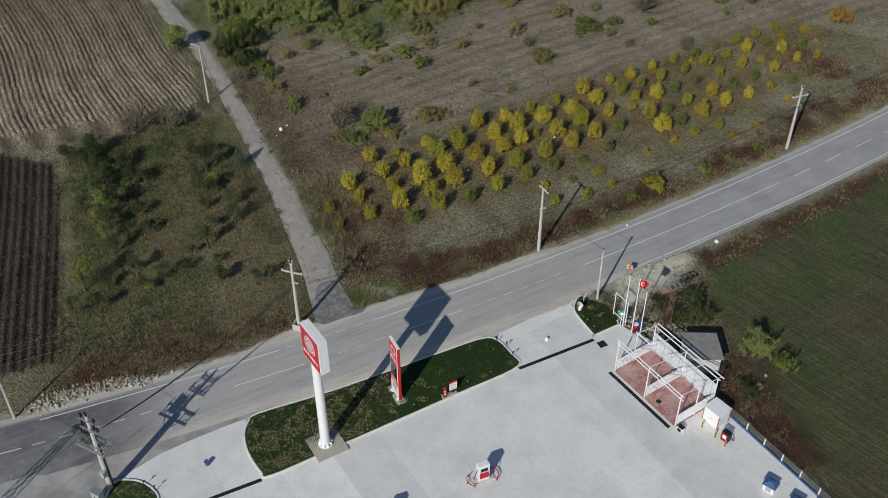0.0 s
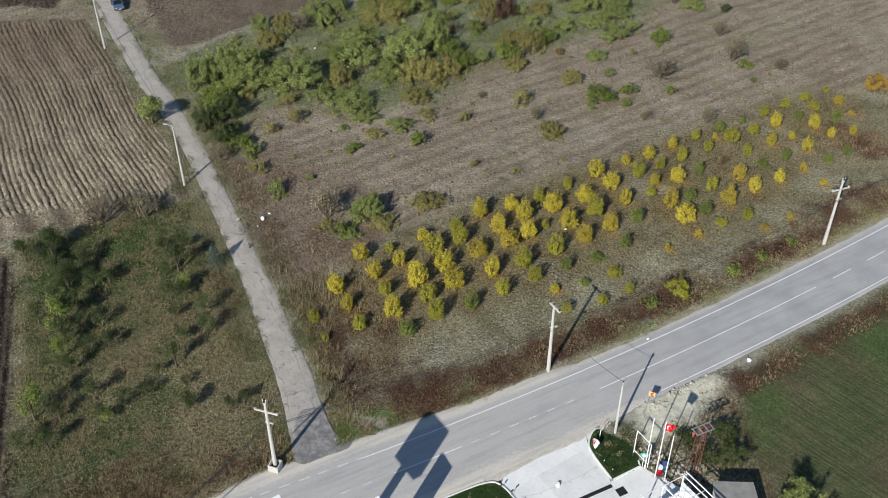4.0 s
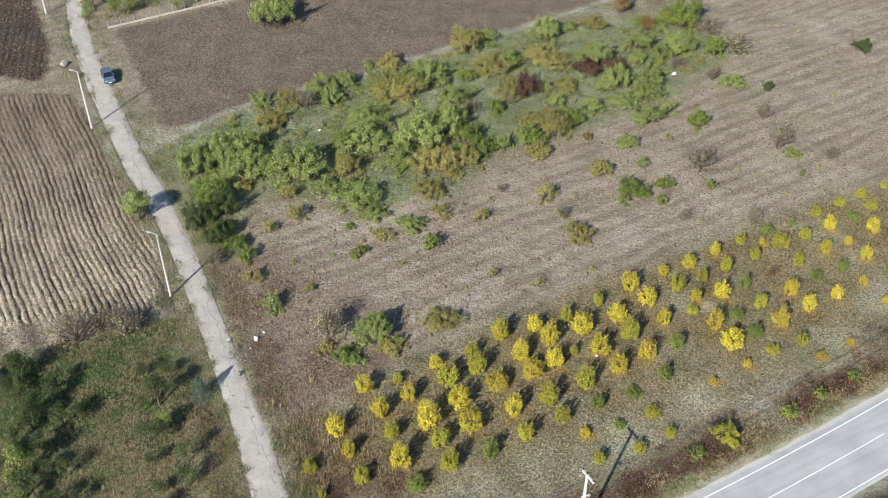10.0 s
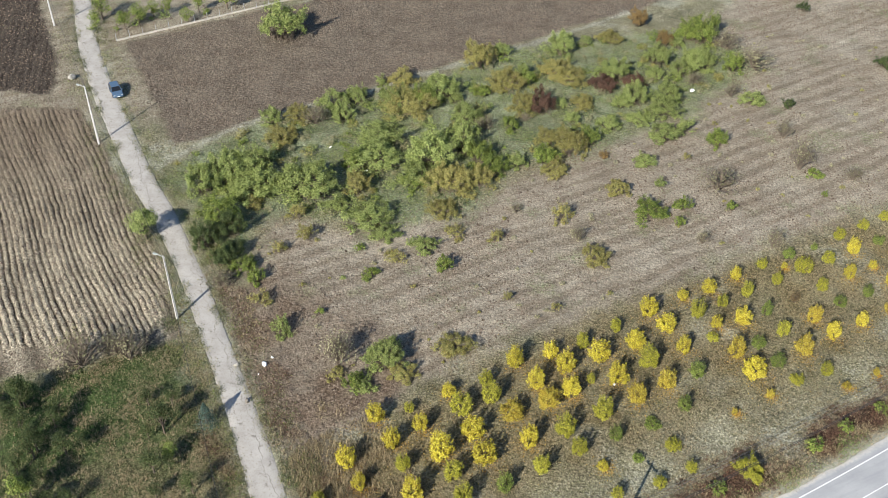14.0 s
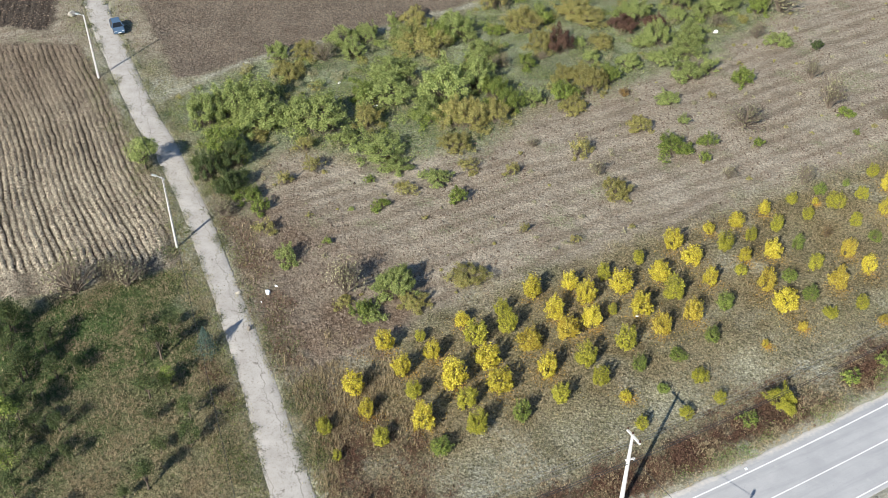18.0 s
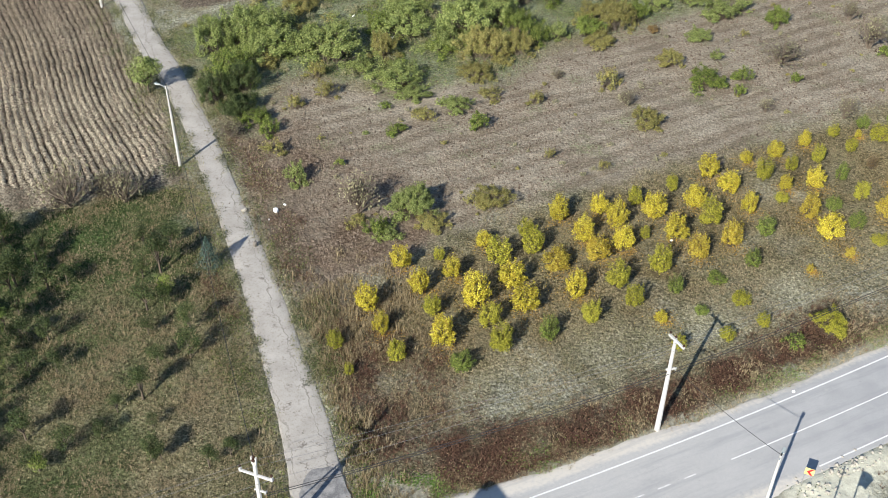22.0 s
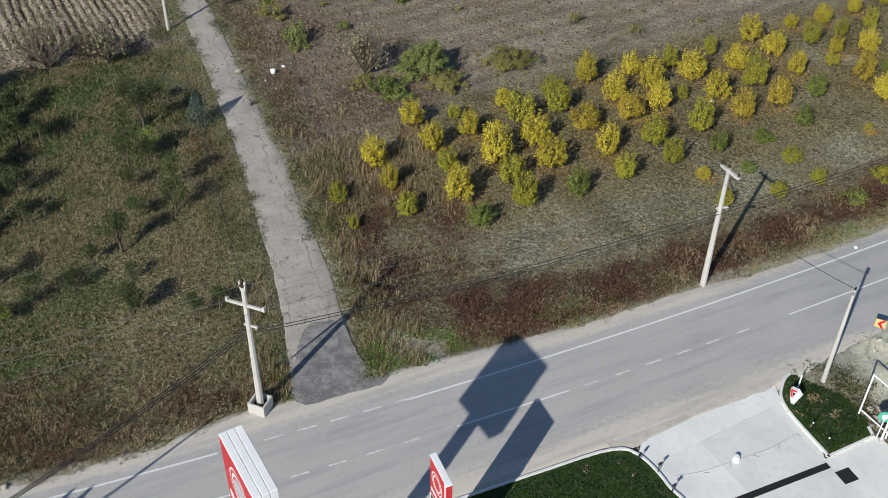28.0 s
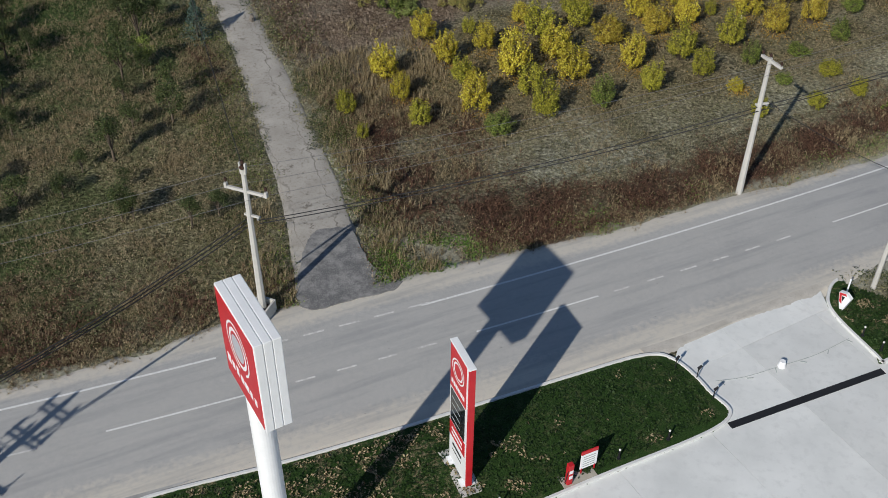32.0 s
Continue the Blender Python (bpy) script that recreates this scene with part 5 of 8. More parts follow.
WINTRY_BUSHES = (
    (-57.6, 27.6, 3.0), (-52.3, 29.0, 2.4), (-54.6, 30.0, 1.6), (-44.2, 42.1, 1.4),
)
MEADOW_TREES = (
    (-65.7, 19.9, 1.3), (-62.6, 21.2, 1.3), (-62.5, 18, 1), (-57.8, 19.9, 1.1), (-59, 15.4, 1.3), (-59.6, 11.7, 1),
)
MEADOW_TREES_MORE = (
    (-53.6, -6.6, 1), (-56.5, -10.9, 1.2), (-53.5, -10.9, 1.2), (-48.8, -6.7, 1), (-40, -5.2, 1), (-35.4, -5.5, 0.9), (-62.9, 22.3, 1.2),
    (-58.5, 14.7, 1.3), (-57.7, 18.2, 1.1), (-61.1, 17.3, 1.2), (-63.1, 19, 1.1),
)
MEADOW_FILL = (
    (-60.5, 8.5, 1.1),
)
ORCHARD = (
    (-62.1, 21.1, 1.28), (-58.5, 13.7, 1.10), (-57.1, 8.7, 0.95), (-56.8, 11.0, 0.81), (-56.3, 4.8, 1.32), (-55.3, 14.4, 1.10),
    (-54.9, 7.2, 0.94), (-54.4, -0.0, 0.88), (-53.7, 15.2, 0.78), (-52.8, 3.3, 0.91), (-52.8, 7.6, 0.84), (-50.8, 4.0, 0.71),
    (-50.6, -3.7, 0.95), (-48.3, 21.7, 0.82), (-47.0, 16.8, 0.67), (-46.9, -4.6, 0.94), (-45.6, 21.7, 0.81), (-45.5, 17.6, 1.24),
    (-45.3, 12.2, 1.08), (-44.6, -3.1, 0.57), (-44.2, -0.3, 0.59), (-44.2, 8.9, 0.69), (-43.8, 12.8, 0.65), (-42.5, 1.2, 1.08),
    (-42.4, 5.3, 0.72), (-40.9, -1.6, 0.48), (-40.6, 9.6, 0.90), (-39.8, 6.4, 1.03), (-39.3, -5.0, 0.65), (-33.9, -4.4, 0.66),
)
MEADOW_PALE = (
    (-57.1, 6.5, 1.8), (-56.4, -6.6, 1.8), (-43.8, 14.1, 1.1), (-66.1, 20.6, 1), (-55.7, 2.6, 1.2), (-48.4, -6.7, 0.9),
)
GARDEN_TREES = (
    (-80.7, 115.7, 2.1), (-75.6, 112.3, 1.6), (-71.6, 116.9, 1.3), (-69.2, 118.2, 1.3), (-63.7, 119.4, 1.3), (-73.3, 113.5, 1.7),
    (-58.6, 120.7, 1.6), (-57, 120.7, 1.3), (-64.8, 114.8, 1.2),
)
for spots, tint, shape, label, name in (
    (WINTRY_BUSHES, "grey", "bare", "wide leafless bush at the field corner", "bush"),
    (MEADOW_TREES, "dark", "tree", "small dark green fruit tree in rough meadow", "fruit_tree"),
    (MEADOW_TREES_MORE, "dark", "tree", "small dark green fruit tree in rough meadow", "fruit_tree"),
    (ORCHARD, "dark", "tree", "small dark green fruit tree in an orchard row", "fruit_tree"),
    (MEADOW_FILL, "dark", "tree", "small dark green fruit tree in rough meadow", "fruit_tree"),
    (MEADOW_PALE, "green", "tree", "small yellow-green fruit tree in rough meadow", "fruit_tree"),
    (GARDEN_TREES, "green", "tree", "small garden tree behind a low wall", "tree"),
):
    for k, (x, y, s) in enumerate(spots):
        small = 1.28 if spots is ORCHARD else 1.05 if shape == "tree" else 1.0
        plant(name, label, "tree" if shape == "tree" else "bush", tint, shape, (x, y - 0.5, height_at(x, y - 0.5)), s * small, "", k % 3, 1500, 0.055, 1.1)
for x, y, s, tint, shape, label in (
    (-56.2, 51.0, 2.2, "bright", "tree", "dense yellow-green roadside tree by the farm track"),
    (-46.4, 109.2, 4.3, "bright", "mound", "broad yellow-green bushy tree standing in a ploughed field"),
    (-41.0, 18.2, 1.5, "blue", "fir", "small blue-green fir at the track's edge"),
    (23.2, -18.8, 2.0, "bright", "mound", "bushy yellow-green tree behind the car wash"),
    (26.0, -21.0, 1.45, "green", "mound", "small dark green tree behind the car wash"),
    (56.3, 60.5, 2.1, "orange", "mound", "rounded orange and yellow bush at the nursery's end"),
    (57.3, 100.3, 1.6, "dark", "mound", "dark rounded bush on bare soil"),
    (48.7, 122.0, 1.3, "dark", "mound", "dark bush at the far field edge"),
    (16.8, 12.9, 1.7, "lime", "mound", "loose yellow-leaved bush on the road verge"),
    (13.3, 10.7, 1.15, "green", "mound", "green bush on the road verge"),
    (24.6, 16.6, 1.2, "green", "mound", "green bush on the road verge"),
    (28.7, 19.4, 1.0, "green", "mound", "green bush on the road verge"),
    (33.3, 22.4, 1.0, "green", "mound", "green bush on the road verge"),
    (15.6, -12.6, 1.5, "dark", "mound", "dark bramble bush among rubble"),
    (18.0, -12.8, 1.8, "dark", "mound", "dark bramble bush among rubble"),
    (14.0, -10.2, 1.3, "dark", "mound", "dark bramble bush among rubble"),
    (21.4, -24.6, 1.5, "dark", "mound", "dark bramble bush behind the car wash"),
    (18.0, -9.4, 1.6, "dark", "mound", "dark bramble bush among rubble"),
):
    plant("tree" if shape in ("tree", "fir") else "bush", label, "tree" if shape in ("tree", "fir") else "bush", tint, shape, (x, y, height_at(x, y)), s, "", 0, 620 if x > 13 and 8 < y < 25 else 3600 if s > 1.8 else 1700, 0.085 if x > 13 and 8 < y < 25 else 0.055, 1.0, 4.4 if y < -18.5 and 23 < x < 25 else 3.2 if x == 26.0 else 6.3 if s > 4 else None)

# Undergrowth: seedling bushes that fill the scrub and dot the tilled plot.
er = random.Random(23)
YOUNG = {**SIDE, "grey": []}
for count, area, margin, lo_, hi_, tints in ((300, SCRUB, 0.6, 0.4, 1.2, ("bright", "green", "olive", "grey", "grey")), (130, TILLED, 1.0, 0.15, 0.5, ("olive", "grey", "grey"))):
    left = count
    while left:
        x, y = er.uniform(-58, 60), er.uniform(25, 113)
        if inside(np.array([x]), np.array([y]), area)[0] > margin:
            left -= 1
            YOUNG[er.choice(tints)].append((x, y, er.uniform(lo_, hi_)))
GARDEN = [(-80.5, 108.5), (-50, 123), (-53, 128), (-84, 117)]
left = 18
while left:
    x, y = er.uniform(-84, -50), er.uniform(108, 128)
    if inside(np.array([x]), np.array([y]), GARDEN)[0] > 0.3:
        left -= 1
        YOUNG[er.choice(("bright", "green", "green"))].append((x, y, er.uniform(0.6, 1.5)))
for tint, label in (("bright", "fresh yellow-green seedling bushes of the undergrowth"), ("green", "green seedling bushes of the undergrowth"), ("olive", "olive-yellow seedling bushes of the undergrowth"), ("grey", "thin grey-leaved weeds and seedlings")):
    q = np.random.default_rng(len(label))
    vs, fs, base = [], [], 0
    for k, (x, y, s) in enumerate(YOUNG[tint]):
        p, o, _, _ = spray_crown(k % 7, "seedling", 300 if tint != "grey" else 190)
        a_ = q.uniform(0, 6.283)
        turn = np.array([[math.cos(a_), -math.sin(a_), 0], [math.sin(a_), math.cos(a_), 0], [0, 0, 1]])
        v, f = leaves(p @ turn.T * s + (x, y, height_at(x, y)), o @ turn.T, 0.06 * s + 0.03, q)
        vs.append(v), fs.append(f + base)
        base += len(v)
    tagged(np_mesh("undergrowth", np.vstack(vs), np.vstack(fs), LEAF[tint]), label, "undergrowth", kind="stuff")


def tufts(name, label, mask, per_m2, tall, spread, material, seed, blades=9, box_=None):
    """Tufts of thin blades wherever a mask over the ground allows."""
    r = np.random.default_rng(seed)
    p = np.clip(mask, 0, 1) * per_m2 * AREA
    cnt = r.poisson(p)
    jj, kk = np.nonzero(cnt)
    jj, kk = np.repeat(jj, cnt[jj, kk]), np.repeat(kk, cnt[jj, kk])
    n = len(jj)
    x, y = X[jj, kk] + r.uniform(-0.18, 0.18, n), Y[jj, kk] + r.uniform(-0.18, 0.18, n)
    z = Z[jj, kk] - 0.03
    x, y, z = (np.repeat(a, blades) for a in (x, y, z))
    h = np.repeat(r.uniform(0.45, 1.2, n), blades) * tall * 0.88 * r.uniform(0.6, 1.1, n * blades)
    a, lean = r.uniform(0, 6.283, n * blades), r.uniform(0.15, 1.0, n * blades) * spread
    w = h * 0.016 + 0.008
    ca_, sa_ = np.cos(a), np.sin(a)
    b0 = np.stack([x - sa_ * w, y + ca_ * w, z], 1)
    b1 = np.stack([x + sa_ * w, y - ca_ * w, z], 1)
    tip = np.stack([x + ca_ * lean, y + sa_ * lean, z + h], 1)
    v = np.stack([b0, b1, tip], 1).reshape(-1, 3)
    ob = np_mesh(name, v, np.arange(len(v)).reshape(-1, 3), material)
    return tagged(ob, label, "grass", kind="stuff")


free = (1 - flat) * (1 - m_dust * 0.7)
GRASS_DRY = leaf_mat("dry_grass", (0.140, 0.108, 0.056), (0.330, 0.262, 0.150), (0.570, 0.465, 0.290))
GRASS_OLIVE = leaf_mat("olive_grass", (0.075, 0.080, 0.034), (0.210, 0.204, 0.098), (0.430, 0.385, 0.220))
WEED_BROWN = leaf_mat("brown_weeds", (0.060, 0.030, 0.022), (0.160, 0.082, 0.055), (0.310, 0.185, 0.115))
GRASS_GREEN = leaf_mat("green_grass", (0.045, 0.070, 0.020), (0.105, 0.145, 0.042), (0.220, 0.255, 0.095))
spotty = lambda s, k: np.clip(0.2 + 1.6 * value_noise(X, Y, s, k), 0, 1)  # noqa: E731
patch = lambda s, k: np.clip(0.55 + 0.9 * value_noise(X, Y, s, k), 0, 1)  # noqa: E731
rest = free * (1 - m_push) * (1 - m_till) * (1 - m_brown) * (1 - m_pale) * (1 - m_dark) * (1 - m_field) * (1 - m_scrub) * (1 - m_meadow) * (1 - m_weeds) * (X > -60) * (Y < 75) * (Y > -24) * (off > -1) * (1 - fresh_corner)
tufts("meadow_grass", "rough olive and straw-coloured meadow grass", m_meadow * free * patch(3.0, 60), 12, 0.42, 0.38, GRASS_OLIVE, 1)
tufts("dry_grass", "straw-coloured dry grass tufts of the meadow", m_meadow * free * straw * patch(2.0, 61), 22, 0.5, 0.45, GRASS_DRY, 2)
tufts("nursery_grass", "short dry grass between nursery rows", rest * patch(4.0, 62), 15, 0.33, 0.33, GRASS_DRY, 3)
tufts("nursery_weeds", "short olive weeds between nursery rows", rest * patch(3.0, 63), 7, 0.24, 0.25, GRASS_OLIVE, 4)
tufts("verge_weeds", "tall dry red-brown weeds along the verge", m_weeds * free * patch(1.6, 64), 44, 0.42, 0.42, WEED_BROWN, 5)
edge_strip = step(1.3 - np.abs(off - shoulder - 0.9) + 0.6 * wob, 0.8) * (X > -60) * (1 - fresh_corner)
tufts("verge_edge", "straw and short green grass at the road shoulder", edge_strip * (1 - flat) * patch(1.0, 92), 34, 0.32, 0.25, GRASS_DRY, 15)
tufts("verge_green", "low green weeds at the road shoulder", edge_strip * (1 - flat) * patch(1.5, 93), 9, 0.2, 0.2, GRASS_GREEN, 16)
tufts("verge_straw", "pale dead stalks along the verge", np.clip(m_weeds * 1.2, 0, 1) * free * spotty(2.4, 65), 17, 0.55, 0.4, GRASS_DRY, 6)
reeds = np.maximum(step(5.5 - np.hypot((X + 26.5) * 0.8, (Y - 11) * 0.8) + 2 * wob, 2), step(2.2 - np.abs(track_d - 4.0) + 1.5 * wob, 1.5) * step(18 - Y, 3) * step(X + 31, 3)) * step(track_d - 2.5, 0.8)
tufts("dry_reeds", "tall straw-coloured reeds by the track", reeds * free * patch(1.5, 81), 30, 0.85, 0.5, GRASS_DRY, 7)


def herbs(name, label, mask, per_m2, size, material, seed, lift=0.16):
    """Broad-leaved herbs: small leaves close to the ground."""
    r = np.random.default_rng(seed)
    cnt = r.poisson(np.clip(mask, 0, 1) * per_m2 * AREA)
    jj, kk = np.nonzero(cnt)
    jj, kk = np.repeat(jj, cnt[jj, kk]), np.repeat(kk, cnt[jj, kk])
    n = len(jj)
    c = np.stack([X[jj, kk] + r.uniform(-0.18, 0.18, n), Y[jj, kk] + r.uniform(-0.18, 0.18, n), Z[jj, kk] + r.uniform(0.02, lift, n)], 1)
    v, f = leaves(c, np.tile((0.0, 0.0, 1.2), (n, 1)), size, r)
    return tagged(np_mesh(name, v, f, material), label, "weeds", kind="stuff")


FRESH = leaf_mat("fresh_herbs", (0.050, 0.105, 0.018), (0.135, 0.245, 0.042), (0.270, 0.400, 0.095))
herbs("corner_herbs", "fresh green herbs at the junction corner", fresh_corner * (1 - flat) * spotty(1.3, 91), 260, 0.075, FRESH, 14)
herbs("verge_herbs", "low green herbs along the road shoulder", step(1.2 - np.abs(off - shoulder - 0.8) + 0.6 * wob, 0.8) * step(X + 30, 3) * (1 - flat) * spotty(2.2, 98), 70, 0.06, FRESH, 18)
herbs("track_herbs", "low green herbs along the farm track", (1 - 0.6 * step(Y - 58, 8)) * step(0.9 - np.abs(track_d - 2.6) + 0.5 * wob, 0.6) * (1 - flat) * spotty(3.0, 99), 40, 0.06, LEAF["green"], 19)
herbs("scrub_leaves", "leafy undergrowth of the scrub", m_scrub * spotty(2.6, 100), 9, 0.11, LEAF["bright"], 20)
herbs("mound_weeds", "dark green weeds on sand and rubble", step(inside(X, Y, [(6.6, -8.2), (9.5, -5), (19, -5.5), (21, -9), (14, -16), (8.8, -13.2)]), 1.0) * (1 - slab) * (1 - 0.85 * m_sand) * spotty(1.8, 101), 45, 0.07, LEAF["dark"], 21)
ISLET_SIDE = step(inside(X, Y, [(4.6, -8.1), (6.0, -7.1), (8.4, -7.9), (9.4, -9.7), (8.7, -12.0), (8.2, -11.2), (7.4, -10.0), (6.3, -9.4), (5.2, -9.0)]) + 0.3 * wob, 0.5)
herbs("islet_weeds", "dark green weeds along the small lawn's open side", ISLET_SIDE * patch(0.8, 132), 150, 0.07, LEAF["dark"], 45, 0.4)
herbs("islet_straw", "brown and straw-coloured weeds along the small lawn's open side", ISLET_SIDE * patch(0.6, 133), 120, 0.06, GRASS_OLIVE, 46, 0.45)
herbs("weed_heads", "dark red-brown seed heads of dead weeds", m_weeds * free * spotty(1.5, 120), 90, 0.065, WEED_BROWN, 30, 0.75)
SCORCHED = step(inside(X, Y, [(17, -21), (21.5, -18.5), (25.5, -22), (28, -34), (24.5, -35), (18, -26)]) + wob, 1.5)
herbs("scorched_weeds", "blackened dead weeds behind the wash bays", SCORCHED * (1 - slab), 120, 0.06, LEAF["umber"], 37, 0.4)
herbs("straw_heads", "pale broken straw lying over the weeds", np.clip(m_weeds + edge_strip, 0, 1) * free * (1 - SCORCHED) * spotty(1.1, 121), 24, 0.055, GRASS_DRY, 31, 0.45)
herbs("meadow_leaves", "dark green leaves in the rough meadow", m_meadow * free * np.clip(spotty(2.0, 122) * 0.6 + m_moss, 0, 1), 26, 0.07, LEAF["dark"], 32, 0.35)
herbs("meadow_straw", "broken straw in the rough meadow", m_meadow * free * spotty(1.4, 123), 120, 0.05, GRASS_DRY, 33, 0.4)
herbs("nursery_leaves", "low olive weeds among the nursery rows", rest * spotty(1.6, 124), 26, 0.055, GRASS_OLIVE, 34, 0.22)
herbs("scrub_weeds", "grey-green weeds under the scrub", m_scrub * free * patch(1.8, 125), 34, 0.07, LEAF["grey"], 35, 0.6)
herbs("scrub_sprigs", "green weeds under the scrub", m_scrub * free * spotty(2.2, 126), 40, 0.07, LEAF["green"], 36, 0.6)
tufts("scrub_grass", "green and grey undergrowth of the scrub", m_scrub * free * patch(3.0, 66), 6, 0.45, 0.5, GRASS_OLIVE, 8, 4)
tufts("scrub_herbs", "fresh green herbs in the scrub", m_scrub * free * patch(5.0, 67) * patch(2.0, 68), 5, 0.4, 0.4, GRASS_GREEN, 9, 4)
fringe = step(0.34 - np.abs(track_d - track_half(Y) + 0.05) + 0.7 * wob, 0.35) * step(Y - 1, 2)
herbs("fringe_weeds", "weeds creeping over the edge of the farm track", fringe * patch(1.2, 130), 110, 0.07, GRASS_OLIVE, 43, 0.34)
herbs("fringe_leaves", "dark green weeds creeping over the edge of the farm track", fringe * spotty(1.6, 131), 110, 0.065, LEAF["dark"], 44, 0.34)
side = np.clip(step(1.9 - np.abs(track_d - 3.3) + wob, 1.0), 0, 1) * (1 - flat) * (1 - 0.6 * step(Y - 58, 8)) * (1 - 0.75 * churn)
herbs("trackside_leaves", "dark green weeds along the track", side * spotty(2.0, 127), 60, 0.07, LEAF["dark"], 38, 0.5)
herbs("trackside_sprigs", "green weeds along the track", side * spotty(1.5, 128), 45, 0.065, LEAF["green"], 39, 0.35)
tufts("trackside_straw", "dead straw along the track", side * patch(2.5, 79), 7, 0.35, 0.35, GRASS_DRY, 17)
tufts("trackside_grass", "mixed grass and weeds along the track", side * patch(2.0, 69), 10, 0.4, 0.35, GRASS_OLIVE, 10)
tufts("field_sprouts", "thin green sprouts on a sown field", m_field * free * patch(6.0, 70) * (Y > -45), 4, 0.16, 0.16, GRASS_GREEN, 11, 4)
tufts("tilled_weeds", "scattered weeds on tilled soil", m_till * free * np.clip(value_noise(X, Y, 5, 71) + 0.25 * value_noise(X, Y, 1.5, 72) - 0.1, 0, 1), 3, 0.3, 0.3, GRASS_OLIVE, 12, 4)
tufts("rubble_weeds", "dark weeds round the rubble heap", step(inside(X, Y, [(8.5, -12), (10, -9.5), (20, -3), (22, -10), (22.5, -30), (19.5, -27), (12.8, -16)]), 1.0) * (1 - slab) * (1 - m_sand) * patch(1.5, 73), 10, 0.5, 0.4, WEED_BROWN, 13)

# Fallen leaves lie round the yellow shrubs, mostly on their lee side.
fr = np.random.default_rng(31)
lv, lo2 = [], []
for cx, cy, size in GOLD:
    n = 420
    a, d = fr.uniform(0, 6.283, n), fr.gamma(2.2, 0.55, n) * size
    x_, y_ = cx + np.cos(a) * d + 0.3, cy + np.sin(a) * d
    lv.append(np.stack([x_, y_, [height_at(p, q) + 0.03 for p, q in zip(x_, y_)]], 1))
lv = np.vstack(lv)
v, f = leaves(lv, np.tile((0.0, 0.0, 3.0), (len(lv), 1)), 0.07, fr)
tagged(np_mesh("fallen_leaves", v, f, leaf_mat("fallen_leaves", (0.240, 0.115, 0.022), (0.470, 0.265, 0.042), (0.620, 0.430, 0.085))), "yellow and orange leaves fallen round the shrubs", "leaves", kind="stuff")

# Blades and straw on the kerbed lawns.
LAWN_BLADES = leaf_mat("lawn_blades", (0.010, 0.026, 0.006), (0.026, 0.058, 0.014), (0.060, 0.105, 0.030))
lr = np.random.default_rng(41)
for outline, count, thin_x, label in ((ISLAND, 15000, -15.0, "long lawn island"), (ISLET, 2500, 5.5, "small lawn by the flagpoles")):
    o_ = np.array(outline)
    lx, ly = lr.uniform(o_[:, 0].min(), o_[:, 0].max(), count * 3), lr.uniform(o_[:, 1].min(), o_[:, 1].max(), count * 3)
    d_ = inside(lx, ly, outline)
    ok = d_ > 0.4
    lx, ly, d_ = lx[ok][:count], ly[ok][:count], d_[ok][:count]
    lz = 0.14 + 0.10 * np.clip(d_ / 3, 0, 1) + lr.uniform(0.0, 0.05, len(lx))
    pts_ = np.stack([lx, ly, lz], 1)
    v, f = leaves(pts_, np.tile((0.0, 0.0, 0.6), (len(pts_), 1)), 0.075, lr)
    tagged(np_mesh("lawn_blades", v, f, LAWN_BLADES), "short dark green grass of the " + label, "grass", kind="stuff")
    worn_ = (value_noise(lx, ly, 1.1, 140) + 0.8 * value_noise(lx, ly, 0.45, 141) + 0.9 * np.clip((thin_x - lx) / 6, -0.10, 0.75)) > 0.75
    v, f = leaves(pts_[worn_] + (0, 0, 0.03), np.tile((0.0, 0.0, 1.5), (int(worn_.sum()), 1)), 0.07, lr)
    tagged(np_mesh("lawn_straw", v, f, GRASS_DRY), "straw-dry clippings on the " + label, "straw", kind="stuff")

# ---- things: materials ----
WHITE = plain("white_paint", (0.88, 0.89, 0.90), 0.45, vary=0.05, scale=1.5)
RED = plain("red_paint", (0.560, 0.022, 0.030), 0.4, vary=0.10, scale=2.0)
BLACK = plain("black_plastic", (0.020, 0.020, 0.023), 0.4, vary=0.2)
POLE = plain("pole_concrete", (0.560, 0.545, 0.510), 0.85, vary=0.12, scale=1.2, grit=0.15)
STEEL = plain("galvanised_steel", (0.45, 0.46, 0.47), 0.45, 0.6, vary=0.12)
GREYMETAL = plain("grey_green_enamel", (0.42, 0.46, 0.44), 0.5, 0.1, vary=0.1)
WIRE = plain("cable_sheath", (0.045, 0.045, 0.047), 0.7)
BARE_WIRE = plain("aluminium_wire", (0.26, 0.26, 0.26), 0.5, 0.5)
PORCELAIN = plain("brown_porcelain", (0.055, 0.030, 0.022), 0.25)
GRATE = plain("drain_grate", (0.030, 0.031, 0.034), 0.6, 0.3, vary=0.2)
BLUE = plain("blue_paint", (0.060, 0.130, 0.300), 0.5)
YELLOW = plain("yellow_paint", (0.72, 0.50, 0.03), 0.5)
PAVER = plain("sandy_paving", (0.46, 0.43, 0.36), 0.85, vary=0.12, scale=2.5, grit=0.2)
RUBBLE = plain("pale_rubble", (0.44, 0.405, 0.345), 0.9, vary=0.3, scale=1.5, grit=0.4)
ROOFGREY = plain("weathered_felt", (0.26, 0.255, 0.24), 0.95, vary=0.25, scale=1.2, grit=0.3)
STAINED = Mat("red_epoxy_floor", 0.6)
s1, s2 = STAINED.noise(0.5, 4), STAINED.noise(2.5, 4, 0.7)
sc = STAINED.mix(STAINED.ramp(s1, (0.35, 0.0), (0.65, 1.0)), (0.330, 0.120, 0.105), (0.520, 0.330, 0.305))
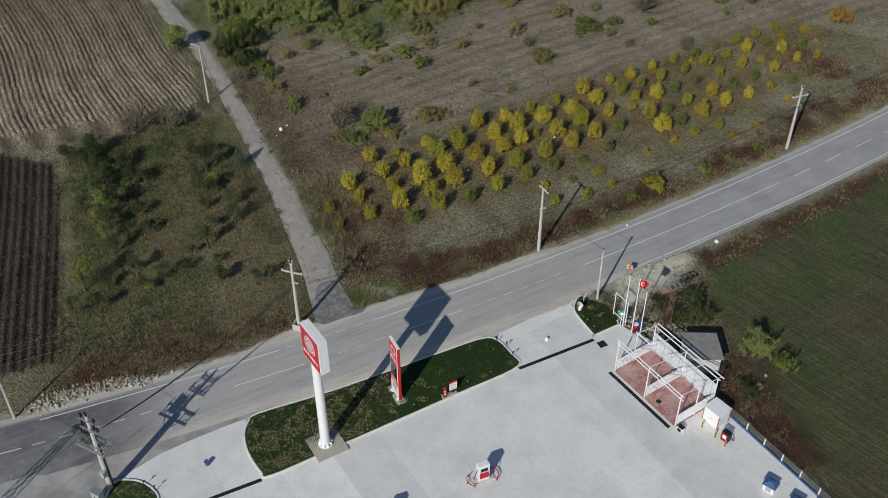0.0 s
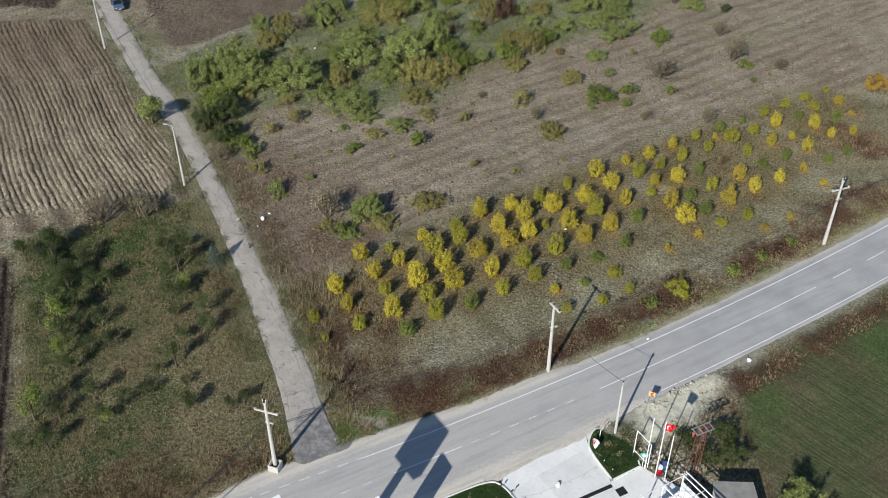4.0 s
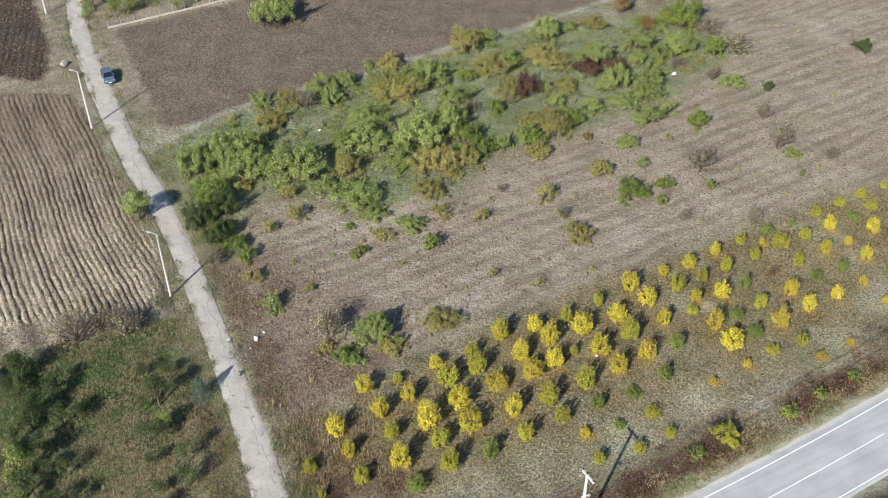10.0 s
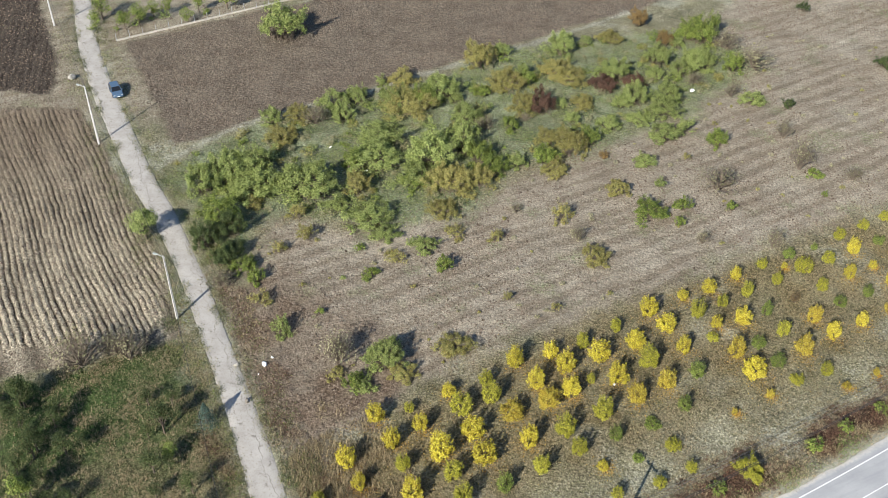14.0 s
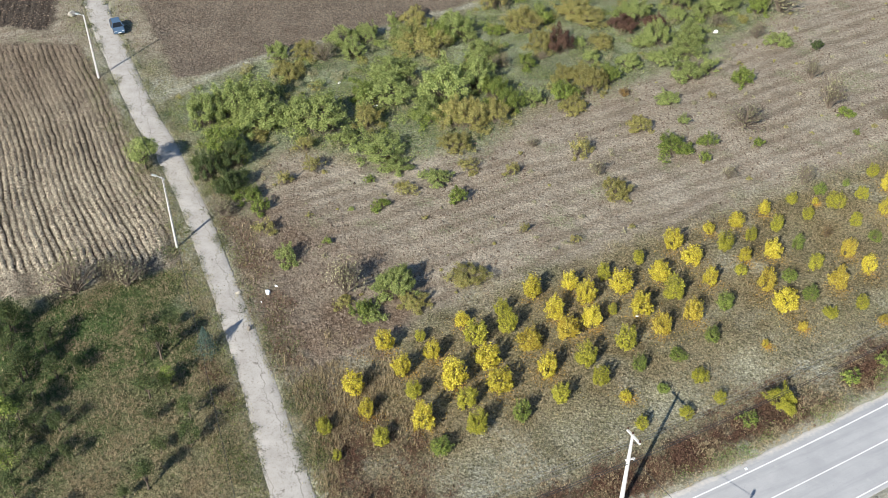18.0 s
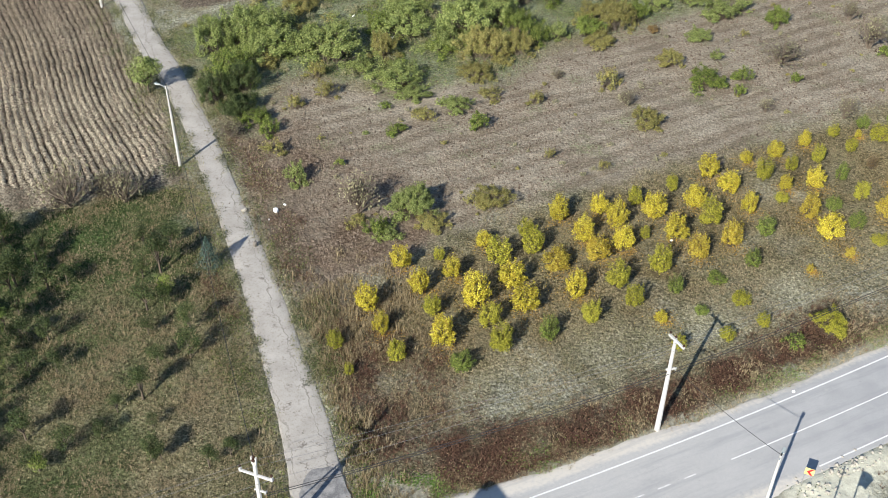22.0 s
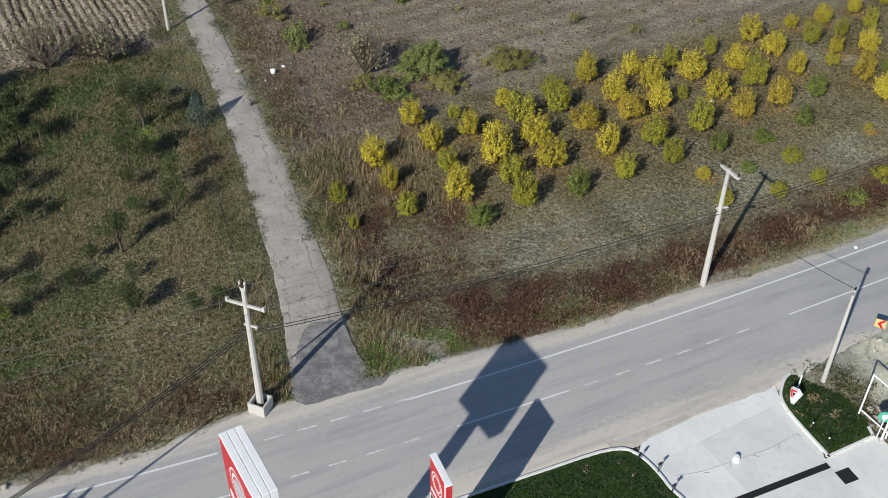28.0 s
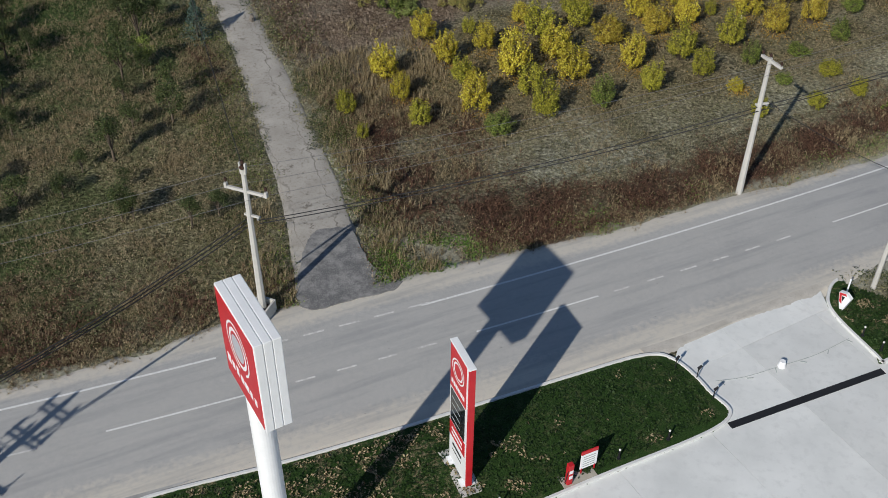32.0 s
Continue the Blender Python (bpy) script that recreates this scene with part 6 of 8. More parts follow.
STAINED.color(STAINED.mix(STAINED.ramp(s2, (0.5, 0.0), (0.7, 0.7)), sc, (0.560, 0.490, 0.465)))
GLASS = Mat("dark_glass", 0.08, 0.0, 0.5).color((0.015, 0.018, 0.022)).m
LENS = plain("lamp_glass", (0.75, 0.74, 0.70), 0.25)


def tube(name, p, r, material, parent=None, seg=5):
    """One unbroken round line through places."""
    p = np.asarray(p, float)
    d = np.gradient(p, axis=0)
    d /= np.linalg.norm(d, axis=1)[:, None]
    a = np.cross(d, (0.13, 0.21, 0.97))
    a /= np.linalg.norm(a, axis=1)[:, None] + 1e-9
    b = np.cross(d, a)
    n = len(p)
    ring = np.stack([p + r * (math.cos(k * 2 * math.pi / seg) * a + math.sin(k * 2 * math.pi / seg) * b) for k in range(seg)], 1)
    i = np.arange(n - 1)[:, None] * seg + np.arange(seg)[None]
    j = np.arange(n - 1)[:, None] * seg + (np.arange(seg)[None] + 1) % seg
    f = np.stack([i, j, j + seg, i + seg], -1).reshape(-1, 4)
    return np_mesh(name, ring.reshape(-1, 3), f, material, parent, True)


def cable(name, label, a, b, sag, r, material):
    """A hanging cable between two places."""
    a, b = np.array(a, float), np.array(b, float)
    n = 14
    t = np.linspace(0, 1, n + 1)[:, None]
    p = a + (b - a) * t
    p[:, 2] -= sag * 4 * t[:, 0] * (1 - t[:, 0])
    return tagged(tube(name, p, r, material), label, "cable")


# Near-black infill: the shade of the box's hollow is put into its colour.
HOLLOW_SHADE = plain("hollow_shade", (0.055, 0.048, 0.040), 0.95, vary=0.3, scale=4.0, grit=0.4)


def mast(root, height, r0, r1, seg=8):
    bm = B()
    rod(bm, (0, 0, -0.3), (0, 0, height), r0, r1, seg)
    return part("pole", bm, POLE, root)


def insulator(root, at):
    bm = B()
    x, y, z = at
    rod(bm, (x, y, z), (x, y, z + 0.12), 0.02, seg=6)
    rod(bm, (x, y, z + 0.12), (x, y, z + 0.20), 0.085, 0.06, 8)
    rod(bm, (x, y, z + 0.20), (x, y, z + 0.30), 0.10, 0.05, 8)
    return part("insulator", bm, PORCELAIN, root)


def power_pole(at, turn, height, label, plinth=False, wide=True):
    """Concrete distribution pole: crossarm, insulators, lower bracket with a cable clamp."""
    root = thing("power_pole", label, "power pole", at, turn, "power poles")
    mast(root, height, 0.24, 0.13)
    if wide:
        bm = B()
        box(bm, (2.5, 0.16, 0.16), (0, 0, height - 1.75), 0, 0.02)
        box(bm, (0.16, 0.2, 0.34), (-1.2, 0, height - 1.75), 0, 0.02)
        box(bm, (0.16, 0.2, 0.34), (1.2, 0, height - 1.75), 0, 0.02)
        part("crossarm", bm, POLE, root)
        for x in (-1.2, 1.2):
            insulator(root, (x, 0, height - 1.4))
        bm = B()
        for x in (-0.12, 0.12):
            box(bm, (0.11, 0.16, 0.7), (x, 0, height - 0.55), 0, 0.02, (0, 4 if x > 0 else -4))
        part("pole_head", bm, POLE, root)
        part("drum_insulator", rod(B(), (0, -0.14, height - 0.1), (0, 0.14, height - 0.1), 0.14, seg=10), PORCELAIN, root)
    else:
        bm = B()
        box(bm, (1.8, 0.2, 0.18), (0.06, -0.12, height - 0.28), -74, 0.03)
        part("crossarm", bm, POLE, root)
        insulator(root, (0.27, -0.92, height - 0.12))
        insulator(root, (-0.16, 0.66, height - 0.12))
    insulator(root, (0, 0, height))
    bm = B()
    box(bm, (0.9, 0.14, 0.12), (0.15, 0, height - 3.3), 0, 0.015)
    part("bracket", bm, POLE, root)
    bm = B()
    rod(bm, (0.5, -0.05, height - 3.4), (0.5, 0.25, height - 3.4), 0.06, seg=8)
    part("cable_clamp", bm, STEEL, root)
    if plinth:
        bm = B()
        for sx, sy, at_ in ((1.15, 0.12, (0.05, -0.62, -0.1)), (1.15, 0.12, (0.05, 0.42, -0.1)), (0.12, 0.92, (-0.46, -0.1, -0.1)), (0.12, 0.92, (0.56, -0.1, -0.1))):
            box(bm, (sx, sy, 0.95), at_, 0, 0.02)
        part("plinth", bm, POLE, root, "weathered concrete box round the foot")
        part("fill", box(B(), (0.9, 0.9, 0.5), (0.05, -0.1, -0.05), 0, 0.03), HOLLOW_SHADE, root, "dark infill coloured as the box's shaded hollow")
    return root


P1, P2, P3 = (-29.35, -13.5), (0.0, 0.2), (37.7, 22.7)
power_pole((*P1, 0), -18, 10.4, "pale concrete power pole with wide crossarm in a concrete box", True, True)
power_pole((*P2, 0), 15, 10.15, "pale concrete power pole with short bracket on the road verge", False, False)
power_pole((*P3, 0), 20, 10.5, "pale concrete power pole with wide crossarm on the road verge", False, True)


def street_pole(at, turn, height, arm, label, head=True):
    root = thing("street_lamp", label, "street lamp", at, turn, "street lamps")
    mast(root, height, 0.17, 0.09)
    bm = B()
    rod(bm, (-0.25, 0, height - 0.25), (arm, 0, height - 0.05), 0.045, seg=8)
    part("arm", bm, STEEL, root)
    bm = B()
    box(bm, (0.62, 0.26, 0.13), (arm + 0.2, 0, height - 0.12), 0, 0.04)
    lamp = part("lamp_head", bm, GREYMETAL, root)
    bm = B()
    box(bm, (0.45, 0.2, 0.04), (arm + 0.2, 0, height - 0.155), 0, 0.01)
    part("lamp_glass", bm, LENS, lamp)
    bm = B()
    rod(bm, (0, 0.0, height), (0, 0, height + 0.18), 0.07, 0.05, 8)
    part("cap", bm, BLACK, root)
    return root


street_pole((-48.4, 35.5, 0), 160, 10.0, 0.9, "slim pale concrete lamp pole beside the farm track")
street_pole((-69.5, 74.3, 0), 160, 10.0, 0.9, "slim pale concrete lamp pole beside the farm track")
street_pole((-88.8, 112.5, 0), 160, 10.0, 0.9, "slim pale concrete lamp pole beside the farm track")
street_pole((6.5, -8.9, 0), 60, 8.0, 0.35, "pale concrete lamp pole beside the small lawn")
street_pole((-58.8, -27.2, 0), 60, 8.6, 0.5, "pale concrete lamp pole beside the rubble bank")

for k, dx in enumerate((-1.15, 0.0, 1.15)):
    zz = 0.0 if dx else 1.6
    a1 = (P1[0] + dx * 0.95, P1[1] - dx * 0.3, 8.75 + zz * 0.95)
    a2 = (P2[0] + 0.4 + dx * 0.5, P2[1] + dx * 0.15, 9.2 + zz * 0.4)
    a3 = (P3[0] + dx * 0.94, P3[1] + dx * 0.34, 9.1 + zz * 0.95)
    cable("power_line", "bare overhead wire between concrete poles", a1, a2, 0.5, 0.012, BARE_WIRE)
    cable("power_line", "bare overhead wire between concrete poles", a2, a3, 0.6, 0.012, BARE_WIRE)
    cable("power_line", "bare overhead wire running on along the road", a3, (a3[0] + 42, a3[1] + 27, 9.3 + zz), 0.6, 0.012, BARE_WIRE)
    cable("power_line", "bare overhead wire leaving over the meadow", a1, (-58.8 + 0.3 * dx, -27.2 - 0.6 * dx, 8.7 + zz), 0.6, 0.012, BARE_WIRE)
for dz, dx in ((0.0, 0.0), (0.22, 0.12)):
    cable("service_cable", "dark bundled cable between concrete poles", (P1[0] + 0.5, P1[1], 6.6 + dz), (P2[0] + 0.3, P2[1] + dx, 6.5 + dz), 0.55, 0.028, WIRE)
    cable("service_cable", "dark bundled cable between concrete poles", (P2[0] + 0.3, P2[1] + dx, 6.5 + dz), (P3[0] + 0.3, P3[1], 7.1 + dz), 0.7, 0.028, WIRE)
    cable("service_cable", "dark bundled cable running on along the road", (P3[0] + 0.3, P3[1], 7.1 + dz), (P3[0] + 42, P3[1] + 27, 7.2 + dz), 0.7, 0.028, WIRE)
for k in range(3):
    cable("service_cable", "dark heavy cable from transformer to concrete pole", (-45.4 + 0.3 * k, -35.6 + 0.1 * k, 8.4 + 0.2 * k), (P1[0] - 0.2, P1[1], 6.3 + 0.28 * k), 0.9, 0.03, WIRE)
cable("service_cable", "dark cable from pole to street lamp", (0.4, 0.1, 7.2), (6.5, -8.9, 8.05), 0.35, 0.02, WIRE)
cable("service_cable", "dark cable along the farm track", (P1[0], P1[1], 10.1), (-48.4, 35.5, 10.1), 0.9, 0.025, WIRE)
cable("service_cable", "dark cable along the farm track", (-48.4, 35.5, 10.1), (-69.5, 74.3, 10.1), 0.9, 0.025, WIRE)
cable("service_cable", "dark cable along the farm track", (-69.5, 74.3, 10.1), (-88.8, 112.5, 10.1), 0.9, 0.025, WIRE)
cable("service_cable", "dark stay cable from transformer across the road", (-47.4, -36.2, 8.3), (-58.8, -27.2, 8.4), 0.3, 0.02, WIRE)
cable("service_cable", "dark cable from transformer to the mast", (-47.4, -36.6, 8.2), (-56.8, -47.0, 7.5), 0.4, 0.02, WIRE)

# ---- transformer pole ----
TANKGREEN = plain("tank_paint", (0.17, 0.20, 0.185), 0.5, 0.3, vary=0.2)
tp = thing("transformer_pole", "concrete pole carrying a grey transformer, platform and cables", "transformer", (-46.1, -36.4, 0), -28)
mast(tp, 11.2, 0.30, 0.17)
for y in (-0.8, 0.8):
    part("platform_beam", box(B(), (3.6, 0.14, 0.18), (0.0, y, 6.9)), STEEL, tp)
for x in (-1.6, -0.75, 0.75, 1.6):
    part("platform_tie", box(B(), (0.12, 1.7, 0.12), (x, 0, 6.92)), STEEL, tp)
for x in (-1.6, 1.6):
    for y in (-0.55, 0.55):
        part("rail_post", rod(B(), (x, y, 6.95), (x * 1.05, y * 1.1, 7.9), 0.035, seg=6), STEEL, tp)
    part("rail", rod(B(), (x * 1.05, -0.62, 7.9), (x * 1.05, 0.62, 7.9), 0.035, seg=6), STEEL, tp)
for s_ in (-1, 1):
    part("platform_brace", rod(B(), (1.4 * s_, 0.0, 6.9), (0.2 * s_, 0.0, 5.6), 0.05, seg=6), STEEL, tp)
tank = part("tank", box(B(), (1.0, 0.85, 0.95), (-0.8, 0, 7.08), 0, 0.06), TANKGREEN, tp, "grey-green ribbed transformer tank")
part("tank_lid", box(B(), (1.1, 0.95, 0.08), (-0.8, 0, 8.03), 0, 0.02), TANKGREEN, tank)
for k in range(9):
    part("fin", box(B(), (0.04, 1.05, 0.7), (-1.24 + k * 0.11, 0, 7.2)), TANKGREEN, tank)
part("oil_drum", rod(B(), (-1.3, 0.3, 8.27), (-0.3, 0.3, 8.27), 0.15, seg=12), TANKGREEN, tank)


def bushing(x, y, z):
    """A dark stacked insulator."""
    bm = B()
    for q in range(4):
        rod(bm, (x, y, z + q * 0.13), (x, y, z + q * 0.13 + 0.07), 0.13, 0.09, seg=10)
    rod(bm, (x, y, z), (x, y, z + 0.6), 0.05, seg=8)
    part("bushing", bm, BLACK, tp, "dark stacked insulator")


for x in (-1.25, -0.85, -0.45):
    bushing(x, -0.15, 8.3)
for z, w_ in ((9.3, 2.2), (10.6, 1.9)):
    for y in (-0.22, 0.22):
        part("crossarm", box(B(), (w_, 0.09, 0.12), (0, y, z)), STEEL, tp)
for x in (-0.95, -0.35, 0.5, 0.95):
    bushing(x, 0.0, 9.42)
for x in (-0.8, 0.8):
    bushing(x, 0.0, 10.72)
bushing(0.0, 0.0, 11.2)
bars = ((-1.25, -0.15, 8.9, -0.95, 0.0, 10.0), (-0.85, -0.15, 8.9, -0.35, 0.0, 10.0), (-0.45, -0.15, 8.9, 0.5, 0.0, 10.0), (-0.95, 0.0, 10.0, -0.8, 0.0, 11.3),
        (0.95, 0.0, 10.0, 0.8, 0.0, 11.3), (-0.4, 0.2, 8.3, 1.6, 0.3, 7.2), (-0.5, 0.3, 8.3, 1.5, 0.4, 7.0), (0.3, 0.2, 7.4, 1.7, 0.1, 7.9))
for ax, ay, az, bx, by, bz in bars:
    bm = B()
    a_, b_ = Vector((ax, ay, az)), Vector((bx, by, bz))
    last_ = a_
    for q in range(1, 7):
        t = q / 6
        now_ = a_.lerp(b_, t) + Vector((0.12, -0.18, -0.35)) * math.sin(t * math.pi)
        rod(bm, last_, now_, 0.035, seg=6)
        last_ = now_
    part("jumper_cable", bm, WIRE, tp)
for x in (0.30, 0.42, -0.30):
    part("conduit", rod(B(), (x, 0.12, 0.2), (x * 0.9, 0.12, 7.0), 0.06, seg=6), BLACK, tp)
part("switch_box", box(B(), (0.55, 0.4, 0.8), (0.1, -0.45, 2.4), 0, 0.03), GREYMETAL, tp)
cab = thing("meter_cabinet", "grey-green metal switch cabinet at the transformer pole", "cabinet", (-46.9, -37.9, 0), -28)
bm = B()
box(bm, (1.1, 0.7, 1.5), (0, 0, 0), 0, 0.03)
part("body", bm, GREYMETAL, cab)
bm = B()
box(bm, (1.2, 0.8, 0.08), (0, 0, 1.5), 0, 0.02)
part("roof", bm, STEEL, cab)
for x in (-0.27, 0.27):
    bm = B()
    box(bm, (0.5, 0.03, 1.3), (x, -0.36, 0.1), 0, 0.008)
    d_ = part("door", bm, GREYMETAL, cab)
    bm = B()
    box(bm, (0.05, 0.05, 0.16), (x * 0.3, -0.39, 0.7))
    part("handle", bm, BLACK, d_)


def lattice(root, height, w0, w1, r, material, bays):
    """A four-legged braced mast."""
    ws = [w0 + (w1 - w0) * k / bays for k in range(bays + 1)]
    zs = [height * k / bays for k in range(bays + 1)]
    c4 = ((-1, -1), (1, -1), (1, 1), (-1, 1))
    for cx, cy in c4:
        part("leg", rod(B(), (cx * w0 / 2, cy * w0 / 2, -0.1), (cx * w1 / 2, cy * w1 / 2, height), r, seg=5), material, root)
    for k in range(bays):
        for (ax, ay), (bx, by) in zip(c4, c4[1:] + c4[:1]):
            a_, b_ = ws[k] / 2, ws[k + 1] / 2
            part("brace", rod(B(), (ax * a_, ay * a_, zs[k]), (bx * b_, by * b_, zs[k + 1]), r * 0.7, seg=4), material, root)


lm_ = thing("lattice_mast", "galvanised lattice lighting mast at the station entrance", "mast", (-57.2, -39.6, 0), 20)
lattice(lm_, 8.2, 1.0, 0.45, 0.05, STEEL, 9)
part("floodlight", box(B(), (0.7, 0.25, 0.5), (0, -0.3, 8.15), 0, 0.03, (20, 0)), WHITE, lm_)
part("head_frame", box(B(), (1.3, 0.2, 0.12), (0, 0, 8.15)), STEEL, lm_)
rm = thing("lattice_mast", "rusty red and white lattice mast topped by a steel frame", "mast", (13.9, -13.9, 0), 25)
RUST = plain("rusty_steel", (0.20, 0.075, 0.05), 0.8, 0.2, vary=0.3)
lattice(rm, 6.6, 0.9, 0.6, 0.035, RUST, 7)
for y in (-0.45, 0.45):
    part("frame_beam", box(B(), (2.1, 0.08, 0.10), (0, y, 6.6)), STEEL, rm)
for x in (-0.95, -0.3, 0.35, 1.0):
    part("frame_tie", box(B(), (0.08, 1.0, 0.1), (x, 0, 6.62)), STEEL, rm)
PINK = plain("red_insulator", (0.42, 0.10, 0.08), 0.4)
for x in (-0.9, 0.0, 0.9):
    part("insulator", rod(rod(B(), (x, 0.2, 5.7), (x, 0.2, 6.2), 0.07, seg=6), (x, 0.2, 6.2), (x, 0.2, 6.4), 0.2, 0.08, 8), PINK, rm)

# ---- tall sign and price pylon ----
ts = thing("totem_sign", "tall white totem sign with a red panelled box head", "sign", (-24.75, -31.0, 0), -56.3)
part("pole", rod(B(), (0, 0, 0.2), (0, 0, 13.4), 0.50, 0.46, 28), WHITE, ts)
part("base_flange", rod(B(), (0, 0, 0.12), (0, 0, 0.24), 0.78, seg=24), WHITE, ts)
for k in range(10):
    a = k * math.pi / 5
    part("gusset", box(B(), (0.30, 0.04, 0.35), (0.62 * math.cos(a), 0.62 * math.sin(a), 0.24), math.degrees(a)), WHITE, ts)
for k in range(3):
    slab_ = part("head_slab", box(B(), (3.65, 0.325, 4.25), (0.25, -0.335 + 0.335 * k, 12.9), 0, 0.03), WHITE, ts)
for s in (-1, 1):
    y0 = s * 0.505
    face = part("sign_face", box(B(), (3.45, 0.03, 4.05), (0.25, y0, 13.0), 0, 0.008), RED, ts, "glossy red sign panel with pale rings")
    for r_, wd in ((1.12, 0.10), (0.86, 0.16)):
        bm = B()
        for k in range(30):
            if r_ > 1 and k in (22, 23, 24):
                continue
            a0, a1_ = k * 2 * math.pi / 30, (k + 1.03) * 2 * math.pi / 30
            q = [bm.verts.new((0.25 + rr * math.cos(a) * 0.92, y0 + s * 0.02, 15.5 + rr * math.sin(a))) for rr, a in ((r_, a0), (r_, a1_), (r_ - wd, a1_), (r_ - wd, a0))]
            bm.faces.new(q)
        part("ring", bm, WHITE, face)
    bm = B()
    got = bmesh.ops.create_circle(bm, cap_ends=True, segments=26, radius=0.56, matrix=pose(0.25, y0 + s * 0.022, 15.5, 90))
    part("disc", bm, plain("pearl_disc", (0.50, 0.52, 0.56), 0.3), face)
    for k, wx in enumerate((0.42, 0.34, 0.3, 0.36, 0.5, 0.3, 0.28)):
        part("letter_bar", box(B(), (wx * 0.75, 0.02, 0.42 if k in (0, 2) else 0.32), (-1.05 + k * 0.42, y0 + s * 0.02, 13.75 + (0.0 if k else -0.05)), 0), WHITE, face)
pad = thing("paving_pad", "sandy concrete pad round the tall sign", "paving", (-24.6, -31.1, 0), 31)
part("slab", box(B(), (3.5, 3.5, 0.12), (0, 0, 0.10), 0, 0.03), PAVER, pad)

py = thing("price_pylon", "slim red and white price pylon with a dark display", "sign", (-17.45, -24.25, 0), -63.8)
part("body", box(B(), (2.1, 0.30, 8.05), (0, 0, 0.3), 0, 0.03), WHITE, py)
part("edge_trim", box(B(), (0.10, 0.33, 8.06), (1.008, 0, 0.298), 0, 0.02), RED, py, "red edge strip")
part("top_cap", box(B(), (2.16, 0.36, 0.08), (0, 0, 8.35), 0, 0.02), WHITE, py)
part("footing", box(B(), (3.0, 1.1, 0.22), (0, 0, 0), 0, 0.02), POLE, py, "pale concrete footing")
for x in (-0.75, 0.75):
    part("foot_plate", box(B(), (0.5, 0.7, 0.12), (x, 0, 0.22), 0, 0.01), WHITE, py)
for s in (-1, 1):
    y0 = s * 0.16
    f_ = part("top_panel", box(B(), (1.75, 0.03, 2.7), (-0.1, y0, 5.6), 0, 0.006), RED, py, "red panel with pale rings")
    for r_, wd in ((0.68, 0.08), (0.5, 0.1)):
        bm = B()
        for k in range(24):
            a0, a1_ = k * math.pi / 12, (k + 1.03) * math.pi / 12
            bm.faces.new([bm.verts.new((-0.1 + rr * math.cos(a), y0 + s * 0.02, 7.2 + rr * math.sin(a))) for rr, a in ((r_, a0), (r_, a1_), (r_ - wd, a1_), (r_ - wd, a0))])
        part("ring", bm, WHITE, f_)
    for k in range(6):
        part("letter_bar", box(B(), (0.19, 0.02, 0.26), (-0.72 + k * 0.25, y0 + s * 0.018, 5.95)), WHITE, f_)
    sc_ = part("display", box(B(), (1.6, 0.035, 2.2), (-0.1, y0, 3.25), 0, 0.006), GLASS, py, "black price display, switched off")
    for k in range(4):
        part("digit_row", box(B(), (0.95, 0.01, 0.06), (-0.25, y0 + s * 0.02, 3.55 + k * 0.48)), GREYMETAL, sc_)
    lo_ = part("lower_panel", box(B(), (1.75, 0.03, 0.95), (-0.1, y0, 2.2), 0, 0.006), RED, py, "red band with pale writing")
    for k in range(2):
        part("letter_bar", box(B(), (1.2, 0.02, 0.14), (-0.1, y0 + s * 0.018, 2.45 + 0.32 * k)), WHITE, lo_)
    part("letter_bar", box(B(), (1.05, 0.012, 0.16), (-0.1, y0, 1.65)), BLACK, py)
    part("letter_bar", box(B(), (1.05, 0.012, 0.07), (-0.1, y0, 1.3)), BLACK, py)

# ---- island clutter ----
ex = thing("fire_cabinet", "red fire extinguisher post on a concrete pad", "fire extinguisher", (-12.15, -24.55, 0.12), 29)
part("post", box(B(), (0.30, 0.26, 1.45), (0, 0, 0), 0, 0.03), RED, ex)
for z in (0.45, 0.85):
    part("label_plate", box(B(), (0.2, 0.02, 0.22), (0, -0.135, z)), WHITE, ex)
part("nozzle_hook", rod(B(), (-0.15, -0.1, 1.1), (-0.3, -0.15, 0.4), 0.02, seg=6), BLACK, ex)
part("pad", box(B(), (1.9, 1.0, 0.1), (0.6, 0.1, -0.08), 0, 0.01), PAVER, ex, "concrete pad let into the lawn")
nb = thing("notice_board", "white notice board with red header on the lawn", "sign", (-11.2, -23.75, 0.12), 29)
part("board", box(B(), (0.95, 0.05, 1.05), (0, 0, 0.35), 0, 0.01), WHITE, nb)
part("header", box(B(), (0.95, 0.06, 0.24), (0, 0, 1.40), 0, 0.01), RED, nb)
for x in (-0.38, 0.38):
    part("leg", box(B(), (0.07, 0.05, 0.4), (x, 0, 0)), RED, nb)
for k in range(5):
    part("text_bar", box(B(), (0.68, 0.012, 0.05), (0, -0.03, 0.5 + k * 0.17)), GREYMETAL, nb)


def garden_light(at):
    root = thing("bollard_light", "short black bollard light with a white globe", "lamp", at, 0, "bollard lights")
    part("post", rod(B(), (0, 0, 0), (0, 0, 0.62), 0.05, seg=8), BLACK, root)
    part("foot", rod(B(), (0, 0, 0), (0, 0, 0.05), 0.11, seg=8), BLACK, root)
    bm = B()
    bmesh.ops.create_uvsphere(bm, u_segments=10, v_segments=6, radius=0.065, matrix=Matrix.Translation((0, 0, 0.66)))
    part("globe", bm, LENS, root)
    return root


gl = garden_light((-9.6, -22.9, 0.15))
for x, y in ((-7.0, -21.5), (-15.5, -26.2), (-21.2, -29.4), (4.78, -13.2), (5.5, -14.35)):
    copy_thing(gl, pose(x, y, 0.15))


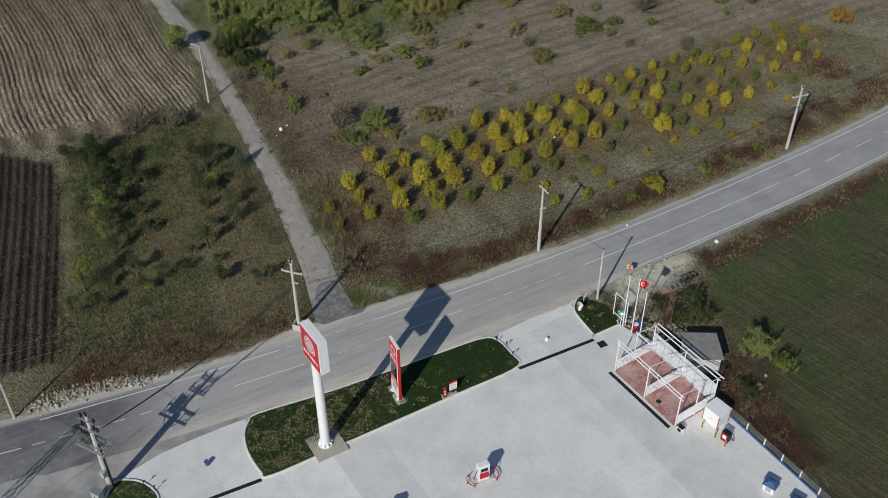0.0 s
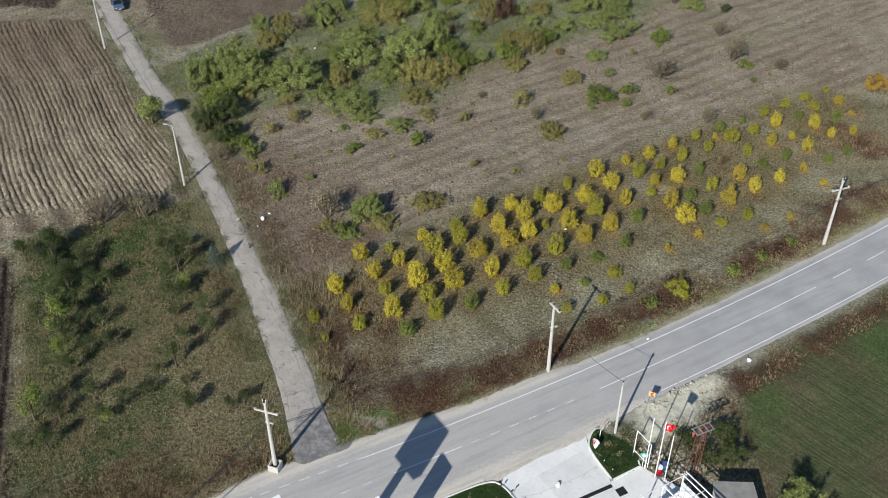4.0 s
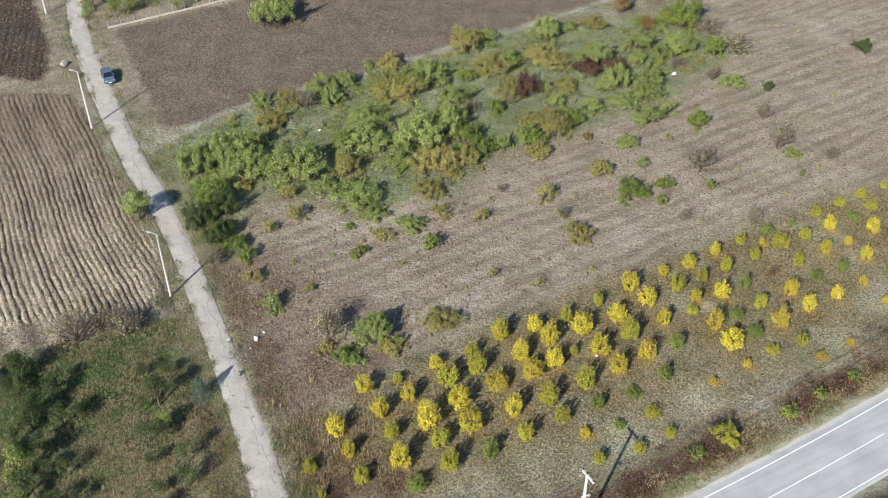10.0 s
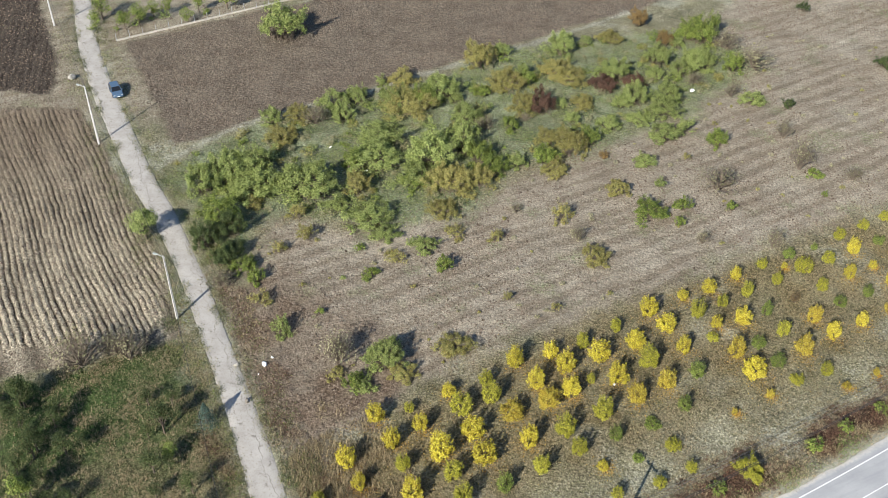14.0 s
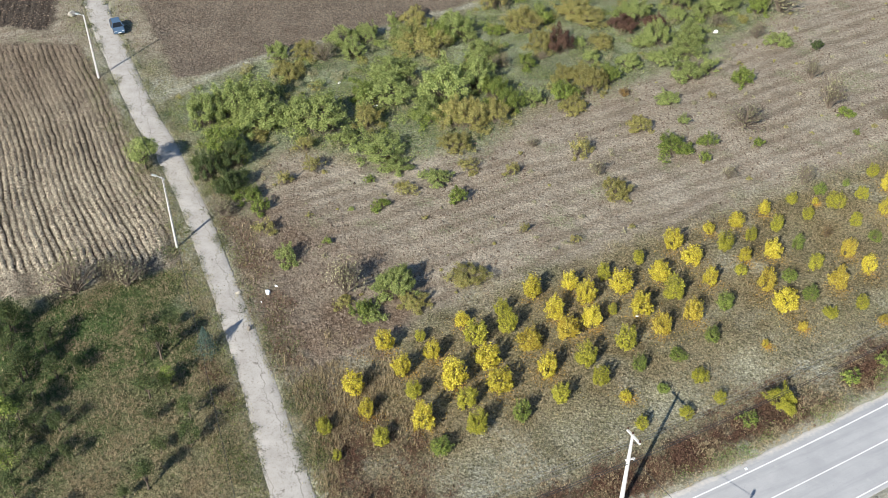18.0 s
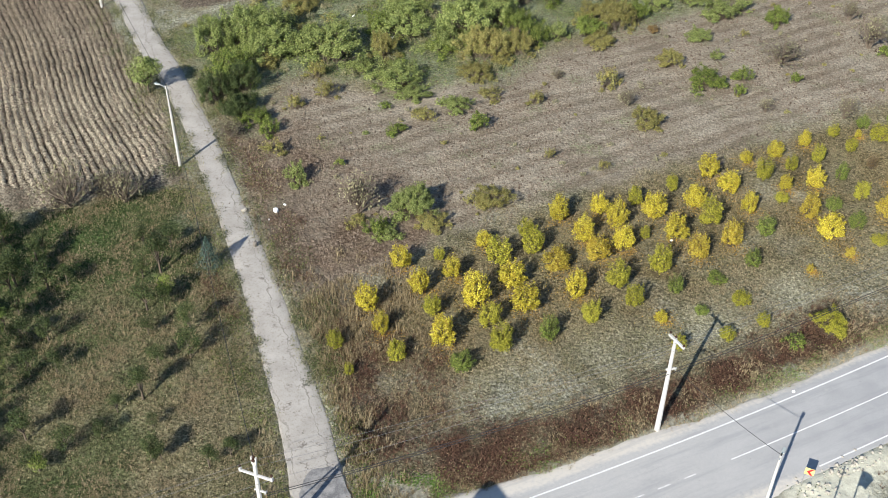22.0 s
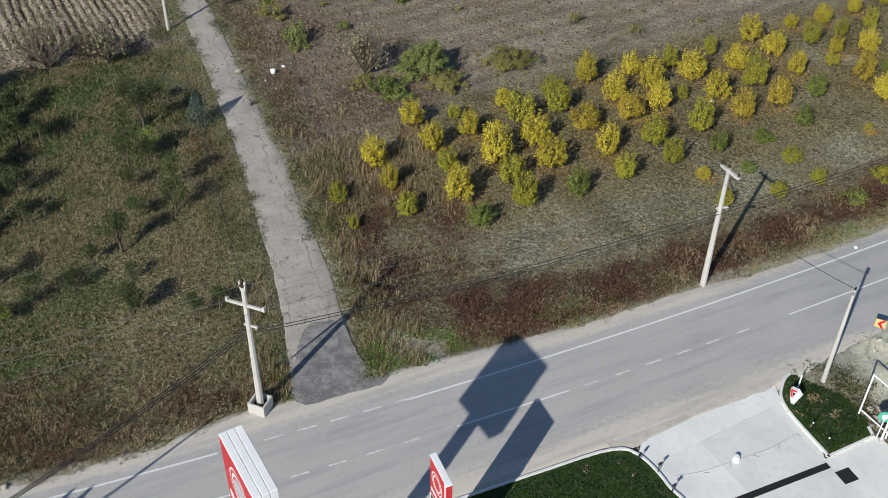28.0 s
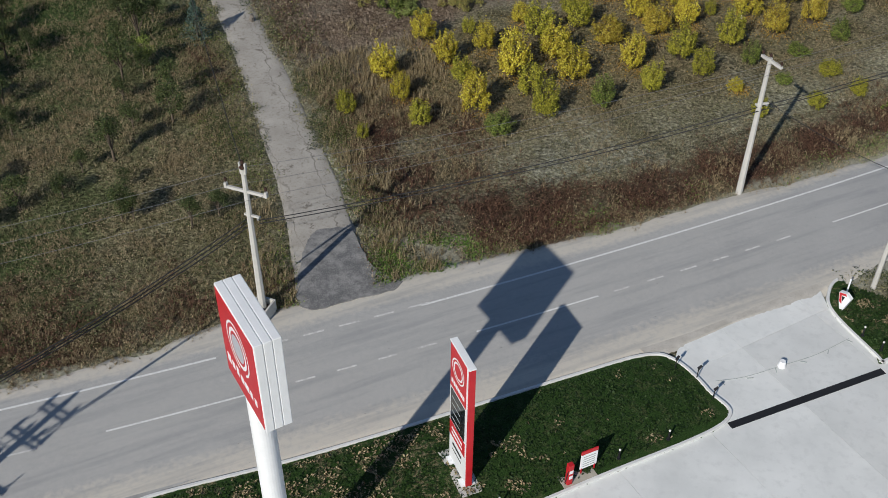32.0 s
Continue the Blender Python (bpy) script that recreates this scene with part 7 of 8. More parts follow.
def spot(at, turn):
    root = thing("spot_light", "small black spot lamp on a stalk beside the kerb", "lamp", at, turn, "kerb spot lamps")
    part("stalk", rod(B(), (0, 0, 0), (0.0, 0.0, 0.75), 0.03, seg=6), BLACK, root)
    part("head", rod(B(), (0, -0.05, 0.75), (0, 0.18, 0.9), 0.09, 0.06, 8), BLACK, root)
    return root


sp = spot((-6.1, -16.5, 0.1), -40)
for x, y in ((-5.0, -17.1), (-4.35, -18.6), (-41.5, -36.9), (-42.7, -36.3)):
    copy_thing(sp, pose(x, y, 0.1, 0, 0, -60))


def channel(a, b, w, label):
    """A drain with its grates, flush with the paving."""
    a, b = Vector((*a, 0)), Vector((*b, 0))
    d = b - a
    n = max(1, round(d.length / 1.0))
    root = thing("drain_channel", label, "drain", a, math.degrees(math.atan2(d.y, d.x)))
    for k in range(n):
        part("grate", box(B(), (d.length / n - 0.006, w, 0.03), (d.length / n * (k + 0.5), 0, 0.012)), GRATE, root)
    return root


channel((-40.5, -40.1), (-30.9, -35.5), 0.42, "long black drain grating across the forecourt entrance")
channel((-3.7, -20.3), (5.3, -15.8), 0.42, "long black drain grating across the forecourt exit")
channel((6.5, -20.9), (11.9, -28.9), 0.42, "black drain grating along the wash bays")
channel((5.75, -16.75), (6.65, -16.3), 0.95, "square black drain cover in the forecourt")
rope = thing("rope_barrier", "pale rope lying across the forecourt with a white weight", "rope", (0, 0, 0))
line = spline([(-4.0, -17.2), (-2.4, -16.8), (-0.2, -15.8), (1.9, -14.8), (4.0, -13.4)], 0.4)
tube("rope", np.c_[line, np.full(len(line), 0.06)], 0.012, GREYMETAL, rope)
part("weight", rod(B(), (-0.2, -15.8, 0.03), (-0.2, -15.8, 0.42), 0.24, 0.16, 12), WHITE, rope)
for k in range(1, len(line), 4):
    part("rag", box(B(), (0.05, 0.35, 0.02), (line[k][0], line[k][1] - 0.18, 0.04), 20 * k), GREYMETAL, rope)
ds = thing("direction_sign", "low white kite-shaped sign with a red chevron on the small lawn", "sign", (4.15, -11.0, 0.12), -50)
bm = B()
rim = ((-0.40, 1.12), (0.04, 1.26), (0.40, 1.02), (0.10, 0.0), (-0.10, 0.0), (-0.26, 0.48))
fr_, bk_ = [[bm.verts.new((x, y, z)) for x, z in rim] for y in (-0.13, 0.13)]
bm.faces.new(fr_), bm.faces.new(bk_[::-1])
for k in range(len(rim)):
    bm.faces.new((fr_[k], fr_[k - 1], bk_[k - 1], bk_[k]))
bmesh.ops.recalc_face_normals(bm, faces=bm.faces[:])
part("body", bm, WHITE, ds)
for name, shade, ring in (("chevron", RED, ((-0.38, 1.10), (0.05, 1.235), (0.12, 1.10), (-0.20, 0.99), (-0.06, 0.42), (-0.24, 0.50))), ("arrow", BLACK, ((-0.17, 0.95), (0.03, 1.01), (-0.07, 0.55)))):
    for y in (-0.134, 0.134):
        bm = B()
        bm.faces.new([bm.verts.new((x, y, z)) for x, z in ring])
        part(name, bm, shade, ds)
stub = thing("marker_post", "short white marker post among weeds behind the small lawn", "post", (4.75, -9.6, 0.1))
part("post", rod(B(), (0, 0, -0.1), (0, 0, 1.1), 0.055, seg=8), WHITE, stub)
part("cap", rod(B(), (0, 0, 1.1), (0, 0, 1.13), 0.06, 0.03, 8), WHITE, stub)

# ---- flags, white frame, chevron board ----
FLAG = plain("flag_cloth", (0.62, 0.015, 0.02), 0.8, vary=0.08)
for x, y, h, flag in ((8.95, -13.65, 7.9, False), (9.85, -14.75, 8.6, True), (10.8, -15.0, 6.8, False)):
    fp = thing("flagpole", "white flagpole flying a red flag" if flag else "bare white flagpole beside the wash bays", "flagpole", (x, y, 0), 8, "flagpoles")
    part("pole", rod(B(), (0, 0, 0), (0, 0, h), 0.075, 0.05, 10), WHITE, fp)
    part("finial", rod(B(), (0, 0, h), (0, 0, h + 0.1), 0.07, 0.02, 8), WHITE, fp)
    part("foot", box(B(), (0.4, 0.4, 0.1), (0, 0, 0), 0, 0.02), POLE, fp)
    if flag:
        nu, nv = 16, 8
        w_, h_ = 1.35, 1.15
        uu, vv = np.meshgrid(np.linspace(0, 1, nu), np.linspace(0, 1, nv))
        wave = lambda u, v: (0.05 + u * w_ * 0.82 * (0.72 + 0.28 * v), 0.20 * np.sin(u * 8 + v * 1.5) * u, h - 0.15 - h_ * (1 - v) * (1 - 0.25 * u) - 0.75 * u * u)  # noqa: E731
        P_ = np.stack([c.ravel() for c in wave(uu, vv)], 1)
        i_ = (np.arange(nv - 1)[:, None] * nu + np.arange(nu - 1)[None]).ravel()
        cloth = np_mesh("flag", P_, np.stack([i_, i_ + 1, i_ + nu + 1, i_ + nu], 1), FLAG, fp, True)
        for s in (-0.012, 0.012):
            bm = B()
            n = 22
            outer = [(0.34 + 0.19 * math.cos(a), 0.5 + 0.30 * math.sin(a)) for a in np.linspace(0.75, 2 * math.pi - 0.75, n)]
            inner = [(0.39 + 0.15 * math.cos(a), 0.5 + 0.235 * math.sin(a)) for a in np.linspace(0.75, 2 * math.pi - 0.75, n)]
            at_ = lambda q: bm.verts.new(Vector([float(c) for c in wave(q[0], q[1])]) + Vector((0, s, 0)))  # noqa: E731
            o_, n_ = [at_(q) for q in outer], [at_(q) for q in inner]
            for k in range(n - 1):
                bm.faces.new((o_[k], o_[k + 1], n_[k + 1], n_[k]))
            part("crescent", bm, WHITE, cloth)
            bm = B()
            pts_ = [(0.60 + (0.085 if k % 2 == 0 else 0.035) * math.cos(k * math.pi / 5 + math.pi), 0.5 + (0.13 if k % 2 == 0 else 0.055) * math.sin(k * math.pi / 5 + math.pi)) for k in range(10)]
            at_ = lambda q: bm.verts.new(Vector([float(c) for c in wave(q[0], q[1])]) + Vector((0, s, 0)))  # noqa: E731
            bm.faces.new([at_(q) for q in pts_])
            part("star", bm, WHITE, cloth)
wf = thing("steel_frame", "open white tubular frame standing on rubble", "frame", (8.1, -11.6, 0), -58)
for x in (0.0, 2.2):
    part("upright", rod(B(), (x, 0, 0), (x, 0, 3.6), 0.06, seg=8), WHITE, wf)
for z in (0.5, 3.6):
    part("rail", rod(B(), (0, 0, z), (2.2, 0, z), 0.05, seg=8), WHITE, wf)
gs = thing("round_sign", "small round green and white sign on a white post", "sign", (8.7, -13.5, 0), -10)
part("post", rod(B(), (0, 0, 0), (0, 0, 2.2), 0.04, seg=8), WHITE, gs)
part("plate", rod(B(), (0, -0.03, 2.0), (0, 0.02, 2.0), 0.42, seg=20), plain("mint_sign", (0.10, 0.42, 0.30), 0.5), gs)
part("symbol", rod(B(), (0, -0.035, 2.0), (0, -0.045, 2.0), 0.2, seg=12), WHITE, gs)
cb = thing("chevron_board", "faded yellow road chevron board on two legs", "road sign", (10.9, -4.7, 0.1), -22)
part("board", box(B(), (0.72, 0.05, 0.72), (0, 0, 1.01), 0, 0.01), plain("faded_yellow", (0.66, 0.54, 0.24), 0.6, vary=0.15, scale=3.0), cb)
for s in (-1, 1):
    bm = B()
    bm.faces.new([bm.verts.new((x, s * 0.032, z)) for x, z in ((0.1, 1.72), (0.3, 1.72), (0.02, 1.37), (0.3, 1.02), (0.1, 1.02), (-0.2, 1.37))])
    part("chevron", bm, RED, cb)
for x in (-0.3, 0.3):
    part("leg", rod(B(), (x, 0, -0.1), (x, 0, 0.98), 0.03, seg=6), STEEL, cb)
bc = thing("red_barrel", "red plastic barrel among rubble by the flagpoles", "barrel", (10.35, -14.2, 0))
part("drum", rod(B(), (0, 0, 0), (0, 0, 0.95), 0.32, seg=16), RED, bc)
part("lid", rod(B(), (0, 0, 0.95), (0, 0, 1.0), 0.34, seg=16), WHITE, bc)
bl = thing("blue_barrel", "blue plastic barrel among rubble by the flagpoles", "barrel", (11.0, -13.7, 0))
part("drum", rod(B(), (0, 0, 0), (0, 0, 0.9), 0.3, seg=16), BLUE, bl)
part("lid", rod(B(), (0, 0, 0.9), (0, 0, 0.95), 0.31, seg=16), BLUE, bl)

# ---- wash bays ----
WA = Vector((7.05, -20.75, 0))
ul = Vector((5.5, -8.1, 0)).normalized()
wang = math.degrees(math.atan2(ul.y, ul.x))
wb = thing("wash_bay", "open white tubular wash bay frame over stained red floor", "car wash", WA, wang)
LEN, DEP, TOP, LOW = 9.75, 5.7, 4.95, 4.0
part("floor_slab", box(B(), (LEN, DEP, 0.10), (LEN / 2, DEP / 2, 0.0), 0, 0.01), STAINED.m, wb, "red epoxy floor worn pale in patches")
roof_z = lambda y: TOP + (LOW - TOP) * y / DEP  # noqa: E731
for x in (0.06, LEN / 2, LEN - 0.06):
    for y in (0.06, DEP / 2, DEP - 0.06) if x != LEN / 2 else (0.06, DEP - 0.06):
        part("post", box(B(), (0.11, 0.11, roof_z(y)), (x, y, 0), 0, 0.01), WHITE, wb)
for y, dz in ((0.06, 0.0), (0.06, -0.55), (DEP / 2, 0.0), (DEP - 0.06, 0.0), (DEP + 0.55, 0.0)):
    part("long_beam", box(B(), (LEN + 0.5, 0.09, 0.10), (LEN / 2, y, roof_z(y) + dz - 0.02)), WHITE, wb)
for k in range(5):
    x = 0.06 + (LEN - 0.12) * k / 4
    part("cross_beam", rod(B(), (x, -0.1, roof_z(-0.1) + 0.1), (x, DEP + 0.6, roof_z(DEP + 0.6) + 0.1), 0.045, seg=6), WHITE, wb)
for k in range(9):
    part("strut", box(B(), (0.05, 0.05, 0.5), (0.06 + (LEN - 0.12) * k / 8, 0.06, TOP - 0.52)), WHITE, wb)
for x in (0.06, LEN / 2, LEN - 0.06):
    panel = part("side_panel", box(B(), (0.04, DEP - 0.5, 1.55), (x, DEP / 2, 0.25)), WHITE, wb, "white corrugated partition")
    for k in range(26):
        part("rib", box(B(), (0.09, 0.05, 1.55), (x, 0.35 + k * (DEP - 0.7) / 25, 0.25)), WHITE, panel)
pb = part("back_panel", box(B(), (LEN, 0.05, 2.9), (LEN / 2, DEP - 0.02, 0.15)), plain("pale_blue_panel", (0.70, 0.75, 0.80), 0.5), wb, "pale blue-white back wall panels")
for k in range(8):
    part("panel_joint", box(B(), (0.04, 0.03, 2.9), (LEN * (k + 0.5) / 8, DEP - 0.06, 0.15)), GREYMETAL, pb)
for x in (0.2, LEN / 2 + 0.2):
    hose = part("hose_arm", rod(rod(B(), (x, 0.9, 1.5), (x + 0.5, 0.9, 1.9), 0.03, seg=6), (x + 0.5, 0.9, 1.9), (x + 0.7, 1.1, 1.3), 0.02, seg=6), BLACK, wb)
part("hole_cover", rod(B(), (6.2, 1.0, 0.1), (6.2, 1.0, 0.115), 0.3, seg=16), GRATE, wb)
sh = thing("store_hut", "small white-walled hut with grey flat felt roof", "hut", (16.9, -19.3, 0), -3)
part("wall", prism(B(), [(-1.8, -1.75), (1.9, -1.75), (1.65, 1.85), (-1.9, 1.75)], 0, 2.45), plain("lime_render", (0.66, 0.655, 0.63), 0.9, vary=0.12, scale=1.5, grit=0.2), sh)
part("roof", prism(B(), [(-2.05, -2.0), (2.15, -2.0), (1.9, 2.1), (-2.15, 2.0)], 2.45, 2.62), ROOFGREY, sh)
part("door", box(B(), (0.9, 0.06, 1.9), (-1.2, -1.77, 0)), STEEL, sh)
st = thing("storage_cabinet", "white steel storage cabinet with orange edges", "cabinet", (17.0, -27.9, 0), -52)
part("body", box(B(), (2.0, 1.85, 2.0), (0, 0, 0.08), 0, 0.02), WHITE, st)
part("roof", box(B(), (2.15, 2.0, 0.08), (0, 0, 2.08), 0, 0.02), WHITE, st)
ORANGE = plain("orange_trim", (0.50, 0.13, 0.05), 0.5)
for x in (-1.0, 1.0):
    for y in (-0.93, 0.93):
        part("corner_trim", box(B(), (0.08, 0.08, 2.05), (x, y, 0.05)), ORANGE, st)
for x in (-0.48, 0.48):
    dd = part("door", box(B(), (0.9, 0.03, 1.75), (x, -0.94, 0.2), 0, 0.01), WHITE, st)
    part("handle", box(B(), (0.04, 0.05, 0.2), (x * 0.2, -0.965, 1.0)), BLACK, dd)


def striped(at):
    root = thing("bollard", "yellow and black striped steel bollard", "bollard", at, 0, "striped bollards")
    part("post", rod(B(), (0, 0, 0), (0, 0, 0.95), 0.075, seg=12), YELLOW, root)
    for k in range(3):
        part("stripe", rod(B(), (0, 0, 0.12 + k * 0.28), (0, 0, 0.26 + k * 0.28), 0.079, seg=12), BLACK, root)
    return root


b0 = striped((15.4, -28.9, 0.03))
copy_thing(b0, pose(16.5, -30.3, 0.03))
copy_thing(b0, pose(17.3, -31.5, 0.03))
vm = thing("vacuum_machine", "black and red car vacuum machine", "machine", (17.55, -30.6, 0.03), -50)
part("body", box(B(), (0.95, 0.65, 1.35), (0, 0, 0), 0, 0.10), BLACK, vm)
part("front", box(B(), (0.7, 0.04, 0.9), (0, -0.33, 0.25), 0, 0.01), RED, vm)
part("panel", box(B(), (0.45, 0.03, 0.5), (0, -0.355, 0.5), 0, 0.01), WHITE, vm)
part("hose", rod(rod(B(), (0.5, 0, 1.0), (0.85, 0.1, 0.6), 0.05, seg=8), (0.85, 0.1, 0.6), (0.6, 0.4, 0.1), 0.05, seg=8), BLACK, vm)
ac_ = thing("pump_unit", "small black and white pump unit by the wash bay", "machine", (13.0, -29.4, 0.03), -55)
part("case", box(B(), (0.7, 0.5, 0.7), (0, 0, 0), 0, 0.04), WHITE, ac_)
part("grille", box(B(), (0.5, 0.03, 0.5), (0, -0.26, 0.1), 0, 0.01), BLACK, ac_)
part("lid", box(B(), (0.72, 0.52, 0.06), (0, 0, 0.7), 0, 0.01), BLACK, ac_)

# ---- boundary fence ----
fa_, fb_ = Vector((18.7, -27.3, 0)), Vector((32.0, -48.2, 0))
fd = (fb_ - fa_)
fe = thing("boundary_fence", "low fence of white posts with blue plinth", "fence", fa_, math.degrees(math.atan2(fd.y, fd.x)))
part("plinth", box(B(), (fd.length, 0.13, 0.22), (fd.length / 2, 0, 0), 0, 0.01), BLUE, fe, "blue painted plinth")
nP = 10
for k in range(nP + 1):
    part("post", box(B(), (0.11, 0.11, 1.15), (fd.length * k / nP, 0.05, 0.1), 0, 0.01), WHITE, fe)
for z in (0.55, 0.85, 1.15):
    part("rail", box(B(), (fd.length, 0.04, 0.05), (fd.length / 2, 0.05, z)), STEEL, fe)

# ---- pumps, kiosks, bucket ----


def pump(at, turn, label):
    root = thing("fuel_pump", label, "fuel pump", at, turn)
    part("cover", box(B(), (1.25, 0.65, 2.35), (0, 0, 0.15), 0, 0.05), WHITE, root)
    part("island", box(B(), (2.4, 0.9, 0.15), (0, 0, 0), 0, 0.06), POLE, root)
    part("screen", box(B(), (0.8, 0.04, 0.5), (0, -0.33, 1.6), 0, 0.01), BLACK, root)
    part("front", box(B(), (0.95, 0.05, 0.9), (0, -0.33, 0.55), 0, 0.01), RED, root)
    for x in (-0.42, 0.42):
        part("nozzle", rod(B(), (x, -0.4, 1.2), (x, -0.45, 0.8), 0.05, seg=8), RED, root)
    for s in (-1, 1):
        bm = B()
        for k in range(9):
            a0, a1_ = -1.4 + k * 0.311, -1.4 + (k + 1) * 0.311
            p, q = [(s * (0.95 + 0.75 * math.cos(a)), 0.8 * math.sin(a), 0.42) for a in (a0, a1_)]
            rod(bm, p, q, 0.05, seg=6)
        part("guard_hoop", bm, RED, root)
        for a in (-1.2, 0.0, 1.2):
            part("hoop_leg", rod(B(), (s * (0.95 + 0.75 * math.cos(a)), 0.8 * math.sin(a), 0), (s * (0.95 + 0.75 * math.cos(a)), 0.8 * math.sin(a), 0.42), 0.04, seg=6), RED, root)
        part("hose", rod(rod(B(), (s * 0.64, -0.1, 1.9), (s * 1.15, -0.3, 0.9), 0.035, seg=6), (s * 1.15, -0.3, 0.9), (s * 0.66, -0.25, 0.6), 0.035, seg=6), BLACK, root)
    return root


pump((-8.3, -35.5, 0.03), 22, "white-covered fuel pump with red guard hoops")
# Two unseen pumps, assumed; the nearer one throws its shadow onto the forecourt.
copy_thing(pump((-18.2, -40.9, 0.03), 22, "white-covered fuel pump with red guard hoops"), pose(-28.1, -46.3, 0.03, 0, 0, 22))


def kiosk(at, turn):
    root = thing("filler_box", "low white box with a blue pitched lid", "box", at, turn, "white boxes with blue lids")
    part("case", box(B(), (1.15, 1.0, 0.95), (0, 0, 0), 0, 0.03), WHITE, root)
    bm = B()
    v = [bm.verts.new(c) for c in ((-0.72, -0.65, 0.95), (0.72, -0.65, 0.95), (0.72, 0.65, 0.95), (-0.72, 0.65, 0.95), (-0.2, -0.15, 1.3), (0.2, -0.15, 1.3), (0.2, 0.15, 1.3), (-0.2, 0.15, 1.3))]
    for q in ((3, 2, 1, 0), (4, 5, 6, 7), (0, 1, 5, 4), (1, 2, 6, 5), (2, 3, 7, 6), (3, 0, 4, 7)):
        bm.faces.new([v[k] for k in q])
    part("lid", bm, BLUE, root)
    part("door", box(B(), (0.6, 0.03, 0.6), (0, -0.51, 0.15)), GREYMETAL, root)
    return root


k0 = kiosk((20.7, -36.9, 0.03), -40)
copy_thing(k0, pose(22.8, -39.0, 0.03, 0, 0, -40))
bk = thing("bucket", "blue plastic bucket on the forecourt", "bucket", (-36.8, -33.6, 0.03))
part("pail", rod(B(), (0, 0, 0), (0, 0, 0.6), 0.2, 0.28, 16), BLUE, bk)
part("handle", rod(B(), (-0.27, 0, 0.6), (0.27, 0, 0.68), 0.015, seg=6), STEEL, bk)

# ---- parked car ----
car = thing("car", "blue-grey hatchback parked on the farm track", "car", (-70.9, 89.1, 0.06), 117)
CARPAINT = plain("blue_grey_car_paint", (0.115, 0.185, 0.270), 0.25, 0.35, vary=0.05)
bm = B()
prof = [(-2.15, 0.30), (-2.2, 0.62), (-2.1, 0.85), (-1.15, 0.98), (1.75, 1.0), (2.08, 0.80), (2.12, 0.30)]
for y in (-0.86, 0.86):
    pass
lo_ = [[bm.verts.new((x, y * (0.94 if abs(x) > 2 else 1), z)) for x, z in prof] for y in (-0.87, 0.87)]
bm.faces.new(lo_[0])
bm.faces.new(lo_[1][::-1])
for k in range(len(prof)):
    a, b = k, (k + 1) % len(prof)
    bm.faces.new((lo_[0][a], lo_[1][a], lo_[1][b], lo_[0][b]))
bmesh.ops.recalc_face_normals(bm, faces=bm.faces[:])
bmesh.ops.bevel(bm, geom=bm.edges[:], offset=0.06, segments=2, affect="EDGES")
body = part("body", bm, CARPAINT, car)
bm = B()
base = [(-1.15, 0.82), (1.85, 0.82), (1.85, -0.82), (-1.15, -0.82)]
top_ = [(-0.35, 0.62), (1.35, 0.62), (1.35, -0.62), (-0.35, -0.62)]
l4, t4 = [bm.verts.new((x, y, 0.97)) for x, y in base], [bm.verts.new((x, y, 1.42)) for x, y in top_]
for k in range(4):
    bm.faces.new((l4[k], l4[(k + 1) % 4], t4[(k + 1) % 4], t4[k]))
bm.faces.new(t4)
bmesh.ops.recalc_face_normals(bm, faces=bm.faces[:])
part("glasshouse", bm, GLASS, car, "dark tinted windows")
part("roof", box(B(), (1.8, 1.28, 0.05), (0.5, 0, 1.40), 0, 0.02), CARPAINT, car)
for s in (-1, 1):
    for x0, x1 in ((-1.1, -0.36), (1.8, 1.34)):
        part("pillar", rod(B(), (x0, s * 0.81, 0.97), (x1, s * 0.62, 1.42), 0.04, seg=6), CARPAINT, car)
    part("headlight", box(B(), (0.12, 0.36, 0.16), (-2.1, s * 0.6, 0.6), 0, 0.03), LENS, car)
    part("tail_light", box(B(), (0.08, 0.25, 0.3), (2.06, s * 0.68, 0.6), 0, 0.02), RED, car)
    part("mirror", box(B(), (0.12, 0.2, 0.14), (-0.95, s * 0.96, 0.95), 0, 0.03), CARPAINT, car)
    for x in (-1.35, 1.3):
        w_ = part("tyre", rod(B(), (x, s * 0.70, 0.31), (x, s * 0.88, 0.31), 0.31, seg=18), BLACK, car)
        part("rim", rod(B(), (x, s * 0.875, 0.31), (x, s * 0.895, 0.31), 0.19, seg=14), STEEL, w_)
part("number_plate", box(B(), (0.03, 0.5, 0.11), (-2.19, 0, 0.42)), WHITE, car)

# ---- stones, rubble, litter ----


def lump(bm, at, size, r):
    got = bmesh.ops.create_icosphere(bm, subdivisions=1, radius=1.0)["verts"]
    for v in got:
        v.co *= r.uniform(0.75, 1.2)
    m = pose(*at, r.uniform(0, 360), r.uniform(0, 360), r.uniform(0, 360)) @ Matrix.Diagonal((size * r.uniform(0.7, 1.3), size * r.uniform(0.7, 1.3), size * r.uniform(0.5, 0.9), 1))
    bmesh.ops.transform(bm, matrix=m, verts=got)
    return bm


sr = random.Random(5)
STONE = plain("brown_stone", (0.21, 0.185, 0.155), 0.95, vary=0.3, scale=2.0, grit=0.4)
for x, y, s, m_, label in ((-37.3, 21.9, 0.42, STONE, "brown boulder lying on the farm track"), (22.7, -23.4, 0.5, RUBBLE, "pale boulder in weeds behind the wash bays"),
                           (-39.6, 27.6, 0.3, RUBBLE, "pale stone on the track edge"), (-79.7, 93.7, 0.75, RUBBLE, "pale concrete block at the field corner"), (24.0, -21.6, 0.25, RUBBLE, "pale boulder in weeds behind the wash bays")):
    tagged(link_mesh("boulder", lump(B(), (x, y, s * 0.4 + 0.03), s, sr), m_), label, "stone")
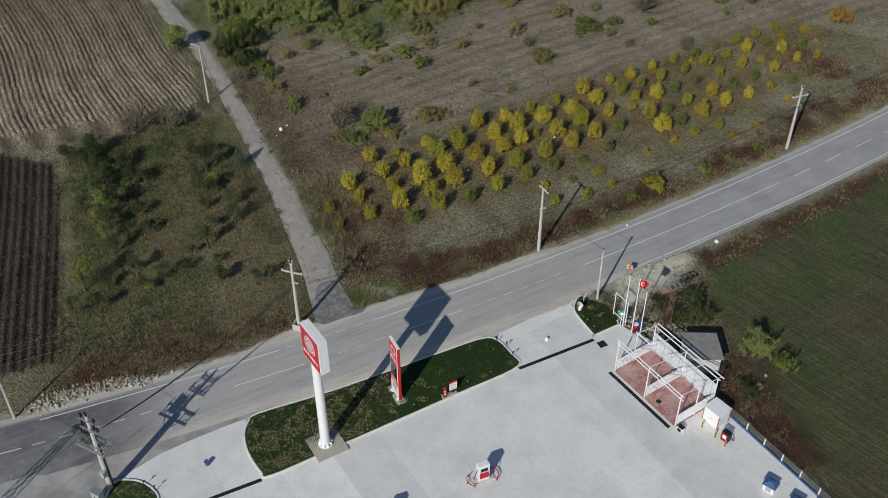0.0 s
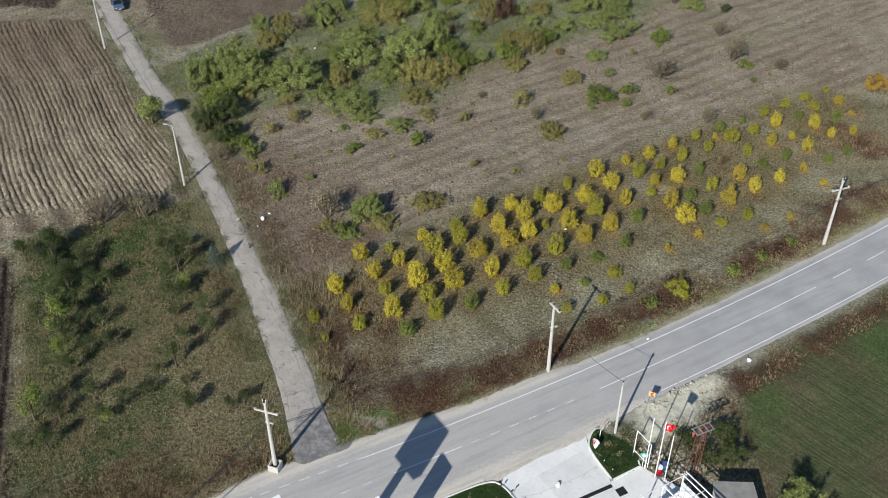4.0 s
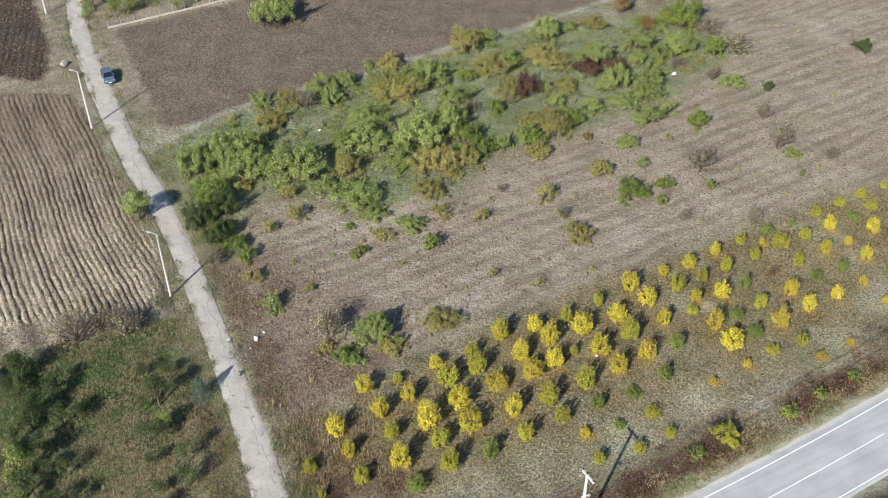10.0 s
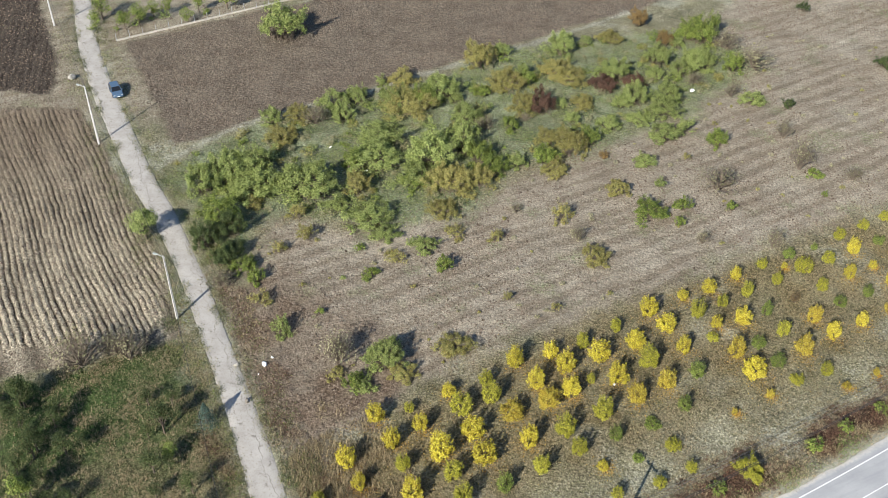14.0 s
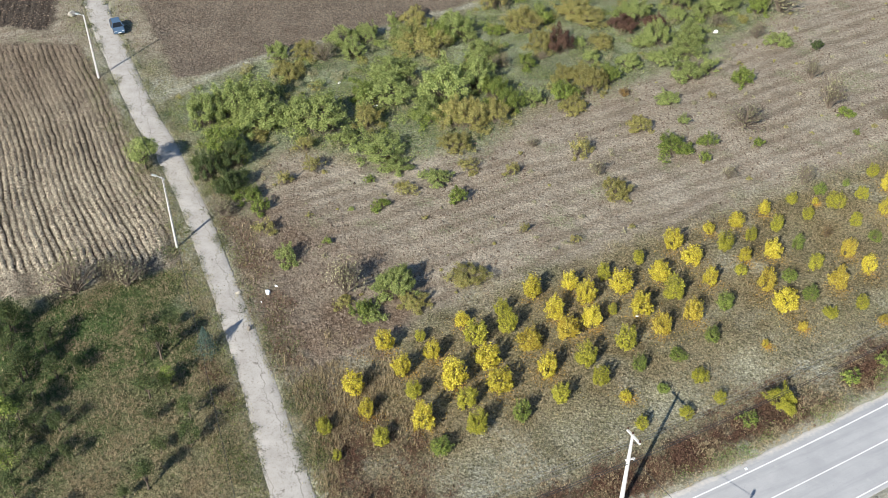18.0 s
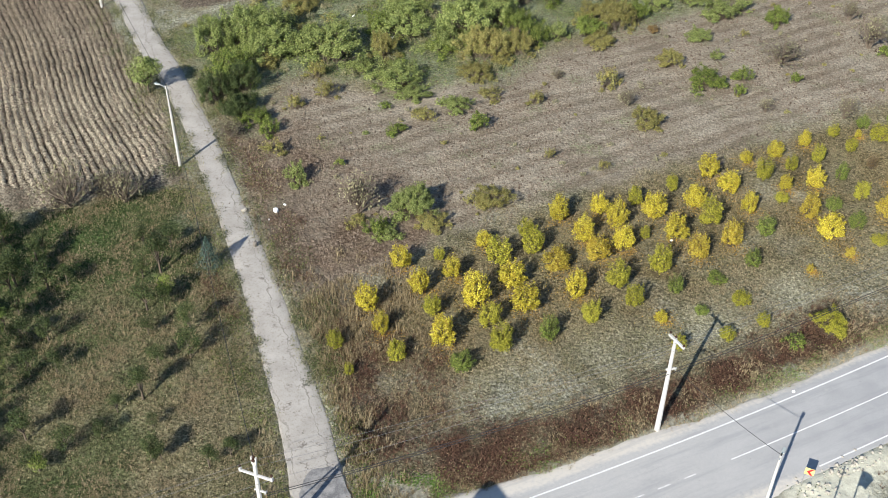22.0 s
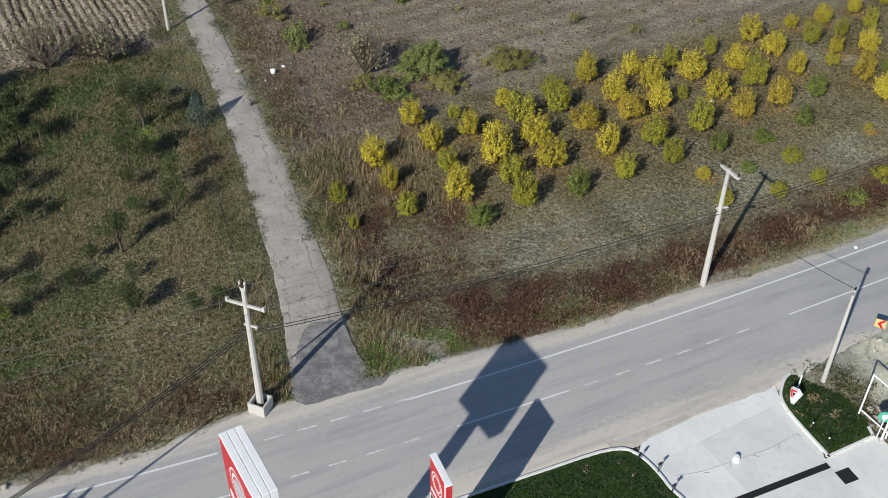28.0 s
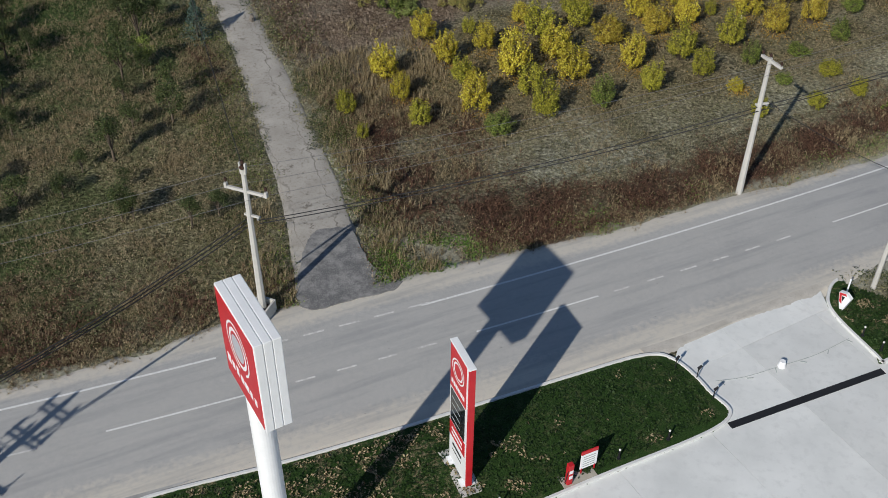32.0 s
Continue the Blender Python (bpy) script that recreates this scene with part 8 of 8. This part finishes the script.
for spots, n, s0, s1_, name, label in (
    ([(-57.5, -26.0), (-53.4, -23.9), (-49.4, -22.2), (-45.4, -21.8)], 460, 0.06, 0.26, "rubble_bank", "bank of broken pale stones beside the road"),
    ([(9.4, -11.6), (10.8, -12.8), (12.4, -14.0), (13.2, -15.4)], 110, 0.06, 0.26, "rubble_heap", "heap of broken concrete by the flagpoles"),
    ([(11.0, -5.5), (15.0, -2.8), (18.6, -1.4)], 90, 0.05, 0.2, "gravel_heap", "loose stones on the sandy heap"),
    ([(-63.0, 62.0), (-59.5, 55.5), (-55.5, 47.5)], 40, 0.04, 0.13, "field_stones", "pale field stones heaped beside the track"),
):
    bm = B()
    path_ = spline(spots, 0.3)
    for _ in range(n):
        c = path_[sr.randrange(len(path_))]
        s = sr.uniform(s0, s1_)
        x, y = c[0] + sr.gauss(0, 0.7), c[1] + sr.gauss(0, 0.55)
        lump(bm, (x, y, height_at(x, y) + s * 0.3), s, sr)
    tagged(link_mesh(name, bm, RUBBLE), label, "stones", kind="stuff")
for x, y, s in ((-36.3, 27.8, 0.5), (-35.6, 29.0, 0.25), (23.5, 91.7, 0.5), (-28.0, 67.7, 0.45), (23.2, 1.7, 0.55), (-33.9, 73.8, 0.35), (4.2, 25.6, 0.25), (12.1, 3.6 + 1.6, 0.3), (-36.8, 26.3, 0.2)):
    ob = link_mesh("litter_bag", lump(B(), (x, y, height_at(x, y) + s * 0.2), s * 0.75, sr), WHITE)
    tagged(ob, "crumpled white plastic bag lying on the ground", "litter")

# ---- far garden behind a low wall ----
gw = thing("garden_wall", "low pale stone wall at the far field edge", "wall", (0, 0, 0))
ga, gb = Vector((-75.9, 107.2, 0)), Vector((-47.0, 124.5, 0))
for k in range(14):
    a, b = ga.lerp(gb, k / 14), ga.lerp(gb, (k + 0.985) / 14)
    m_ = (a + b) / 2
    part("wall_section", box(B(), ((b - a).length, 0.25, 0.32), (m_.x, m_.y, -0.05), math.degrees(math.atan2((gb - ga).y, (gb - ga).x)), 0.02), RUBBLE, gw)
for k in range(15):
    p = ga.lerp(gb, k / 14)
    part("fence_post", rod(B(), (p.x, p.y, 0), (p.x, p.y, 1.5), 0.05, seg=6), STEEL, gw)

# ---- clods on the ploughed land ----
SOIL = Mat("soil_clods", 0.95, 0.0, 0.1)
si = SOIL.node("NewGeometry")
SOIL.color(SOIL.ramp(si.outputs["Random Per Island"], (0.0, (0.095, 0.070, 0.050)), (0.6, (0.205, 0.158, 0.118)), (1.0, (0.270, 0.215, 0.165))))
SOILD = Mat("dark_soil_clods", 0.95, 0.0, 0.1)
si = SOILD.node("NewGeometry")
SOILD.color(SOILD.ramp(si.outputs["Random Per Island"], (0.0, (0.030, 0.024, 0.019)), (0.6, (0.075, 0.058, 0.046)), (1.0, (0.130, 0.102, 0.080))))


def clods(name, label, mask, per_m2, lo, hi, material, seed):
    """Four-sided lumps of soil."""
    r = np.random.default_rng(seed)
    cnt = r.poisson(np.clip(mask, 0, 1) * per_m2 * AREA)
    jj, kk = np.nonzero(cnt)
    jj, kk = np.repeat(jj, cnt[jj, kk]), np.repeat(kk, cnt[jj, kk])
    n = len(jj)
    s = lo + (hi - lo) * r.random(n) ** 2.5
    a = r.uniform(0, 6.283, n)
    c = np.stack([X[jj, kk] + r.uniform(-0.16, 0.16, n), Y[jj, kk] + r.uniform(-0.16, 0.16, n), Z[jj, kk] - 0.02], 1)
    v = np.empty((n, 4, 3))
    for k in range(3):
        v[:, k] = c + np.stack([np.cos(a + k * 2.094) * s, np.sin(a + k * 2.094) * s * r.uniform(0.6, 1.1, n), 0 * s], 1)
    v[:, 3] = c + np.stack([r.normal(0, 0.3, n) * s, r.normal(0, 0.3, n) * s, s * r.uniform(0.7, 1.25, n)], 1)
    b = np.arange(n)[:, None] * 4
    f = np.concatenate([b + [[0, 1, 3]], b + [[1, 2, 3]], b + [[2, 0, 3]]])
    return tagged(np_mesh(name, v.reshape(-1, 3), f, material), label, "soil", kind="stuff")


clods("far_clods", "brown clods of the far ploughed field", m_brown * (X < 40), 12, 0.05, 0.18, SOIL.m, 21)
clods("pale_clods", "dry clods on the furrows of the pale field", m_pale * (X > -100), 9, 0.06, 0.22, SOIL.m, 22)
clods("dark_clods", "dark moist clods of the ploughed strip", m_dark, 6, 0.07, 0.28, SOILD.m, 23)
clods("tilled_clods", "crumbly clods of the tilled plot", m_till * (X < 70) * np.clip(patch(7.0, 80) * 0.7 + m_push, 0, 1.3), 15, 0.05, 0.22, SOIL.m, 24)
clods("large_clods", "large clods and roots turned up on the tilled plot", np.clip(m_till * (X < 60) * patch(5.0, 130) * 0.6 + m_push * 1.4, 0, 2), 2.6, 0.08, 0.26, SOIL.m, 25)
clods("furrow_clods", "large dry clods along the furrows", m_pale * (X > -100) * patch(3.0, 131), 3.5, 0.07, 0.20, SOIL.m, 26)
clods("far_large_clods", "large brown clods of the far ploughed field", m_brown * (X < 40) * patch(4.0, 132), 5.0, 0.07, 0.22, SOIL.m, 27)
